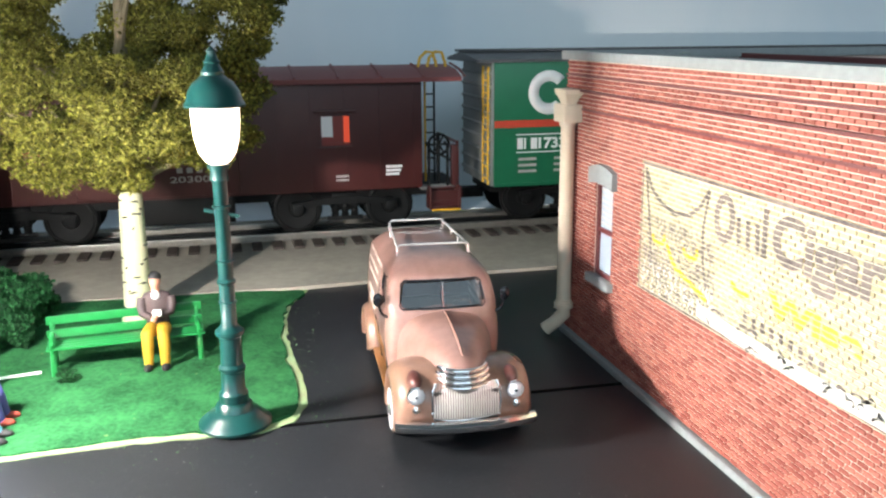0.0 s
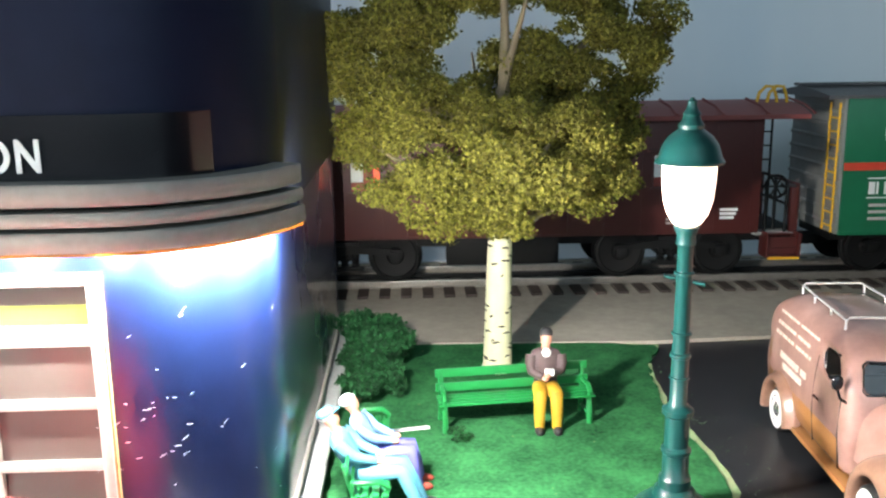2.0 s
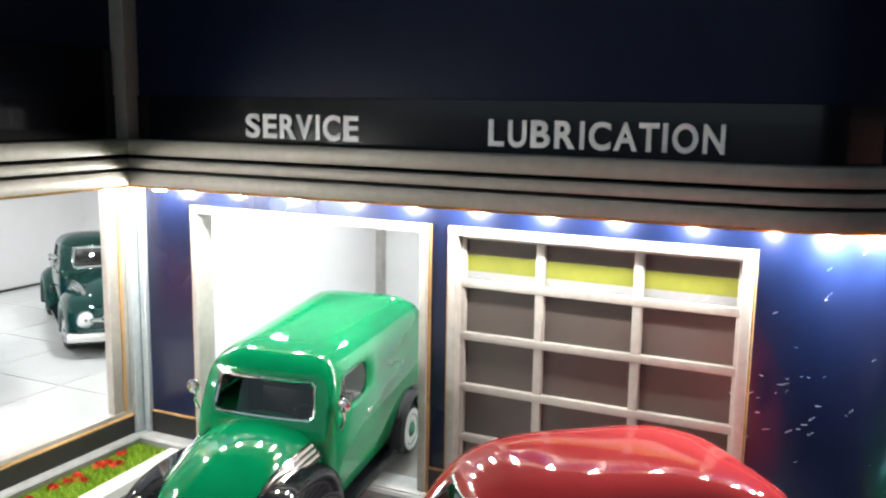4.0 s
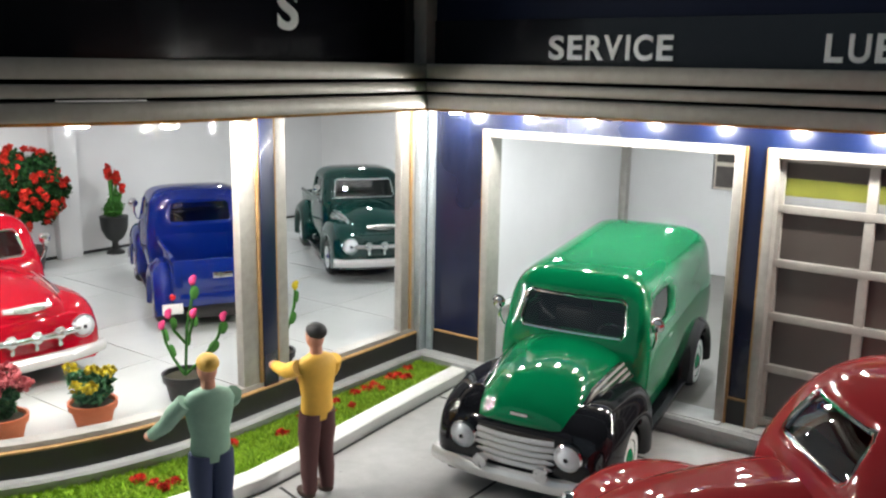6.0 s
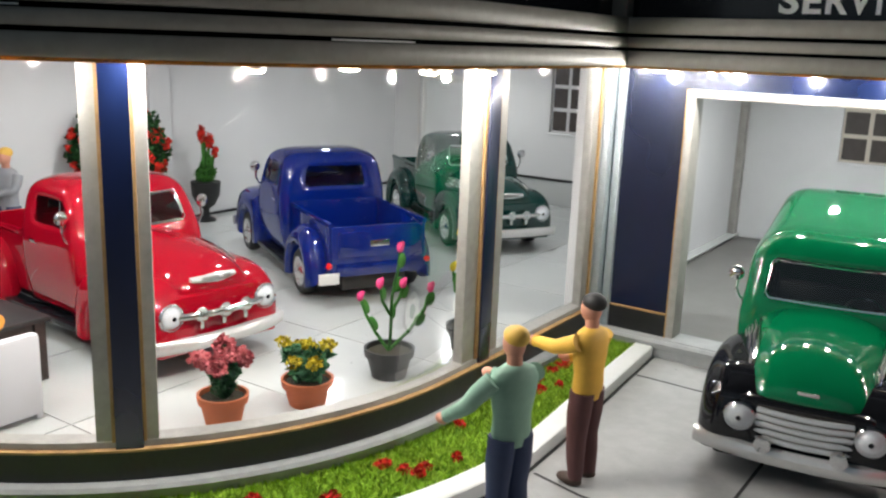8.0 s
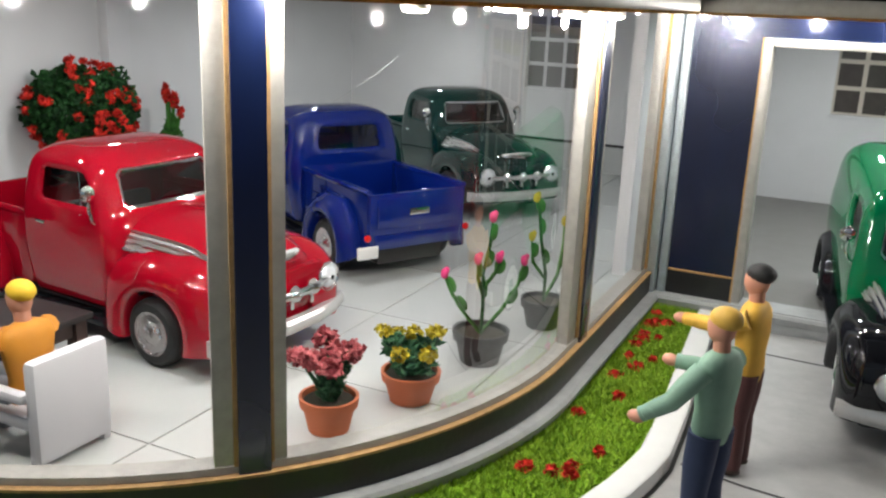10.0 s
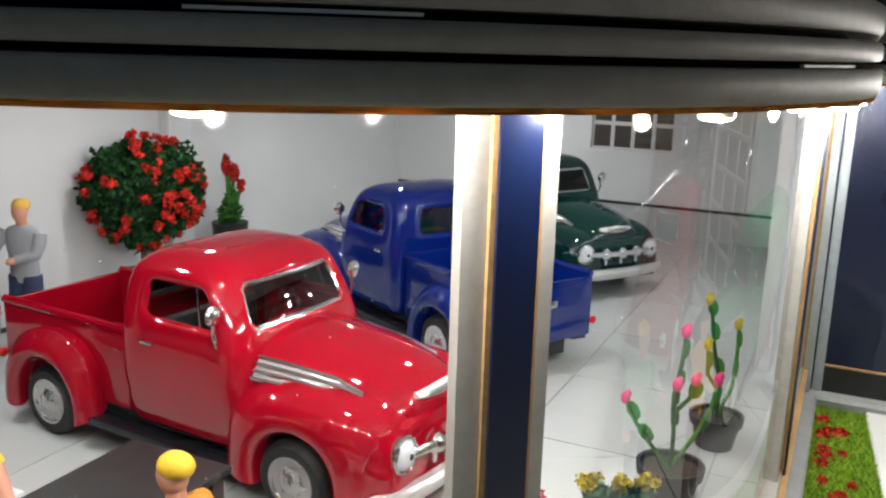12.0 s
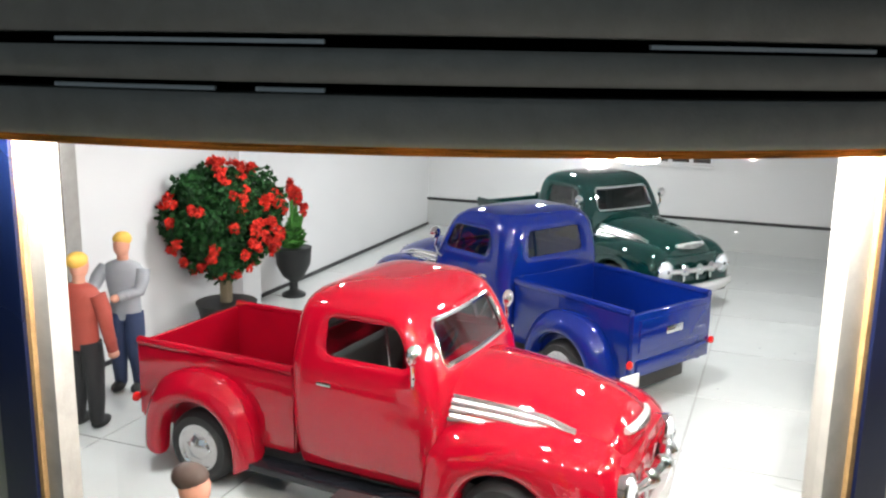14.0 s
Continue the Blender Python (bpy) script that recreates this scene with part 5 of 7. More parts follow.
F = {k: cloth(k, c) for k, c in {"yellow": (0.75, 0.43, 0.06), "maroon": (0.09, 0.03, 0.03), "black": (0.015, 0.015, 0.016), "sage": (0.24, 0.4, 0.3), "navy": (0.02, 0.035, 0.09), "blond": (0.75, 0.45, 0.08), "brown": (0.07, 0.047, 0.047), "gold": (0.42, 0.24, 0.015), "white": (0.8, 0.8, 0.8), "teal": (0.09, 0.31, 0.42), "sky": (0.16, 0.29, 0.52), "violet": (0.1, 0.1, 0.35), "orange": (0.62, 0.25, 0.02), "grey": (0.3, 0.31, 0.33), "rust": (0.35, 0.06, 0.04), "dark": (0.06, 0.035, 0.025), "lemon": (0.8, 0.5, 0.03)}.items()}


def figurine(x, y, z, rz, label, top, legs, hair, joints, shoes="black", cap=None, group="", name="figurine", size=1.0, lean=0, reach_foot=0.0, collar=False, bare=False):
    """joints: hip height, seat (True or False), and hand places for left and right, in local units; faces +x."""
    mats = [SKIN, F[top], F[legs], F[hair], F[shoes], F[cap or hair], F["white"]]
    hip, seated, hand_l, hand_r = joints
    bm = bmesh.new()
    for s in (1, -1):
        if seated:
            knee, foot = (1.25 + reach_foot * 0.25, 0.34 * s, hip + 0.12), (1.35 + reach_foot, 0.36 * s, hip - 1.3)
        else:
            knee, foot = (0.06, 0.27 * s, hip * 0.52), (-0.03, 0.32 * s, 0.2)
        add_tube(bm, [(0, 0.24 * s, hip), ((knee[0]) * 0.5, 0.28 * s, (hip + knee[2]) / 2), knee, ((knee[0] + foot[0]) / 2, foot[1], (knee[2] + foot[2]) / 2 + 0.02), (foot[0], foot[1], foot[2])], [0.34, 0.33, 0.28, 0.25, 0.2], 12, 2)
        add_ball(bm, (foot[0] + 0.18, foot[1] * 1.05, foot[2] - 0.06), 0.4, 0.2, 0.17, slot=4)
    before = set(bm.verts)
    tip = Matrix.Translation((0, 0, hip)) @ Matrix.Rotation(radians(-lean), 4, "Y") @ Matrix.Translation((0, 0, -hip))
    rings = []
    for dz, rx, ry in ((-0.22, 0.3, 0.46), (0.1, 0.36, 0.52), (0.5, 0.34, 0.5), (1.0, 0.38, 0.6), (1.4, 0.36, 0.68), (1.62, 0.28, 0.56), (1.74, 0.18, 0.26)):
        rings.append([(rx * math.cos(a) + (-0.08 if seated else 0), ry * math.sin(a), hip + dz) for a in (2 * math.pi * k / 18 for k in range(18))])
    add_loft(bm, rings, slot=1)
    body_verts = set(bm.verts) - before
    for s, hand in ((1, hand_l), (-1, hand_r)):
        sh = tip @ Vector((-0.02, 0.62 * s, hip + 1.45))
        hd = Vector(hand)
        mid = (sh + hd) / 2
        reach = (hd - sh).length
        bend = max(0.0, 1.9 - reach) * 0.5
        elbow = mid + Vector((-0.25 * bend, 0.55 * s * bend, -0.75 * bend))
        upper = (sh + elbow) / 2 + Vector((0, 0.05 * s, 0))
        if bare:
            add_tube(bm, [sh, upper], [0.24, 0.25], 10, 1)
            add_tube(bm, [upper, elbow, (elbow + hd) / 2, hd], [0.19, 0.17, 0.15, 0.13], 10, 0)
        else:
            add_tube(bm, [sh, upper, elbow, (elbow + hd) / 2, hd], [0.24, 0.23, 0.2, 0.18, 0.15], 10, 1)
            add_tube(bm, [hd - (hd - elbow).normalized() * 0.05, hd + (hd - elbow).normalized() * 0.03], [0.17, 0.16], 10, 1)
        for q in (0.3, 0.62):
            c, d = sh.lerp(elbow, q) if q < 0.5 else elbow.lerp(hd, q), 0.225 if q < 0.5 else 0.19
            if not bare:
                add_ball(bm, c, d, d, d * 0.8, 10, 6, slot=1)
        add_ball(bm, hd + (hd - elbow).normalized() * 0.14, 0.2, 0.15, 0.13, slot=0)
    before = set(bm.verts)
    top_z = hip + 1.72
    if collar:
        add_ball(bm, (0.2, 0, hip + 1.6), 0.17, 0.2, 0.2, slot=6)
        add_box(bm, 0.62, 0.82, -0.1, 0.28, hip + 0.78, hip + 1.05, 0.03, slot=6)
    add_tube(bm, [(0, 0, top_z - 0.05), (0.02, 0, top_z + 0.25)], 0.18, 10, 0)
    add_ball(bm, (0.06, 0, top_z + 0.5), 0.3, 0.25, 0.38, 14, 10, slot=0)
    add_ball(bm, (-0.02, 0, top_z + 0.69), 0.35, 0.285, 0.25, 14, 10, slot=3)
    if cap:
        add_ball(bm, (0.0, 0, top_z + 0.76), 0.37, 0.33, 0.2, slot=5)
        add_ball(bm, (0.3, 0, top_z + 0.68), 0.27, 0.25, 0.06, slot=5)
    bmesh.ops.transform(bm, matrix=tip, verts=list(body_verts | (set(bm.verts) - before)))
    bmesh.ops.scale(bm, vec=(size, size, size), verts=bm.verts)
    ob = part(name, bm, mats, None, label, at=(x, y, z, 0, 0, rz), sharp=70)
    return tagged(ob, label, "figurine", group)


STAND = 2.65
figurine(-35.9, 16.7, APRON, 172, "painted figurine in yellow jacket and maroon trousers, arms raised", "yellow", "maroon", "black", (STAND, False, (1.5, 0.35, 3.7), (0.75, -0.2, 3.35)), "dark")
figurine(-36.1, 13.0, APRON, 158, "painted figurine in sage jumper and navy trousers seen from behind", "sage", "navy", "blond", (STAND, False, (0.85, 1.25, 3.05), (1.15, -0.3, 3.7)))
figurine(-65.3, 18.0, FLOOR, -75, "painted figurine in grey jacket standing by the wall", "grey", "navy", "blond", (STAND, False, (0.6, 0.1, 3.3), (1.1, -0.6, 3.6)))
figurine(-64.4, 15.1, FLOOR, 95, "painted figurine in rust jacket and black trousers", "rust", "black", "blond", (STAND, False, (0.9, 0.4, 3.5), (0.2, -0.85, 2.4)))
figurine(-49.95, 8.0, FLOOR, 180, "seated blond figurine in orange jumper writing at the desk", "orange", "grey", "lemon", (1.25, True, (1.35, 0.25, 2.25), (1.3, -0.5, 2.25)))
figurine(-54.9, 7.5, FLOOR, 0, "seated figurine in yellow top with bare arms behind the desk", "lemon", "dark", "dark", (1.3, True, (0.95, 0.42, 1.75), (0.95, -0.42, 1.75)), bare=True)
figurine(-3.45, 42.3, 0.14, -93, "seated figurine in brown jacket and mustard trousers on the bench", "brown", "gold", "black", (1.45, True, (0.62, 0.12, 2.25), (0.6, -0.18, 2.1)), size=1.03, collar=True)
figurine(-11.2, 34.85, 0.14, -6, "seated figurine in teal shirt and cap on the bench", "teal", "teal", "white", (1.45, True, (0.5, 0.4, 1.95), (0.55, -0.3, 1.95)), cap="teal", lean=30, reach_foot=0.8)
figurine(-10.7, 36.55, 0.14, -4, "seated white-haired figurine in violet skirt on the bench", "sky", "violet", "white", (1.45, True, (0.6, 0.3, 2.0), (0.6, -0.3, 2.0)), "rust", size=0.95, lean=28, reach_foot=0.3)

# ---------------------------------------------------------------- benches
BENCH_GREEN = material("bench_green", (0.011, 0.175, 0.042), 0.35, vary=0.15, grain=0.8, coat=0.4)


def bench(x, y, z, rz, label):
    """Faces -y before the turn."""
    b = thing("park_bench", x, y, z, label, "bench", rz, group="park benches")
    for s in (-1, 1):
        px = 3.2 * s
        leg = part("bench_end", tube([(px, -0.75, 0), (px, -0.7, 0.5), (px, -0.55, 1.0), (px, 0.0, 1.1), (px, 0.45, 1.15), (px, 0.6, 1.7), (px, 0.75, 2.35)], 0.13, 8), BENCH_GREEN, b)
        part("rear_leg", tube([(px, 0.45, 1.15), (px, 0.55, 0.6), (px, 0.75, 0.0)], 0.13, 8), BENCH_GREEN, leg)
        part("armrest", tube([(px, -0.55, 1.0), (px, -0.72, 1.45), (px, -0.45, 1.68), (px, 0.1, 1.65), (px, 0.58, 1.65)], 0.11, 8), BENCH_GREEN, leg)
        part("stretcher", tube([(px, -0.65, 0.4), (px, 0.6, 0.4)], 0.08, 8), BENCH_GREEN, leg)
    for k, py in enumerate((-0.62, -0.28, 0.06, 0.38)):
        part("seat_slat", box(-3.45, 3.45, py - 0.13, py + 0.13, 1.18, 1.3, 0.04), BENCH_GREEN, b)
    for pz, py in ((1.62, 0.5), (2.22, 0.66)):
        part("back_slat", box(-3.45, 3.45, py - 0.06, py + 0.06, pz - 0.2, pz + 0.2, 0.04), BENCH_GREEN, b)
    return b


bench(-4.85, 42.05, 0.14, 6, "green painted park bench beneath the birch tree")
bench(-11.0, 36.6, 0.14, 91, "green painted park bench beside the navy wall")

# ---------------------------------------------------------------- street lamp
LAMP_GREEN = material("lamp_post_green", (0.005, 0.046, 0.042), 0.32, vary=0.2, grain=1.0, coat=0.4)
GLOBE = glow("lamp_globe", (1.0, 0.8, 0.62), 2.6)
post = thing("street_lamp", -0.16, 33.9, 0.14, "dark green street lamp with a glowing frosted globe", "street lamp")
part("base", lathe([(1.4, 0), (1.42, 0.12), (1.3, 0.25), (1.05, 0.42), (1.0, 0.5), (0.75, 0.62), (0.7, 0.85), (0.6, 0.95)], 32), LAMP_GREEN, post)
part("shaft", lathe([(0.55, 0.9), (0.56, 1.3), (0.46, 1.42), (0.45, 2.2), (0.52, 2.28), (0.52, 2.4), (0.42, 2.5), (0.42, 3.6), (0.54, 3.7), (0.54, 3.86), (0.4, 3.98), (0.3, 4.1), (0.29, 5.7), (0.36, 5.76), (0.36, 5.86), (0.28, 5.92), (0.26, 9.6), (0.34, 9.7), (0.3, 10.0), (0.42, 10.25), (0.42, 10.3)], 24), LAMP_GREEN, post)
for pz in (5.0, 6.6, 8.7):
    part("collar", lathe([(0.27, pz - 0.06), (0.35, pz - 0.03), (0.35, pz + 0.03), (0.27, pz + 0.06)], 20), LAMP_GREEN, post)
part("ladder_bar", tube([(-0.62, 0.25, 8.55), (0.62, -0.25, 8.35)], 0.07, 8), LAMP_GREEN, post)
part("globe", lathe([(0.28, 10.3), (0.46, 10.4), (0.67, 10.72), (0.8, 11.2), (0.86, 11.8), (0.88, 12.4)], 28), GLOBE, post, "glowing warm white frosted globe")
part("lamp_cap", lathe([(1.1, 12.38), (1.12, 12.46), (1.02, 12.6), (0.92, 12.95), (0.72, 13.25), (0.5, 13.42), (0.4, 13.5), (0.42, 13.62), (0.32, 13.75), (0.26, 13.9), (0.3, 13.98), (0.2, 14.1), (0.14, 14.3), (0.16, 14.36), (0.04, 14.5)], 28), LAMP_GREEN, post, "ribbed green lamp cap with finial")
lamp("street_lamp_light", "POINT", (-0.16, 33.9, 11.3), 0.004, (1.0, 0.8, 0.6), 0.3).data.energy = 0.004

# ---------------------------------------------------------------- plants
BARK = material("birch_bark", (0.62, 0.6, 0.4), 0.8, vary=0.15, grain=1.2, bump=0.5, tint=(0.55, 0.56, 0.34))
BARK_MARK = material("bark_mark", (0.03, 0.028, 0.022), 0.9)
TWIG = material("twig", (0.16, 0.13, 0.08), 0.9, vary=0.2)


def leaf_stuff(name, colour, tint):
    m = material(name, colour, 0.75, vary=0.3, grain=1.5, tint=tint, spec=0.2)
    nt = m.node_tree
    b = nt.nodes["Principled BSDF"]
    b.inputs["Subsurface Weight"].default_value = 0.0
    geo = nt.nodes.new("ShaderNodeNewGeometry")
    ramp = nt.nodes.new("ShaderNodeValToRGB")
    ramp.color_ramp.elements[0].color = (*[c * 0.45 for c in colour], 1)
    ramp.color_ramp.elements[1].color = (*tint, 1)
    nt.links.new(geo.outputs["Random Per Island"], ramp.inputs[0])
    nt.links.new(ramp.outputs[0], b.inputs["Base Color"])
    return m


OLIVE = leaf_stuff("olive_leaf", (0.085, 0.085, 0.013), (0.23, 0.215, 0.036))
BUSH_LEAF = leaf_stuff("bush_leaf", (0.006, 0.042, 0.012), (0.018, 0.1, 0.03))
BOX_LEAF = leaf_stuff("topiary_leaf", (0.006, 0.036, 0.01), (0.02, 0.085, 0.02))
SUCCULENT = leaf_stuff("succulent_leaf", (0.03, 0.12, 0.07), (0.08, 0.22, 0.1))
CACTUS = leaf_stuff("cactus_pad", (0.025, 0.12, 0.02), (0.07, 0.24, 0.04))
RED_BLOOM = leaf_stuff("red_bloom", (0.55, 0.012, 0.01), (0.85, 0.05, 0.03))
PINK_BLOOM = leaf_stuff("pink_bloom", (0.45, 0.05, 0.075), (0.68, 0.2, 0.21))
HOT_PINK = leaf_stuff("hot_pink_bloom", (0.85, 0.03, 0.2), (0.95, 0.1, 0.3))
YELLOW_BLOOM = leaf_stuff("yellow_bloom", (0.45, 0.33, 0.012), (0.68, 0.56, 0.04))


def leaves(clumps, count, size, seed, flat=0.6, shell_bias=0.55):
    """Many small bent leaves scattered in ellipsoid clumps (x, y, z, rx, ry, rz)."""
    rng = np.random.default_rng(seed)
    vols = np.array([c[3] * c[4] * c[5] for c in clumps]) ** (2 / 3)
    pick = rng.choice(len(clumps), count, p=vols / vols.sum())
    c = np.array(clumps)[pick]
    d = rng.normal(size=(count, 3))
    d /= np.linalg.norm(d, axis=1)[:, None]
    rad = (shell_bias + (1 - shell_bias) * rng.random(count) ** 0.6) * (1 + 0.1 * rng.normal(size=count))
    p = c[:, :3] + d * c[:, 3:] * rad[:, None]
    a = rng.normal(size=(count, 3))
    a /= np.linalg.norm(a, axis=1)[:, None]
    b = np.cross(a, rng.normal(size=(count, 3)))
    b /= np.linalg.norm(b, axis=1)[:, None]
    s = size * (0.6 + 0.8 * rng.random(count))[:, None]
    n = np.cross(a, b) * s * 0.3
    verts = np.stack([p - a * s, p + b * s * flat + n, p + a * s, p - b * s * flat + n], 1).reshape(-1, 3) * U
    i = np.arange(count)[:, None] * 4
    faces = np.concatenate([i + [[0, 1, 2]], i + [[0, 2, 3]]], 0)
    return verts, faces


def leaf_part(name, data, mat, parent, label="", kind=""):
    me = bpy.data.meshes.new(name)
    me.from_pydata(data[0].tolist(), [], data[1].tolist())
    me.materials.append(mat)
    ob = new(name, me)
    ob.parent = parent
    return tagged(ob, label, kind=kind)


tree = thing("birch_tree", -4.95, 48.8, 0.12, "model birch tree with pale marked trunk and olive crown", "tree")
part("trunk", tube([(0, 0, -0.1), (0.02, 0, 0.3), (0.05, 0, 3), (0.1, 0, 6), (0.2, 0.1, 8.6)], [0.95, 0.75, 0.68, 0.62, 0.52], 16), BARK, tree, "cream birch trunk with black marks")
part("upper_trunk", tube([(0.2, 0.1, 8.5), (0.25, 0.1, 11), (0.3, 0.1, 14), (0.35, 0, 17), (0.2, 0, 21)], [0.5, 0.38, 0.3, 0.22, 0.1], 12), TWIG, tree)
rng = random.Random(5)
for k in range(34):
    a, h = rng.uniform(math.pi * 0.95, math.pi * 2.05), rng.uniform(0.4, 8.6)
    r = 0.72 - 0.02 * h
    w = rng.uniform(0.12, 0.4)
    pts = [(0.1 * h / 6 + (r + 0.012) * math.cos(a + f * w), (r + 0.012) * math.sin(a + f * w), h + 0.06 * rng.uniform(-1, 1)) for f in (-1, -0.4, 0.3, 1)]
    part("bark_mark", tube(pts, [0.02, 0.05, 0.06, 0.015], 5), BARK_MARK, tree)
for k, (ex, ey, ez, sz) in enumerate(((-6.5, 0.5, 11.8, 8.5), (6.2, -0.6, 10.4, 8.0), (4.8, 1.5, 14.6, 10.5), (-5.2, -1.0, 15.0, 10.5), (-8.0, 1.0, 15.8, 12), (2.5, -3.8, 12.8, 8.5), (-2.6, -4.0, 11.5, 8.2), (6.0, 1.0, 18.0, 13), (-1.0, 3.5, 16.0, 10), (1.5, -1.0, 19.5, 14), (3.8, -2.6, 9.4, 7.4))):
    part("limb", tube([(0.15, 0, sz), (ex * 0.35, ey * 0.35, sz + (ez - sz) * 0.3), (ex * 0.7, ey * 0.7, sz + (ez - sz) * 0.65), (ex, ey, ez)], [0.28, 0.2, 0.13, 0.05], 7), TWIG, tree)
crown = []
rng = random.Random(11)


def lobe(x, y, z, rx, ry, rz, n, r0=1.15):
    for _ in range(int(n * 0.66)):
        d = Vector((rng.gauss(0, 1), rng.gauss(0, 1), rng.gauss(0, 1))).normalized() * rng.uniform(0.45, 1.0)
        q = r0 * rng.uniform(0.45, 1.2)
        crown.append((x + d.x * rx, y + d.y * ry, z + d.z * rz, q, q, q * 0.75))


lobe(1.2, -3.2, 11.4, 5.2, 2.2, 2.5, 96)
lobe(-2.4, -2.6, 10.0, 3.6, 2.0, 1.7, 39)
lobe(-0.2, -2.2, 8.2, 1.5, 1.2, 0.8, 12)
lobe(4.2, -1.2, 9.8, 2.2, 1.8, 1.6, 24)
lobe(5.2, 0.8, 15.8, 4.2, 2.6, 3.6, 66)
lobe(-6.4, 1.0, 15.8, 3.4, 2.4, 3.4, 69)
lobe(-6.4, 1.4, 12.4, 1.8, 1.6, 1.5, 14)
lobe(-1.0, 2.0, 20.0, 5.5, 3.4, 3.0, 75)
lobe(-4.0, 0.5, 18.0, 3.0, 2.4, 2.0, 33)
lobe(1.5, 1.6, 15.2, 3.2, 2.0, 2.4, 34)
lobe(-2.6, 1.8, 13.4, 2.6, 1.8, 1.8, 24)
lobe(-4.4, -0.5, 13.2, 2.4, 1.8, 1.6, 20)
lobe(5.6, 0.4, 12.4, 2.0, 1.8, 1.6, 16)
leaf_part("crown", leaves(crown, 190000, 0.1, 3, 0.75, 0.3), OLIVE, tree, "clumpy olive foam foliage with gaps")

for k, (bx, by, bz, br) in enumerate(((-11.9, 44.6, 0.9, 1.0), (-10.9, 46.2, 1.0, 1.15), (-11.6, 47.6, 1.4, 1.3), (-10.4, 48.9, 1.6, 1.4), (-11.7, 50.2, 1.9, 1.5), (-10.6, 51.4, 1.5, 1.3))):
    bush = thing("bush", bx, by, 0.12, "dark green clump foliage bush beside the wall", "bush", group="bushes")
    rng = random.Random(40 + k)
    cl = [(rng.uniform(-0.7, 0.7) * br, rng.uniform(-0.7, 0.7) * br, rng.uniform(0.15, 1.3) * bz, 0.5 * br, 0.5 * br, 0.45 * br) for _ in range(12)]
    part("twigs", tube([(0, 0, -0.02), (0.1, 0, 0.4), (0, 0.1, bz)], 0.12, 6), TWIG, bush)
    leaf_part("foliage", leaves(cl, 2600, 0.13, 70 + k, 0.75, 0.4), BUSH_LEAF, bush)
for k, (bx, by) in enumerate(((-7.6, 41.0), (-7.3, 40.2))):
    tuft = thing("grass_tuft", bx, by, 0.13, "small dark clump of foliage on the lawn", "plant", group="lawn tufts")
    leaf_part("foliage", leaves([(0, 0, 0.12, 0.4, 0.3, 0.14), (0.3, 0.2, 0.1, 0.25, 0.2, 0.1)], 260, 0.09, 90 + k), BUSH_LEAF, tuft)

TERRACOTTA = material("terracotta", (0.55, 0.15, 0.06), 0.7, vary=0.12, grain=1.2, bump=0.2)
BLACK_POT = material("black_pot", (0.009, 0.01, 0.01), 0.5, vary=0.2)
SOIL = material("potting_soil", (0.04, 0.035, 0.02), 0.95, vary=0.4, grain=4, bump=0.8)


def pot(x, y, mat, r, h, label):
    p = thing("potted_plant", x, y, FLOOR, label, "potted plant", group="show window plants")
    part("pot", lathe([(r * 0.68, 0), (r * 0.72, 0.02), (r * 0.92, h * 0.72), (r * 1.02, h * 0.73), (r * 1.06, h), (r * 0.94, h), (r * 0.9, h * 0.85)], 28), mat, p)
    part("soil", lathe([(0.02, h * 0.88), (r * 0.5, h * 0.9), (r * 0.92, h * 0.86)], 20), SOIL, p)
    return p


def stems(p, ends, h, mat, r=0.05):
    for k, (ex, ey, ez) in enumerate(ends):
        part("stem", tube([(ex * 0.1, ey * 0.1, h), (ex * 0.5, ey * 0.45, h + (ez - h) * 0.45), (ex, ey, ez)], [r * 1.3, r, r * 0.8], 6), mat, p)


p = pot(-44.7, 12.0, TERRACOTTA, 0.68, 0.88, "pink flowering plant in a terracotta pot")
ends = [(math.cos(a) * q, math.sin(a) * q, 1.9 + 0.35 * math.sin(3 * a)) for a, q in ((0.2, 0.5), (1.2, 0.6), (2.3, 0.55), (3.3, 0.8), (4.2, 0.5), (5.3, 0.6), (0, 0.05))]
stems(p, ends, 0.8, SUCCULENT, 0.05)
leaf_part("foliage", leaves([(0, 0, 1.15, 0.32, 0.32, 0.4), (0.1, 0, 1.6, 0.4, 0.4, 0.3)], 420, 0.13, 21, 0.5), SUCCULENT, p)
leaf_part("blooms", leaves([(a, b, c, 0.3, 0.3, 0.2) for a, b, c in ends], 700, 0.1, 22, 0.8), PINK_BLOOM, p, "pale red pink blossoms")
p = pot(-43.8, 14.45, TERRACOTTA, 0.74, 0.82, "yellow flowering plant in a terracotta pot")
ends = [(math.cos(a) * q, math.sin(a) * q, 1.5 + 0.3 * math.sin(2 * a + 1)) for a, q in ((0.5, 0.6), (1.5, 0.5), (2.6, 0.75), (3.6, 0.7), (4.6, 0.5), (5.7, 0.85), (0, 0.05))]
stems(p, ends, 0.75, SUCCULENT, 0.05)
leaf_part("foliage", leaves([(a * 0.6, b * 0.6, c * 0.85, 0.35, 0.35, 0.28) for a, b, c in ends], 520, 0.17, 23, 0.4), SUCCULENT, p)
leaf_part("blooms", leaves([(a, b, c + 0.1, 0.24, 0.24, 0.16) for a, b, c in ends], 420, 0.08, 24, 0.8), YELLOW_BLOOM, p, "small yellow blossoms")


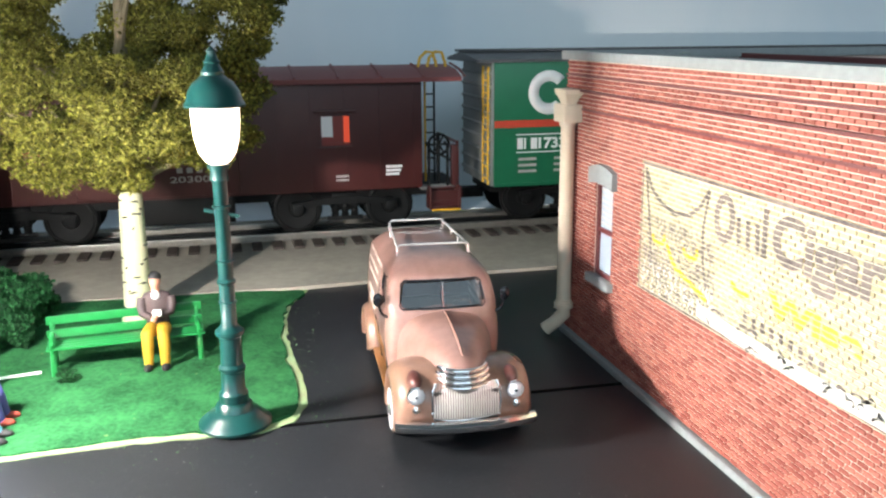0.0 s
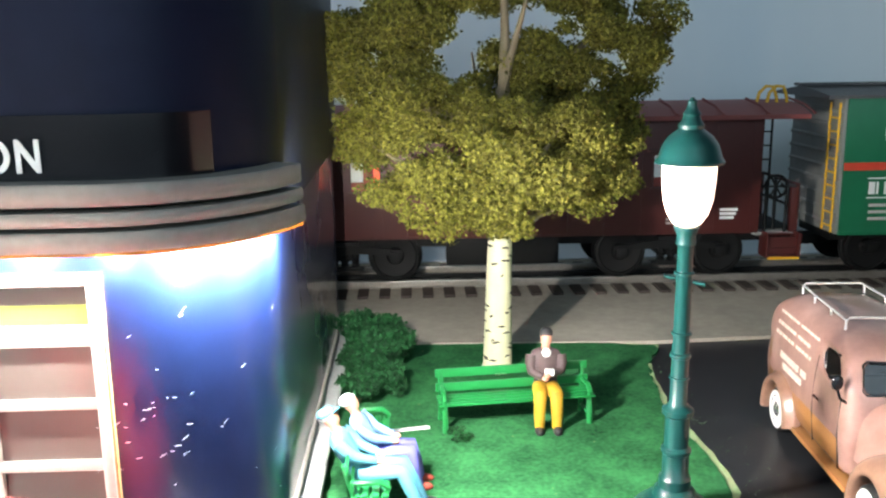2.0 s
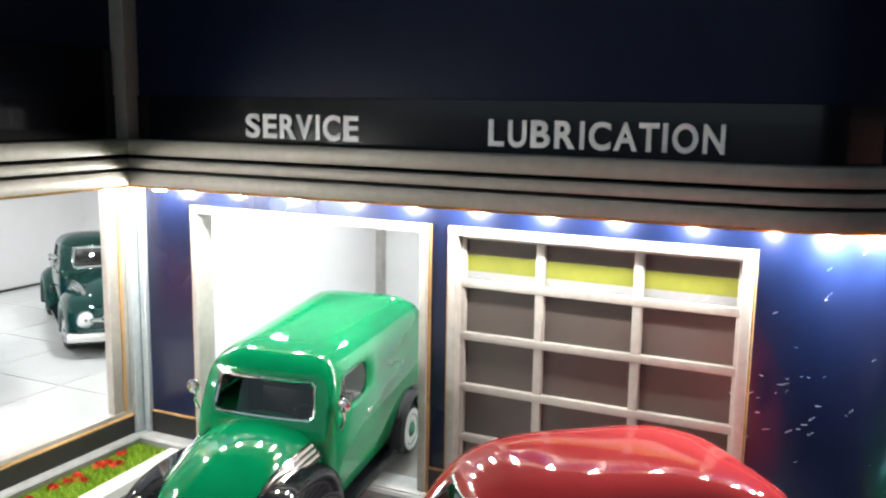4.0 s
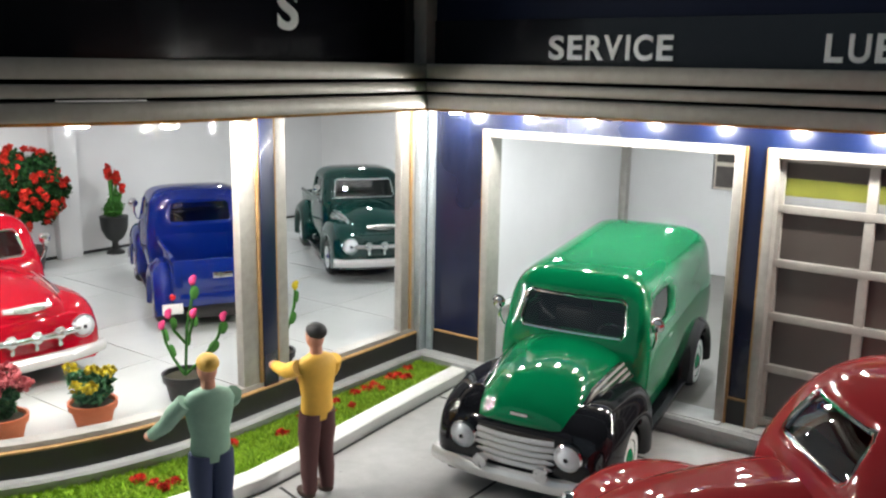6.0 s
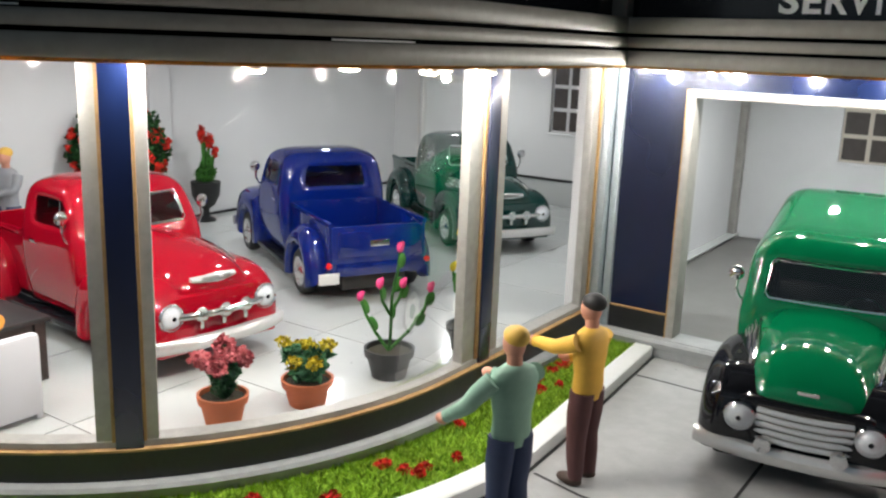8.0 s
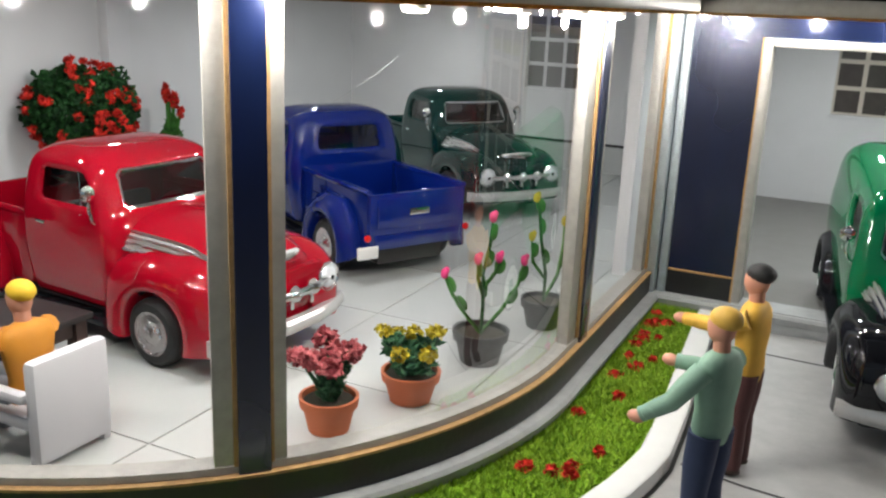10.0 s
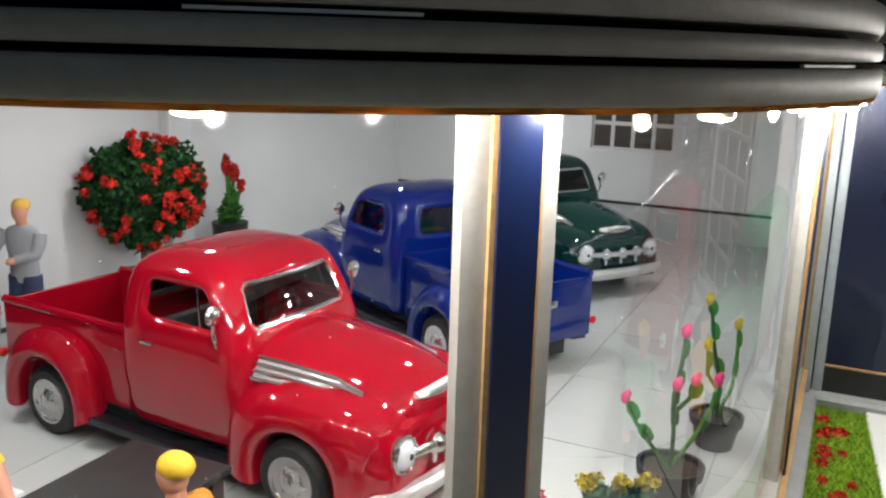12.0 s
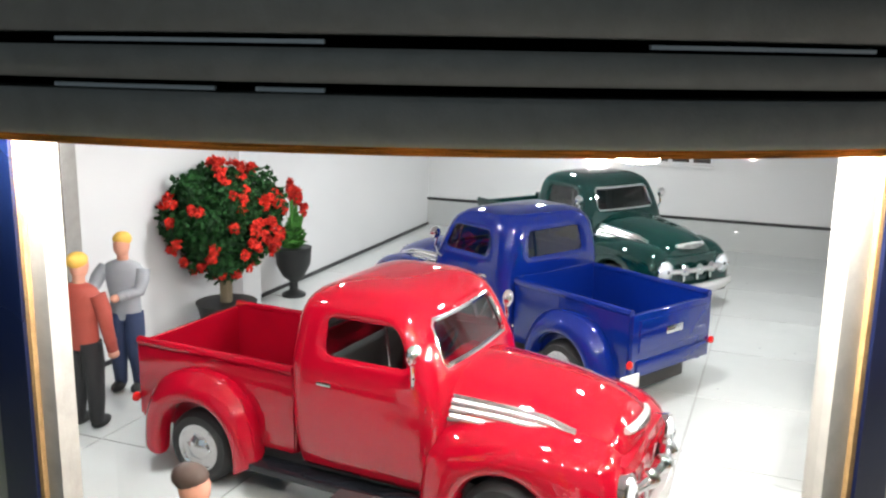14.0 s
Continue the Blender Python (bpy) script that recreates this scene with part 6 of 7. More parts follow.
def cactus(p, h, arms, bloom):
    for pts in arms:
        v = [Vector(q) for q in pts]
        part("cactus_stem", tube(v, [0.055] * (len(v) - 1) + [0.035], 7), CACTUS, p)
        for a, b in zip(v[1:], v[2:]):
            bm = bmesh.new()
            add_ball(bm, (0, 0, 0), 0.045, 0.17, 0.25, 10, 7)
            d = (b - a).normalized()
            bmesh.ops.transform(bm, matrix=Matrix.Translation((a + b) / 2 + Vector((0.05, 0.08, 0))) @ d.to_track_quat("Z", "Y").to_matrix().to_4x4(), verts=bm.verts)
            part("cactus_pad", bm, CACTUS, p)
        bm = bmesh.new()
        add_ball(bm, v[-1] + Vector((0, 0, 0.06)), 0.12, 0.12, 0.17, 8, 6)
        add_ball(bm, v[-1] + Vector((0.05, 0.04, 0.17)), 0.08, 0.08, 0.1, 8, 6)
        part("bloom", bm, bloom, p)


p = pot(-43.3, 17.75, BLACK_POT, 0.78, 0.98, "branching cactus with hot pink flowers in a black pot")
cactus(p, 0.9, [[(0, 0, 0.85), (0.0, 0.05, 1.7), (-0.1, 0.2, 2.6), (0.0, 0.35, 3.4), (0.02, 0.42, 4.15)], [(0, 0, 0.85), (-0.5, -0.1, 1.4), (-0.9, -0.1, 1.9), (-1.2, -0.05, 2.4)], [(0, 0, 0.9), (0.4, 0.5, 1.5), (0.7, 0.9, 2.2), (0.8, 1.05, 2.85)], [(-0.05, 0.1, 2.0), (0.0, -0.4, 2.6), (0.1, -0.7, 3.2)], [(0.02, 0.2, 2.3), (0.3, 0.1, 2.7), (0.4, 0.1, 3.1)]], HOT_PINK)
p = pot(-42.75, 21.5, BLACK_POT, 0.7, 0.95, "branching cactus with yellow flowers in a black pot")
cactus(p, 0.9, [[(0, 0, 0.85), (0.0, 0.0, 1.8), (-0.25, 0.1, 2.8), (-0.4, 0.2, 3.7), (-0.5, 0.1, 4.1)], [(0, 0, 0.9), (0.3, 0.3, 1.7), (0.3, 0.7, 2.6), (0.25, 0.8, 3.3)], [(0, 0, 1.6), (-0.3, -0.4, 2.2), (-0.35, -0.5, 3.0)]], YELLOW_BLOOM)

ball = thing("topiary_bush", -65.9, 24.4, FLOOR, "round clipped bush covered in red flowers in a dark tub", "plant")
part("tub", lathe([(0.9, 0), (1.1, 1.0), (1.2, 1.3), (1.05, 1.3)], 24), BLACK_POT, ball)
part("stem", tube([(0, 0, 0.6), (0, 0, 2.6)], 0.25, 8), TWIG, ball)
rng = random.Random(8)
cl = []
for _ in range(150):
    d = Vector((rng.gauss(0, 1), rng.gauss(0, 1), rng.gauss(0, 1))).normalized()
    q = rng.uniform(0.55, 1.0)
    cl.append((d.x * 2.0 * q, d.y * 2.2 * q, 4.65 + d.z * 2.1 * q, 0.55, 0.55, 0.55))
leaf_part("foliage", leaves(cl, 22000, 0.14, 31, 0.7, 0.3), BOX_LEAF, ball)
cl = []
for _ in range(95):
    d = Vector((rng.gauss(0.5, 1), rng.gauss(0, 1), rng.gauss(0, 1))).normalized()
    cl.append((d.x * 2.2, d.y * 2.5, 4.65 + d.z * 2.25, 0.19, 0.19, 0.19))
leaf_part("blooms", leaves(cl, 3400, 0.09, 32, 0.8, 0.3), RED_BLOOM, ball, "clusters of red flowers")

urn = thing("urn_plant", -66.4, 30.4, FLOOR, "red spiked plant in a black footed urn", "potted plant")
part("urn", lathe([(0.55, 0), (0.55, 0.12), (0.2, 0.3), (0.18, 0.7), (0.5, 0.95), (0.78, 1.5), (0.85, 2.3), (0.72, 2.3)], 24), BLACK_POT, urn)
stems(urn, [(0.1, -0.3, 5.3), (0.1, 0.25, 4.8), (-0.05, 0.0, 5.0), (0.3, 0.5, 4.0)], 2.1, CACTUS, 0.1)
leaf_part("foliage", leaves([(0, 0, 2.7, 0.45, 0.55, 0.5), (0, 0.1, 3.3, 0.2, 0.3, 0.5)], 260, 0.28, 33, 0.3), CACTUS, urn)
leaf_part("blooms", leaves([(0.1, -0.3, 5.0, 0.18, 0.2, 0.5), (0.1, 0.25, 4.6, 0.18, 0.2, 0.45), (0.3, 0.5, 4.0, 0.15, 0.15, 0.3)], 420, 0.13, 34, 0.6), RED_BLOOM, urn)

# turf blades and red flowers in the bed
TURF_BLADE = leaf_stuff("turf_blade", (0.2, 0.42, 0.02), (0.42, 0.64, 0.06))
nrng = np.random.default_rng(9)
cnt = 36000
rr, aa = R + 0.62 + 2.3 * nrng.random(cnt), np.radians(-97 + 97 * nrng.random(cnt))
px, py = CX + rr * np.cos(aa), CY + rr * np.sin(aa)
st = nrng.random(cnt) < 0.42
py[st] = (CY + 9.9 * nrng.random(cnt))[st]
px[st] = (GX + 0.62 + (2.28 - 0.075 * (py - CY)) * nrng.random(cnt))[st]
base = np.stack([px, py, np.full(cnt, 0.78)], 1)
lean = nrng.normal(size=(cnt, 3)) * 0.12
lean[:, 2] = 0.1 + 0.16 * nrng.random(cnt)
sd = nrng.normal(size=(cnt, 3)) * 0.025
sd[:, 2] = 0
verts = np.stack([base - sd, base + sd, base + lean], 1).reshape(-1, 3) * U
turf = leaf_part("turf", (verts, (np.arange(cnt)[:, None] * 3 + [[0, 1, 2]])), TURF_BLADE, None, "bright green static grass blades in the bed", "stuff")
turf["category"] = "grass"
rng = random.Random(77)
spots = [(13.9, -2), (14.6, 4), (15.2, -9), (14.2, -16), (15.0, -24), (14.4, -31), (15.3, -37), (14.0, -42), (14.9, -49), (15.2, -58)]
flower_places = [(CX + r * math.cos(radians(d)), CY + r * math.sin(radians(d))) for r, d in spots] + [(GX + rng.uniform(0.9, 2.1), rng.uniform(19.5, 26.5)) for _ in range(14)] + [(CX + q * math.cos(radians(d)), CY + q * math.sin(radians(d))) for q, d in ((15.0, -13), (15.2, -14.5), (14.8, -15))]
for k, (fx, fy) in enumerate(flower_places):
    fl = thing("bed_flower", fx, fy, 0.8, "tiny red flower head in the turf bed", "flower", group="bed flowers")
    q = rng.uniform(0.12, 0.26)
    leaf_part("bloom", leaves([(0, 0, 0.12, q, q, 0.12)], 60, 0.09, 200 + k, 0.8, 0.3), RED_BLOOM, fl)

# ---------------------------------------------------------------- sales desk
WALNUT = material("dark_walnut", (0.035, 0.022, 0.018), 0.4, vary=0.3, grain=0.6, bump=0.1)
DESK_TOP = material("black_desk_top", (0.018, 0.018, 0.018), 0.45, vary=0.2)
CHAIR_WHITE = material("white_plastic", (0.72, 0.71, 0.74), 0.5, vary=0.05, grain=0.5)
PAPER = material("paper", (0.8, 0.8, 0.8), 0.7, vary=0.03)
desk = thing("desk", -52.5, 8.4, FLOOR, "dark walnut desk with a black top", "desk")
part("desk_top", box(-1.35, 1.35, -2.6, 2.6, 1.88, 2.04, 0.03), DESK_TOP, desk)
for sx in (-1, 1):
    for sy in (-1, 1):
        part("leg", box(1.05 * sx - 0.18, 1.05 * sx + 0.18, 2.3 * sy - 0.18, 2.3 * sy + 0.18, 0, 1.88, 0.03), WALNUT, desk)
part("apron_panel", box(-1.2, 1.2, -2.35, -2.2, 1.4, 1.88), WALNUT, desk)
part("apron_panel", box(-1.2, 1.2, 2.2, 2.35, 1.4, 1.88), WALNUT, desk)
part("apron_panel", box(0.98, 1.12, -2.2, 2.2, 1.45, 1.88), WALNUT, desk)
sheet = thing("paper_sheet", -51.85, 8.05, FLOOR + 2.05, "white printed sheet lying on the desk", "paper", 8)
part("page", box(-0.6, 0.6, -0.42, 0.42, 0, 0.02), PAPER, sheet)
for k in range(4):
    part("print_bar", box(-0.45 + 0.24 * k, -0.35 + 0.24 * k, -0.3, 0.3 - 0.08 * (k % 2), 0.02, 0.025), BLACK_POT, sheet)


def armchair(x, y, rz, label):
    """Opens to +x."""
    c = thing("armchair", x, y, FLOOR, label, "chair", rz, group="desk chairs")
    part("seat", box(-0.7, 0.85, -0.95, 0.95, 0.85, 1.2, 0.12), CHAIR_WHITE, c)
    part("backrest", box(-1.05, -0.68, -1.0, 1.0, 0.15, 2.5, 0.15), CHAIR_WHITE, c)
    for s in (-1, 1):
        part("armrest", box(-0.75, 0.8, 0.85 * s, 1.12 * s, 1.55, 1.78, 0.08), CHAIR_WHITE, c)
        part("arm_post", box(0.5, 0.78, 0.87 * s, 1.1 * s, 0.0, 1.6, 0.05), CHAIR_WHITE, c)
        part("rear_leg", box(-0.95, -0.72, 0.8 * s, 1.0 * s, 0, 0.4, 0.04), CHAIR_WHITE, c)
    return c


armchair(-49.75, 8.15, 180, "white plastic armchair seen from behind at the desk")
armchair(-55.2, 7.5, 0, "white plastic armchair behind the desk")

# ---------------------------------------------------------------- railway
RAIL = material("rail_steel", (0.3, 0.28, 0.25), 0.4, metal=0.7, vary=0.25, grain=1.5)
TIE = material("tie", (0.045, 0.032, 0.025), 0.8, vary=0.3, grain=1.5)
CABOOSE = material("caboose_brown", (0.06, 0.011, 0.0095), 0.48, vary=0.14, grain=0.5, bump=0.08)
CABOOSE_ROOF = material("caboose_roof", (0.2, 0.05, 0.045), 0.55, vary=0.12, grain=0.5)
BLACK_IRON = material("black_iron", (0.005, 0.005, 0.005), 0.6, vary=0.3, grain=2, bump=0.2, spec=0.2)
BOXCAR_GREEN = material("boxcar_green", (0.006, 0.11, 0.05), 0.42, vary=0.1, grain=0.5)
BOXCAR_GREY = material("boxcar_end_grey", (0.2, 0.2, 0.19), 0.55, vary=0.2, grain=0.8)
ROOF_GREY = material("boxcar_roof", (0.07, 0.07, 0.072), 0.5, vary=0.2)
YELLOW = material("safety_yellow", (0.75, 0.42, 0.02), 0.5, vary=0.08)
STRIPE_DULL = material("dull_window_red", (0.2, 0.025, 0.018), 0.5)
STRIPE = material("stripe_red", (0.5, 0.05, 0.025), 0.5)
WINDOW_GLOW = glow("lit_cabin_window", (0.9, 0.09, 0.03), 0.28)
track = thing("railway_track", 0, 0, 0, "three rail model track on dark ties", "track", kind="structure")
for ry in (64.65, 66.65, 68.65):
    part("rail", box(-110, 110, ry - 0.14, ry + 0.14, 0.42, 0.85 if ry != 66.65 else 0.8, 0.03), RAIL if ry != 66.65 else BLACK_IRON, track)
for rail_y in (64.65, 68.65):
    part("rail_foot", box(-110, 110, rail_y - 0.32, rail_y + 0.32, 0.36, 0.44), RAIL, track)
tie_mesh = None
for k in range(-40, 50):
    if tie_mesh is None:
        o = part("tie", box(-0.36, 0.36, -4.4, 4.4, 0, 0.3, 0.03), TIE, track)
        tie_mesh = o.data
    else:
        o = new("tie", tie_mesh)
        o.parent = track
    o.location = Vector((k * 1.45 + 0.5, 66.65, 0.1)) * U


def rail_truck(parent, x0, x1, z, y=66.65):
    m = (x0 + x1) / 2
    frame_bar = part("truck_frame", loft([[(x0 - 0.5, y - 2.9, z + 0.25), (x0 - 0.5, y - 3.15, z + 0.25), (x0 - 0.5, y - 3.15, z + 0.6), (x0 - 0.5, y - 2.9, z + 0.6)], [(m - 1.1, y - 2.9, z + 0.4), (m - 1.1, y - 3.15, z + 0.4), (m - 1.1, y - 3.15, z + 0.95), (m - 1.1, y - 2.9, z + 0.95)], [(m + 1.1, y - 2.9, z + 0.4), (m + 1.1, y - 3.15, z + 0.4), (m + 1.1, y - 3.15, z + 0.95), (m + 1.1, y - 2.9, z + 0.95)], [(x1 + 0.5, y - 2.9, z + 0.25), (x1 + 0.5, y - 3.15, z + 0.25), (x1 + 0.5, y - 3.15, z + 0.6), (x1 + 0.5, y - 2.9, z + 0.6)]]), BLACK_IRON, parent)
    part("bolster", box(m - 0.9, m + 0.9, y - 3.0, y + 3.0, z - 0.1, z + 1.2, 0.1), BLACK_IRON, frame_bar)
    part("spring_plank", box(m - 1.3, m + 1.3, y - 3.2, y - 2.9, z - 0.75, z - 0.45, 0.06), BLACK_IRON, frame_bar)
    for k in range(3):
        part("coil_spring", lathe([(0.24, z - 0.46), (0.3, z - 0.3), (0.22, z - 0.2), (0.3, z - 0.05), (0.22, z + 0.08), (0.3, z + 0.22), (0.24, z + 0.4)], 12, Matrix.Translation((m - 0.7 + 0.7 * k, y - 3.05, 0))), BLACK_IRON, frame_bar)
    for wx in (x0, x1):
        for s, turn in ((-1, 90), (1, -90)):
            ws = part("wheelset", lathe([(0.3, -0.42), (1.5, -0.42), (1.85, -0.4), (1.85, -0.2), (1.7, -0.1), (1.7, 0.3), (1.5, 0.34), (1.42, 0.22), (0.6, 0.14), (0.5, 0.34), (0.3, 0.36)], 32, Matrix.Translation((wx, y + 2.4 * s, z + 0.12)) @ Matrix.Rotation(radians(turn), 4, "X")), BLACK_IRON, parent)
        part("axle_box", box(wx - 0.4, wx + 0.4, y - 3.3, y - 2.85, z - 0.15, z + 0.55, 0.1), BLACK_IRON, parent)


cab = thing("caboose", 0, 0, 0, "dark red brown bay window caboose with lit windows", "railway car")
FY = 62.9
body = part("body", box(-24, 14.0, FY, 70.4, 4.05, 11.7, 0.12), CABOOSE, cab)
part("bay", box(-9.5, 1.0, FY - 0.75, FY + 0.2, 4.35, 11.2, 0.1), CABOOSE, cab, "projecting bay window")
rings = []
for rx in (-27.0, 16.8):
    rings.append([(rx, FY - 0.5, 11.65), (rx, FY - 0.52, 11.95), (rx, FY + 0.9, 12.4), (rx, 66.65, 12.72), (rx, 69.9, 12.4), (rx, 70.9, 11.95), (rx, 70.9, 11.65)])
roof = part("roof", loft(rings), CABOOSE_ROOF, cab)
for k in range(15):
    part("roof_rib", tube([(-25 + k * 3, FY - 0.5, 12.02), (-25 + k * 3, FY + 0.9, 12.45), (-25 + k * 3, 66.6, 12.78)], 0.09, 6), CABOOSE_ROOF, roof)
for x0, x1, z0, z1, y in ((6.65, 8.85, 7.25, 9.5, FY), (-13.2, -11.1, 7.25, 9.5, FY), (-6.9, -5.2, 7.4, 9.4, FY - 0.75)):
    w = part("window", box(x0, x1, y - 0.04, y + 0.02, z0, z1), CABOOSE, cab)
    part("lit_pane", box(x1 - 0.52, x1 - 0.12, y - 0.07, y - 0.03, z0 + 0.3, z1 - 0.12), WINDOW_GLOW, w, "orange lit window pane")
    part("window_shade", box(x0 + 0.12, x1 - 0.54, y - 0.055, y - 0.03, z0 + 0.3, z1 - 0.12), STRIPE_DULL, w, "dull red shade")
    # dull red colour stands in for dim light along the window's foot
    part("lower_rail", box(x0 + 0.12, x1 - 0.12, y - 0.08, y - 0.03, z0 + 0.1, z0 + 0.28), STRIPE_DULL, w)
    part("pane", box(x0 + 0.12, x0 + 0.9, y - 0.07, y - 0.03, z0 + 0.7, z1 - 0.12), PAPER, w)
    part("window_visor", box(x0 - 0.35, x1 + 0.35, y - 0.3, y, z1 + 0.12, z1 + 0.3, 0.04), CABOOSE, w)
    part("sill", box(x0 - 0.1, x1 + 0.1, y - 0.14, y, z0 - 0.12, z0 + 0.02, 0.03), CABOOSE, w)
for k in range(16):
    part("rivet_strip", box(-23.4 + k * 2.45, -23.36 + k * 2.45, FY - 0.03, FY, 4.2, 11.6), CABOOSE, body)
DIM_WRITING = material("dim_lettering", (0.4, 0.36, 0.34), 0.6)
lettering("20300", -3.55, -0.95, 5.3, 0.42, FY - 0.78, DIM_WRITING, cab, "car_number", "faded pale car number", bold=0.01)
for k in range(3):
    part("lettering_bar", box(-3.1 + 0.65 * k, -2.72 + 0.65 * k, FY - 0.79, FY - 0.74, 5.95, 6.3), DIM_WRITING, cab)
for k in range(3):
    part("lettering_bar", box(11.3, 12.5 - 0.12 * k, FY - 0.03, FY, 5.6 - k * 0.27, 5.78 - k * 0.27), LETTER, cab)
for k in range(2):
    part("lettering_bar", box(7.7, 8.6, FY - 0.03, FY, 5.05 - k * 0.27, 5.2 - k * 0.27), DIM_WRITING, cab)
part("underframe", box(-23, 17.0, 64.2, 69.1, 3.3, 4.1), BLACK_IRON, cab)
part("battery_box", box(-6.9, 0.6, FY + 0.2, FY + 2.2, 2.2, 4.1, 0.08), BLACK_IRON, cab)
part("platform", box(14.0, 16.9, FY + 0.6, 69.8, 3.75, 4.05, 0.05), BOXCAR_GREY, cab)
for k in range(4):
    part("step", box(14.6, 16.7, FY - 0.35 + 0.22 * k, FY + 0.5 + 0.2 * k, 2.45 + 0.45 * k, 2.58 + 0.45 * k, 0.03), CABOOSE, cab)
part("step_side", box(16.6, 16.8, FY - 0.4, FY + 1.0, 2.4, 4.1, 0.04), CABOOSE, cab)
part("step_side", box(14.45, 14.6, FY - 0.4, FY + 1.0, 2.4, 4.1, 0.04), CABOOSE, cab)
part("step_riser", box(14.6, 16.6, FY - 0.05, FY + 0.05, 2.5, 3.75), CABOOSE, cab)
part("step_edge", box(14.6, 16.7, FY - 0.42, FY - 0.3, 2.3, 2.46), YELLOW, cab, "yellow step edge")
for gx0 in (14.6, 16.0):
    part("grab_iron", tube([(gx0, FY + 0.6, 4.0), (gx0, FY + 0.6, 6.9), (gx0 + 0.05, FY + 1.6, 7.1)], 0.1, 6), BLACK_IRON, cab)
part("railing", tube([(16.75, FY + 0.6, 4.0), (16.75, FY + 0.6, 7.2), (16.75, 69.6, 7.2), (16.75, 69.6, 4.0)], 0.13, 6), CABOOSE, cab)
part("railing_post", box(16.3, 16.8, FY + 0.5, FY + 1.0, 4.0, 7.0, 0.05), CABOOSE, cab)
part("railing_bar", tube([(16.75, FY + 0.6, 5.6), (16.75, 69.6, 5.6)], 0.1, 6), BLACK_IRON, cab)
bm = bmesh.new()
add_tube(bm, [(15.5 + 0.75 * math.cos(a), FY + 1.2, 7.0 + 0.75 * math.sin(a)) for a in (2 * math.pi * k / 24 for k in range(25))], 0.1, 6)
for k in range(3):
    a = math.pi * k / 3
    add_tube(bm, [(15.5 - 0.7 * math.cos(a), FY + 1.2, 7.0 - 0.7 * math.sin(a)), (15.5 + 0.7 * math.cos(a), FY + 1.2, 7.0 + 0.7 * math.sin(a))], 0.07, 6)
part("brake_wheel", bm, BLACK_IRON, cab)
part("brake_staff", tube([(15.5, FY + 1.3, 4.0), (15.5, FY + 1.3, 7.6)], 0.12, 6), BLACK_IRON, cab)
for lx in (14.75, 15.45):
    part("ladder_rail", tube([(lx, FY + 2.4, 4.0), (lx, FY + 2.4, 12.2)], 0.08, 6), BLACK_IRON if lx > 15 else YELLOW, cab)
    part("roof_grab", tube([(lx - 0.5, FY + 2.4, 12.5), (lx - 0.35, FY + 2.4, 13.2), (lx + 0.1, FY + 2.4, 13.65), (lx + 0.6, FY + 2.4, 13.6), (lx + 0.85, FY + 2.4, 12.9), (lx + 0.9, FY + 2.4, 12.4)], 0.11, 6), YELLOW, cab, "yellow roof grab iron")
for k in range(8):
    part("ladder_rung", tube([(14.75, FY + 2.4, 4.9 + k * 0.95), (15.45, FY + 2.4, 4.9 + k * 0.95)], 0.06, 6), BLACK_IRON, cab)
rail_truck(cab, 4.95, 11.7, 2.6)
rail_truck(cab, -17.1, -10.35, 2.6)
part("coupler", box(16.6, 18.6, 66.1, 67.2, 2.5, 3.3, 0.15), BLACK_IRON, cab)

car = thing("boxcar", 0, 0, 0, "green freight boxcar with grey ends and red stripe", "railway car")
BY = 62.6
side_panel = part("body", box(19.3, 62, BY, 70.6, 3.9, 12.9, 0.08), BOXCAR_GREEN, car)
part("car_end", box(19.1, 19.32, BY + 0.1, 70.5, 3.9, 12.95, 0.04), BOXCAR_GREY, car, "ribbed grey end wall")
for k in range(9):
    part("end_rib", tube([(19.1, BY + 0.2, 4.5 + k * 0.95), (19.1, 70.4, 4.5 + k * 0.95)], 0.16, 6), BOXCAR_GREY, car)
rings = []
for rx in (17.9, 63):
    rings.append([(rx, BY - 0.25, 12.9), (rx, BY - 0.25, 13.1), (rx, 66.6, 13.65), (rx, 70.9, 13.1), (rx, 70.9, 12.9)])
part("roof", loft(rings), ROOF_GREY, car)
part("running_board", box(17.6, 63, 65.9, 67.3, 13.6, 13.78), ROOF_GREY, car)
part("stripe", box(19.32, 62, BY - 0.03, BY + 0.02, 8.2, 8.72), STRIPE, car, "red stripe along the side")
part("side_sill", box(19.32, 62, BY - 0.05, BY + 0.1, 3.85, 4.1), BOXCAR_GREEN, car)
for lx in (18.95,):
    for k in range(9):
        part("ladder_rung", tube([(lx, BY + 0.4, 4.4 + k * 0.9), (lx, BY + 1.7, 4.4 + k * 0.9)], 0.07, 6), YELLOW, car)
    for ly in (BY + 0.4, BY + 1.7):
        part("ladder_rail", tube([(lx, ly, 4.0), (lx, ly, 12.6)], 0.08, 6), YELLOW, car)
rings = [[(23.5 + q * math.cos(a), BY - 0.03, 10.7 + q * math.sin(a)) for q in (0.8, 1.6)] for a in (radians(d) for d in range(42, 320, 9))]
bm = bmesh.new()
add_loft(bm, rings, closed=False)
part("emblem", bm, LETTER, car, "large white emblem on the side", thick=0.03)
for cz, q0, q1 in ((11.45, 0.3, 0.75), (10.0, 0.42, 1.0)):
    bm = bmesh.new()
    add_loft(bm, [[(27.0 + q * math.cos(a), BY - 0.03, cz + q * math.sin(a)) for q in (q0, q1)] for a in (radians(d) for d in range(0, 361, 15))], closed=False)
    part("emblem", bm, LETTER, car, thick=0.03)
part("number_line", box(21.0, 25.5, BY - 0.03, BY, 7.62, 7.7), LETTER, car)
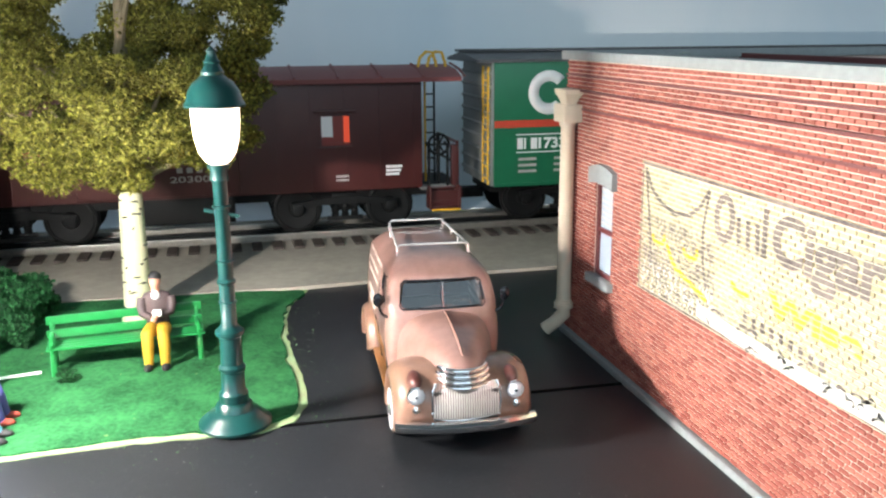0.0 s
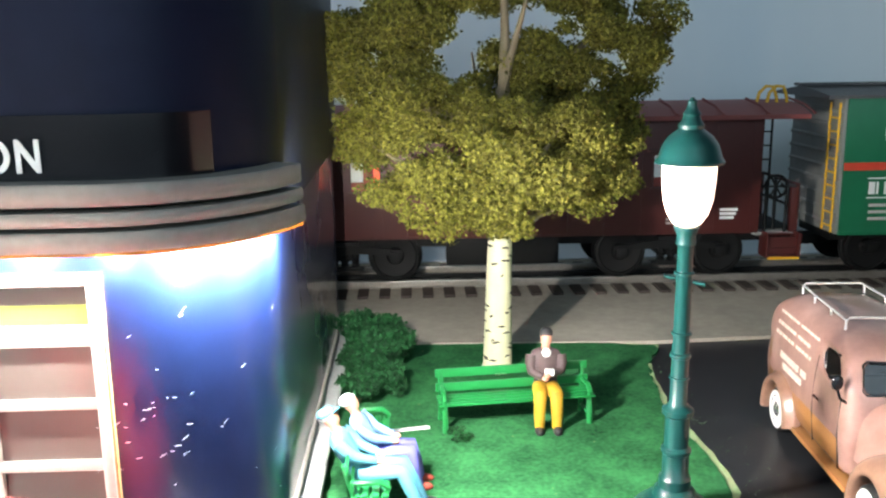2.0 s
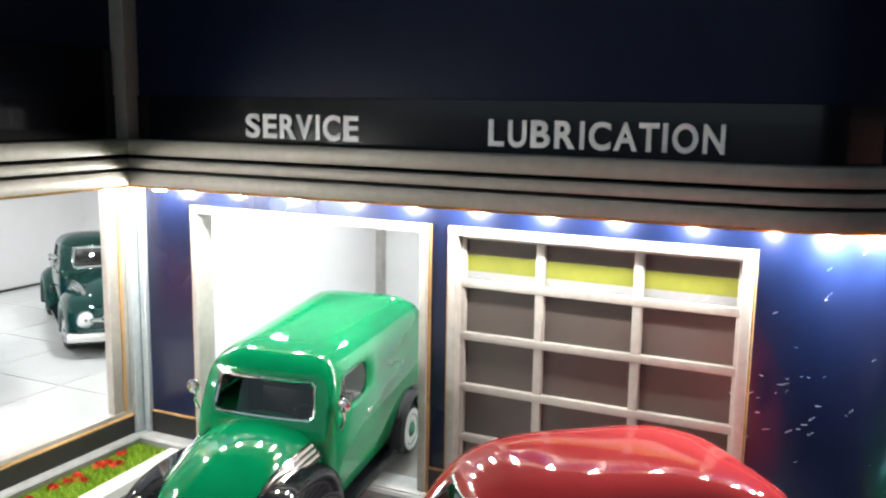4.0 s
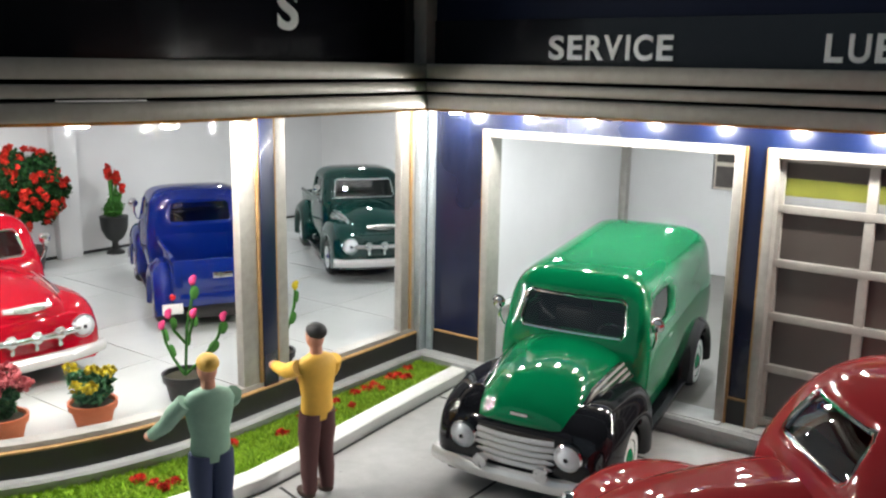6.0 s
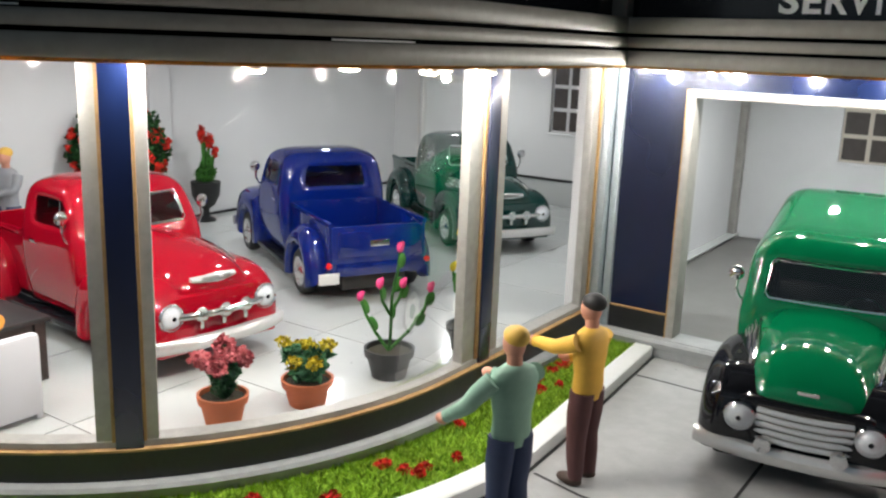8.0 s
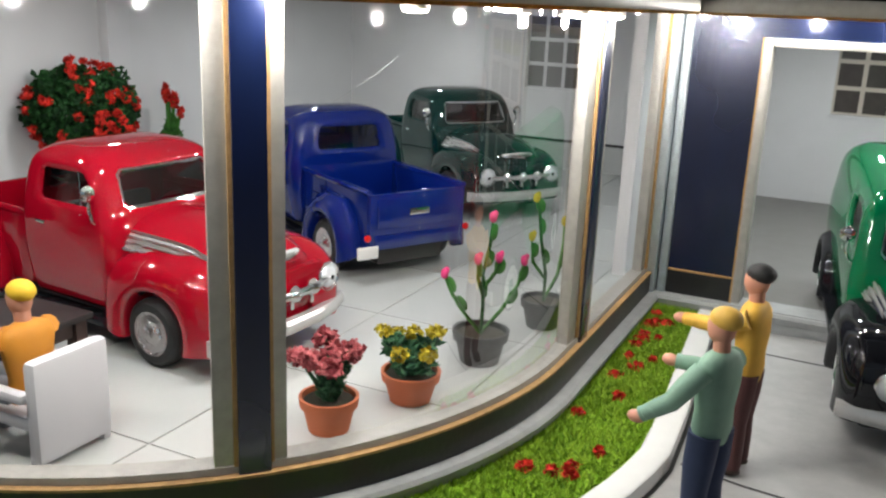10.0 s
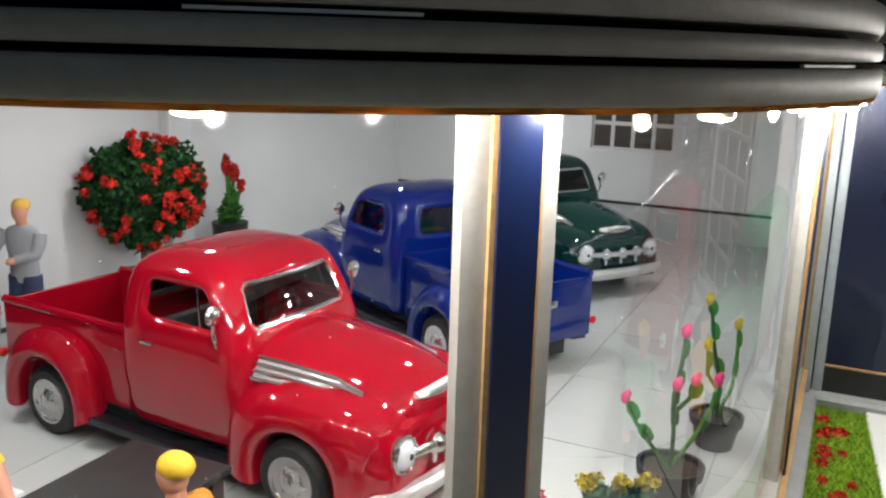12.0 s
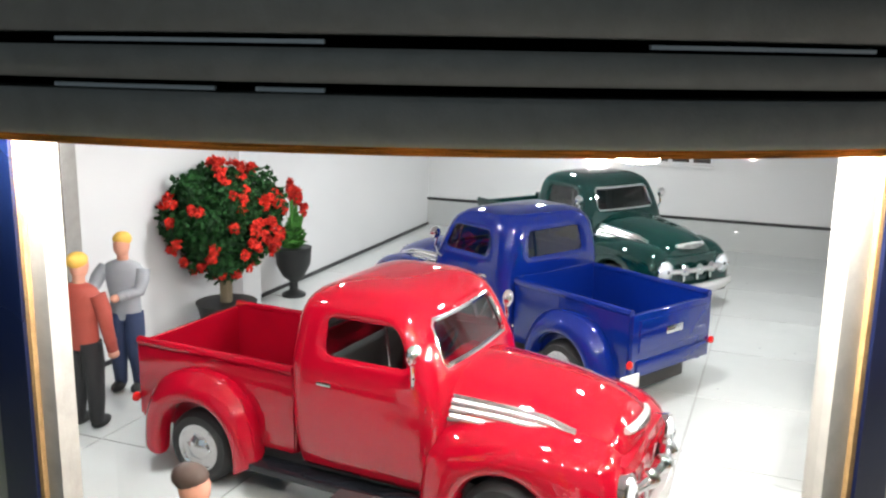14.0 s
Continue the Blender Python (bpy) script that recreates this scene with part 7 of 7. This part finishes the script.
part("number_line", box(21.0, 25.5, BY - 0.03, BY, 6.32, 6.4), LETTER, car)
lettering("17331", 22.75, 25.3, 6.6, 0.82, BY - 0.02, LETTER, car, "car_number", "white car number", bold=0.03)
for k, w in enumerate((0.42, 0.14, 0.5)):
    part("lettering_bar", box(21.1 + 0.52 * k, 21.1 + 0.52 * k + w, BY - 0.03, BY, 6.6, 7.42), LETTER, car)
for k in range(3):
    part("lettering_bar", box(21.2, 22.6, BY - 0.03, BY, 5.75 - 0.45 * k, 5.95 - 0.45 * k), DIM_WRITING, car)
    part("lettering_bar", box(24.0, 25.2, BY - 0.03, BY, 5.75 - 0.45 * k, 5.95 - 0.45 * k), DIM_WRITING, car)
part("underframe", box(19.5, 62, 64.2, 69.1, 3.2, 3.95), BLACK_IRON, car)
part("coupler", box(18.4, 19.6, 66.1, 67.2, 2.5, 3.3, 0.15), BLACK_IRON, car)
rail_truck(car, 22.2, 28.6, 2.6)
rail_truck(car, 48.0, 54.4, 2.6)

# ---------------------------------------------------------------- brick building
BX, B0, B1, BH = 16.62, 6.0, 41.8, 13.75
MORTAR = material("mortar", (0.64, 0.48, 0.4), 0.9, vary=0.15, grain=2, bump=0.3)
STONE = material("grey_stone", (0.26, 0.28, 0.28), 0.8, vary=0.2, grain=1.5, bump=0.3)
CREAM_PIPE = material("cream_pipe", (0.68, 0.58, 0.44), 0.55, vary=0.1, grain=0.8)
BLIND = material("pale_blue_blind", (0.42, 0.5, 0.6), 0.3, vary=0.12, grain=0.6, coat=0.4)
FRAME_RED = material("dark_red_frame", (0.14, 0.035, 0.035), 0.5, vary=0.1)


def brick_paint(name, dark, light):
    m = material(name, dark, 0.75, vary=0.15, grain=3, bump=0.3, bump_grain=9)
    nt = m.node_tree
    b = nt.nodes["Principled BSDF"]
    geo, info, add, fr, ramp = (nt.nodes.new(k) for k in ("ShaderNodeNewGeometry", "ShaderNodeObjectInfo", "ShaderNodeMath", "ShaderNodeMath", "ShaderNodeValToRGB"))
    fr.operation = "FRACT"
    nt.links.new(geo.outputs["Random Per Island"], add.inputs[0])
    nt.links.new(info.outputs["Random"], add.inputs[1])
    nt.links.new(add.outputs[0], fr.inputs[0])
    nt.links.new(fr.outputs[0], ramp.inputs[0])
    ramp.color_ramp.elements[0].color, ramp.color_ramp.elements[1].color = (*dark, 1), (*light, 1)
    nt.links.new(ramp.outputs[0], b.inputs["Base Color"])
    return m


BRICK = brick_paint("red_brick", (0.22, 0.05, 0.036), (0.4, 0.13, 0.095))
MURAL = brick_paint("cream_painted_brick", (0.33, 0.29, 0.17), (0.54, 0.49, 0.32))
hall = thing("brick_building", 0, 0, 0, "red brick building with a faded painted wall advertisement", "building")
WY0, WY1, WZ0, WZ1 = 36.1, 38.0, 4.0, 8.35
bm = bmesh.new()
for a in ((B0, WY0, 0, BH), (WY1, B1, 0, BH), (WY0, WY1, 0, WZ0), (WY0, WY1, WZ1, BH)):
    add_box(bm, BX + 0.05, BX + 0.6, a[0], a[1], a[2], a[3])
part("wall", bm, MORTAR, hall)
part("end_wall", box(BX + 0.1, 70, B1 - 0.5, B1, 0, BH), MORTAR, hall)
part("far_wall", box(BX + 0.1, 70, B0, B0 + 0.5, 0, BH), MORTAR, hall)
part("right_wall", box(69.5, 70, B0, B1, 0, BH), MORTAR, hall)
part("inner_parapet", box(BX + 9, BX + 9.5, B0, B1, BH - 1, BH + 0.2), FRAME_RED, hall)
part("roof", box(BX + 0.6, 69.5, B0 + 0.5, B1 - 0.5, 12.9, 13.1), ROOF_GREY, hall)
part("coping", box(BX - 0.28, BX + 0.75, B0 - 0.1, B1 + 0.15, BH, BH + 0.42, 0.05), STONE, hall, "grey stone coping")
part("coping", box(BX + 0.75, 70.2, B1 - 0.7, B1 + 0.15, BH, BH + 0.42, 0.05), STONE, hall)
part("foot_strip", box(BX - 0.25, BX + 0.05, B0, B1 - 0.2, 0, 0.32, 0.04), STONE, hall, "grey footing strip")
# dark red strips stand in for the shade under the corbel courses
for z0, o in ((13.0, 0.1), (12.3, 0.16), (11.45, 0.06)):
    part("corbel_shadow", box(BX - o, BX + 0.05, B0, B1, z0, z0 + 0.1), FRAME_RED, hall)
win = part("window", box(BX + 0.28, BX + 0.32, WY0, WY1, WZ0, WZ1), FRAME_RED, hall)
for z0, z1 in ((WZ0 + 0.2, 6.05), (6.25, WZ1 - 0.15)):
    part("pane", box(BX + 0.24, BX + 0.28, WY0 + 0.2, WY1 - 0.2, z0, z1), BLIND, win, "pale blue blind behind the glass")
for k in range(7):
    part("blind_slat", box(BX + 0.22, BX + 0.245, WY0 + 0.22, WY1 - 0.22, 6.4 + 0.26 * k, 6.52 + 0.26 * k), WAINSCOT, win)
for a, b in ((WY0, WY0 + 0.2), (WY1 - 0.2, WY1)):
    part("window_frame", box(BX + 0.1, BX + 0.3, a, b, WZ0, WZ1), FRAME_RED, win)
for z0 in (WZ0, 6.05, WZ1 - 0.18):
    part("window_frame", box(BX + 0.12, BX + 0.31, WY0, WY1, z0, z0 + 0.2), FRAME_RED, win)
part("window_sill", box(BX - 0.3, BX + 0.2, WY0 - 0.3, WY1 + 0.3, WZ0 - 0.4, WZ0, 0.05), STONE, win)
bm = bmesh.new()
add_loft(bm, [[(BX - 0.25, y, lo), (BX - 0.25, y, hi), (BX + 0.2, y, hi), (BX + 0.2, y, lo)] for y, lo, hi in ((WY0 - 0.35 + (WY1 - WY0 + 0.7) * f, WZ1 - 0.1 + 0.15 * math.sin(math.pi * f), WZ1 + 0.65 + 0.25 * math.sin(math.pi * f)) for f in (0, 0.17, 0.34, 0.5, 0.67, 0.84, 1))])
part("window_arch", bm, STONE, win, "grey stone window head")

pipe = thing("drainpipe", BX - 0.42, 40.55, 0, "cream drainpipe with a flared hopper head", "drainpipe")
part("pipe", lathe([(0.42, 1.6), (0.42, 1.9), (0.36, 1.95), (0.34, 10.6), (0.42, 10.7), (0.42, 10.9)], 18), CREAM_PIPE, pipe)
part("hopper", box(-0.5, 0.45, -0.7, 0.7, 10.85, 11.7, 0.08), CREAM_PIPE, pipe)
part("hopper_lip", lathe([(0.5, 11.6), (0.72, 11.95), (1.05, 12.2), (1.05, 12.4), (0.8, 12.4)], 4, Matrix.Diagonal((0.62, 0.95, 1, 1)) @ Matrix.Rotation(radians(45), 4, "Z")), CREAM_PIPE, pipe)
part("shoe", tube([(0, 0, 1.75), (0, 0.0, 1.2), (-0.35, 0.25, 0.7), (-0.75, 0.5, 0.3)], [0.36, 0.36, 0.34, 0.36], 14), CREAM_PIPE, pipe)
part("collar", lathe([(0.36, 1.5), (0.48, 1.55), (0.48, 1.8), (0.36, 1.85)], 18), CREAM_PIPE, pipe)

# faded painted advertisement: thin flat shapes on the cream bricks
MY0, MY1, MZ0, MZ1 = 8.0, 33.3, 4.65, 9.95
INK = material("faded_ink", (0.045, 0.036, 0.042), 0.8, vary=0.5, grain=3, tint=(0.2, 0.16, 0.14))
OCHRE = material("faded_yellow_ink", (0.7, 0.5, 0.03), 0.8, vary=0.3, grain=3)
CHALK = material("faded_white", (0.75, 0.75, 0.72), 0.8, vary=0.15, grain=3)
advert = part("wall_advert", box(BX - 0.012, BX - 0.006, MY0, MY1, MZ1 - 0.12, MZ1), INK, hall, "faded painted advertisement")
part("advert_edge", box(BX - 0.012, BX - 0.006, MY1 - 0.1, MY1, MZ0, MZ1), INK, advert)
part("advert_edge", box(BX - 0.012, BX - 0.006, MY0, MY1, MZ0, MZ0 + 0.1), INK, advert)


def stroke(pts, w, mat, name="painted_stroke"):
    bm = bmesh.new()
    v = [Vector((0, a, b)) for a, b in pts]
    rows = []
    for i, p in enumerate(v):
        d = (v[min(i + 1, len(v) - 1)] - v[max(i - 1, 0)]).normalized()
        n = Vector((0, -d.z, d.y)) * w / 2
        rows.append([(BX - 0.014, (p + n).y, (p + n).z), (BX - 0.014, (p - n).y, (p - n).z)])
    add_loft(bm, rows, closed=False)
    part(name, bm, mat, advert, thick=0.01)


stroke([(33.0, 9.7), (32.4, 8.9), (31.6, 8.5), (30.5, 8.3), (29.4, 8.45), (28.7, 8.9), (28.1, 9.6)], 0.16, INK)
stroke([(33.0, 9.7), (32.7, 8.4), (32.4, 7.2), (32.3, 5.9)], 0.14, INK)
stroke([(28.1, 9.6), (28.4, 8.2), (28.3, 7.0), (28.0, 6.0)], 0.14, INK)
rng = random.Random(3)
feathers = {INK.name: bmesh.new(), CHALK.name: bmesh.new()}
for k in range(1100):
    y, z = rng.uniform(27.4, 33.1), rng.uniform(4.8, 8.2)
    if z > 8.0 - abs(y - 30.6) * 0.1 or (z > 6.6 and rng.random() < 0.35):
        continue
    a, L, w = rng.uniform(0, 3.1), rng.uniform(0.08, 0.3), rng.uniform(0.04, 0.1)
    d, n = Vector((0, math.cos(a) * 0.7, math.sin(a))) * L / 2, Vector((0, -math.sin(a), math.cos(a))) * w / 2
    bm = feathers[CHALK.name if z < 6.0 and rng.random() < 0.3 else INK.name]
    c = Vector((BX - 0.02 - 0.004 * rng.random(), y, z))
    bm.faces.new([bm.verts.new(p) for p in (c - d - n, c + d - n, c + d + n, c - d + n)])
for m in (INK, CHALK):
    tagged(part("faded_paintwork", feathers[m.name], m, advert), kind="stuff")
for cy in (31.7, 29.2):
    stroke([(cy + 0.5 * math.cos(a), 7.15 + 0.3 * math.sin(a)) for a in (math.pi * k / 6 for k in range(5, 13))], 0.2, OCHRE)
stroke([(31.0, 7.0), (30.6, 6.5), (30.2, 6.2), (29.0, 5.9), (27.9, 5.6)], 0.22, OCHRE)
# first word as plain faded shapes, the second lettered
stroke([(27.05 + 0.5 * math.cos(q), 8.8 + 0.72 * math.sin(q)) for q in (math.pi * k / 12 for k in range(25))], 0.3, INK)
for q in (26.2, 25.65, 25.1):
    stroke([(q, 9.0), (q - 0.1, 8.05)], 0.22, INK)
stroke([(24.68, 9.62), (24.68, 8.0)], 0.26, INK)
cigar = lettering("Cigar", -24.25, -19.2, 7.5, 2.1, BX - 0.016, INK, advert, "faded_word", "faded dark word", bold=0.035, depth=0.004)
cigar.matrix_basis = pose(0, 0, 0, 0, 0, -90)
rng = random.Random(19)
for k in range(34):
    y, z = rng.uniform(18.5, 28.0), rng.uniform(4.72, 5.5)
    stroke([(y + 0.25 * math.cos(q + k), z + 0.11 * math.sin(q * 1.3)) for q in (0.8 * j for j in range(5))], rng.uniform(0.05, 0.12), INK)
stroke([(26.4, 6.7), (25.8, 6.45), (25.3, 6.55)], 0.2, OCHRE)
word = lettering("Wise", -24.25, -19.8, 6.2, 0.86, BX - 0.016, OCHRE, advert, "faded_word", "faded yellow word", bold=0.035, depth=0.004)
word.matrix_basis = pose(0, 0, 0, 0, 0, -90)
for k in range(9):
    stroke([(25.4 - 0.5 * k, 5.95 - 0.03 * k), (25.4 - 0.5 * k, 5.6 - 0.03 * k)], 0.2, INK)
stroke([(28.5, 5.1), (26.0, 4.95), (22.0, 4.9), (17.0, 5.0)], 0.5, CHALK)

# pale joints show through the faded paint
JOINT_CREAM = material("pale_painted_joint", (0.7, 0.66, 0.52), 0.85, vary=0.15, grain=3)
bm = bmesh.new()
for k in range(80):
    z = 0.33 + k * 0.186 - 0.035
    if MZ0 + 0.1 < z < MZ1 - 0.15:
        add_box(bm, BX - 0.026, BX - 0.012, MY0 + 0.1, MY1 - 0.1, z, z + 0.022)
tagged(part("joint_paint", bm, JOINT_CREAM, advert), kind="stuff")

# courses of bricks: one stretch as single bricks, the rest joined
BL, BHT, GAP, GAPY = 0.47, 0.186, 0.034, 0.05


def courses():
    row = 0
    z = 0.33
    while z < BH - 0.05:
        y = B0 - (BL / 2 if row % 2 else 0)
        while y < B1:
            y0, y1 = max(B0, y), min(B1, y + BL - GAPY)
            if y1 > WY0 and y0 < WY1 and z + BHT > WZ0 - 0.02 and z < WZ1:
                y0, y1 = (y0, min(y1, WY0)) if y0 < WY0 else (max(y0, WY1), y1)
            if y1 - y0 > 0.1:
                yield y0, y1, z, min(BH, z + BHT - GAP), row
            y += BL
        z += BHT
        row += 1


def brick_geometry(rows):
    verts, faces = [], []
    jitter = random.Random(14)
    for y0, y1, z0, z1, row in rows:
        xo = BX + jitter.uniform(-0.004, 0.01) - (0.06 if 12.3 < z0 < 13.0 else 0.0)
        xi, i, e = BX + 0.06, len(verts), 0.012
        verts += [(xi, y0, z0), (xi, y1, z0), (xi, y1, z1), (xi, y0, z1), (xo, y0 + e, z0 + e), (xo, y1 - e, z0 + e), (xo, y1 - e, z1 - e), (xo, y0 + e, z1 - e)]
        faces += [(i + 4, i + 7, i + 6, i + 5), (i, i + 4, i + 5, i + 1), (i + 1, i + 5, i + 6, i + 2), (i + 2, i + 6, i + 7, i + 3), (i + 3, i + 7, i + 4, i)]
    return [(a * U, b * U, c * U) for a, b, c in verts], faces


def in_mural(y0, y1, z0):
    return MY0 < (y0 + y1) / 2 < MY1 and MZ0 < z0 + 0.08 < MZ1


every = list(courses())
single = [r for r in every if 20.6 < r[0] < 23.6 and r[2] < 4.6 and not in_mural(*r[:3]) and abs(r[1] - r[0] - BL + GAPY) < 1e-6][:290]
chosen = set(single)
for name, mat, keep in (("brickwork", BRICK, False), ("painted_brickwork", MURAL, True)):
    v, f = brick_geometry([r for r in every if r not in chosen and in_mural(*r[:3]) == keep])
    me = bpy.data.meshes.new(name)
    me.from_pydata(v, [], f)
    me.materials.append(mat)
    ob = new(name, me)
    ob.parent = hall
    tagged(ob, kind="stuff")
v, f = brick_geometry([(0, BL - GAPY, 0, BHT - GAP, 0)])
brick_mesh = bpy.data.meshes.new("brick")
brick_mesh.from_pydata([(a - BX * U, b, c) for a, b, c in v], [], f)
brick_mesh.materials.append(BRICK)
for y0, y1, z0, z1, row in single:
    ob = new("brick", brick_mesh)
    ob.parent = hall
    ob.location = Vector((BX, y0, z0)) * U


# loose green flock crumbs on the asphalt along the lawn
nrng = np.random.default_rng(21)
cnt = 480
pick = nrng.integers(0, len(LAWN_LINE) - 4, cnt) + 3
ln = np.array(LAWN_LINE + LAWN_LINE[:1])
fr = nrng.random(cnt)[:, None]
at2 = ln[pick] * (1 - fr) + ln[np.minimum(pick + 1, len(ln) - 2)] * fr
off = np.abs(nrng.normal(size=cnt)) * 1.1
at2 = at2 + np.stack([np.where(at2[:, 0] > 1.5, off, nrng.normal(size=cnt) * 0.6), np.where(at2[:, 0] > 1.5, nrng.normal(size=cnt) * 0.5, -off * 1.6)], 1)
at3 = np.concatenate([at2, np.full((cnt, 1), 0.012)], 1)
qa, qb = nrng.normal(size=(cnt, 3)) * 0.035, nrng.normal(size=(cnt, 3)) * 0.035
qa[:, 2], qb[:, 2] = np.abs(qa[:, 2]), np.abs(qb[:, 2])
crumbs = leaf_part("flock_crumbs", (np.stack([at3, at3 + qa, at3 + qb], 1).reshape(-1, 3) * U, np.arange(cnt)[:, None] * 3 + [[0, 1, 2]]), leaf_stuff("flock_crumb", (0.05, 0.2, 0.06), (0.2, 0.4, 0.16)), None, "loose green flock crumbs on the asphalt", "stuff")
crumbs["category"] = "flock"

structure("lawn_strip", box(-10.6, -8.6, 41.3, 41.5, 0.1, 0.22, 0.03, Matrix.Translation((-9.6, 41.4, 0)) @ Matrix.Rotation(radians(11), 4, "Z") @ Matrix.Translation((9.6, -41.4, 0))), WHITE_STRIP, "thin pale strip lying on the lawn", "strip")
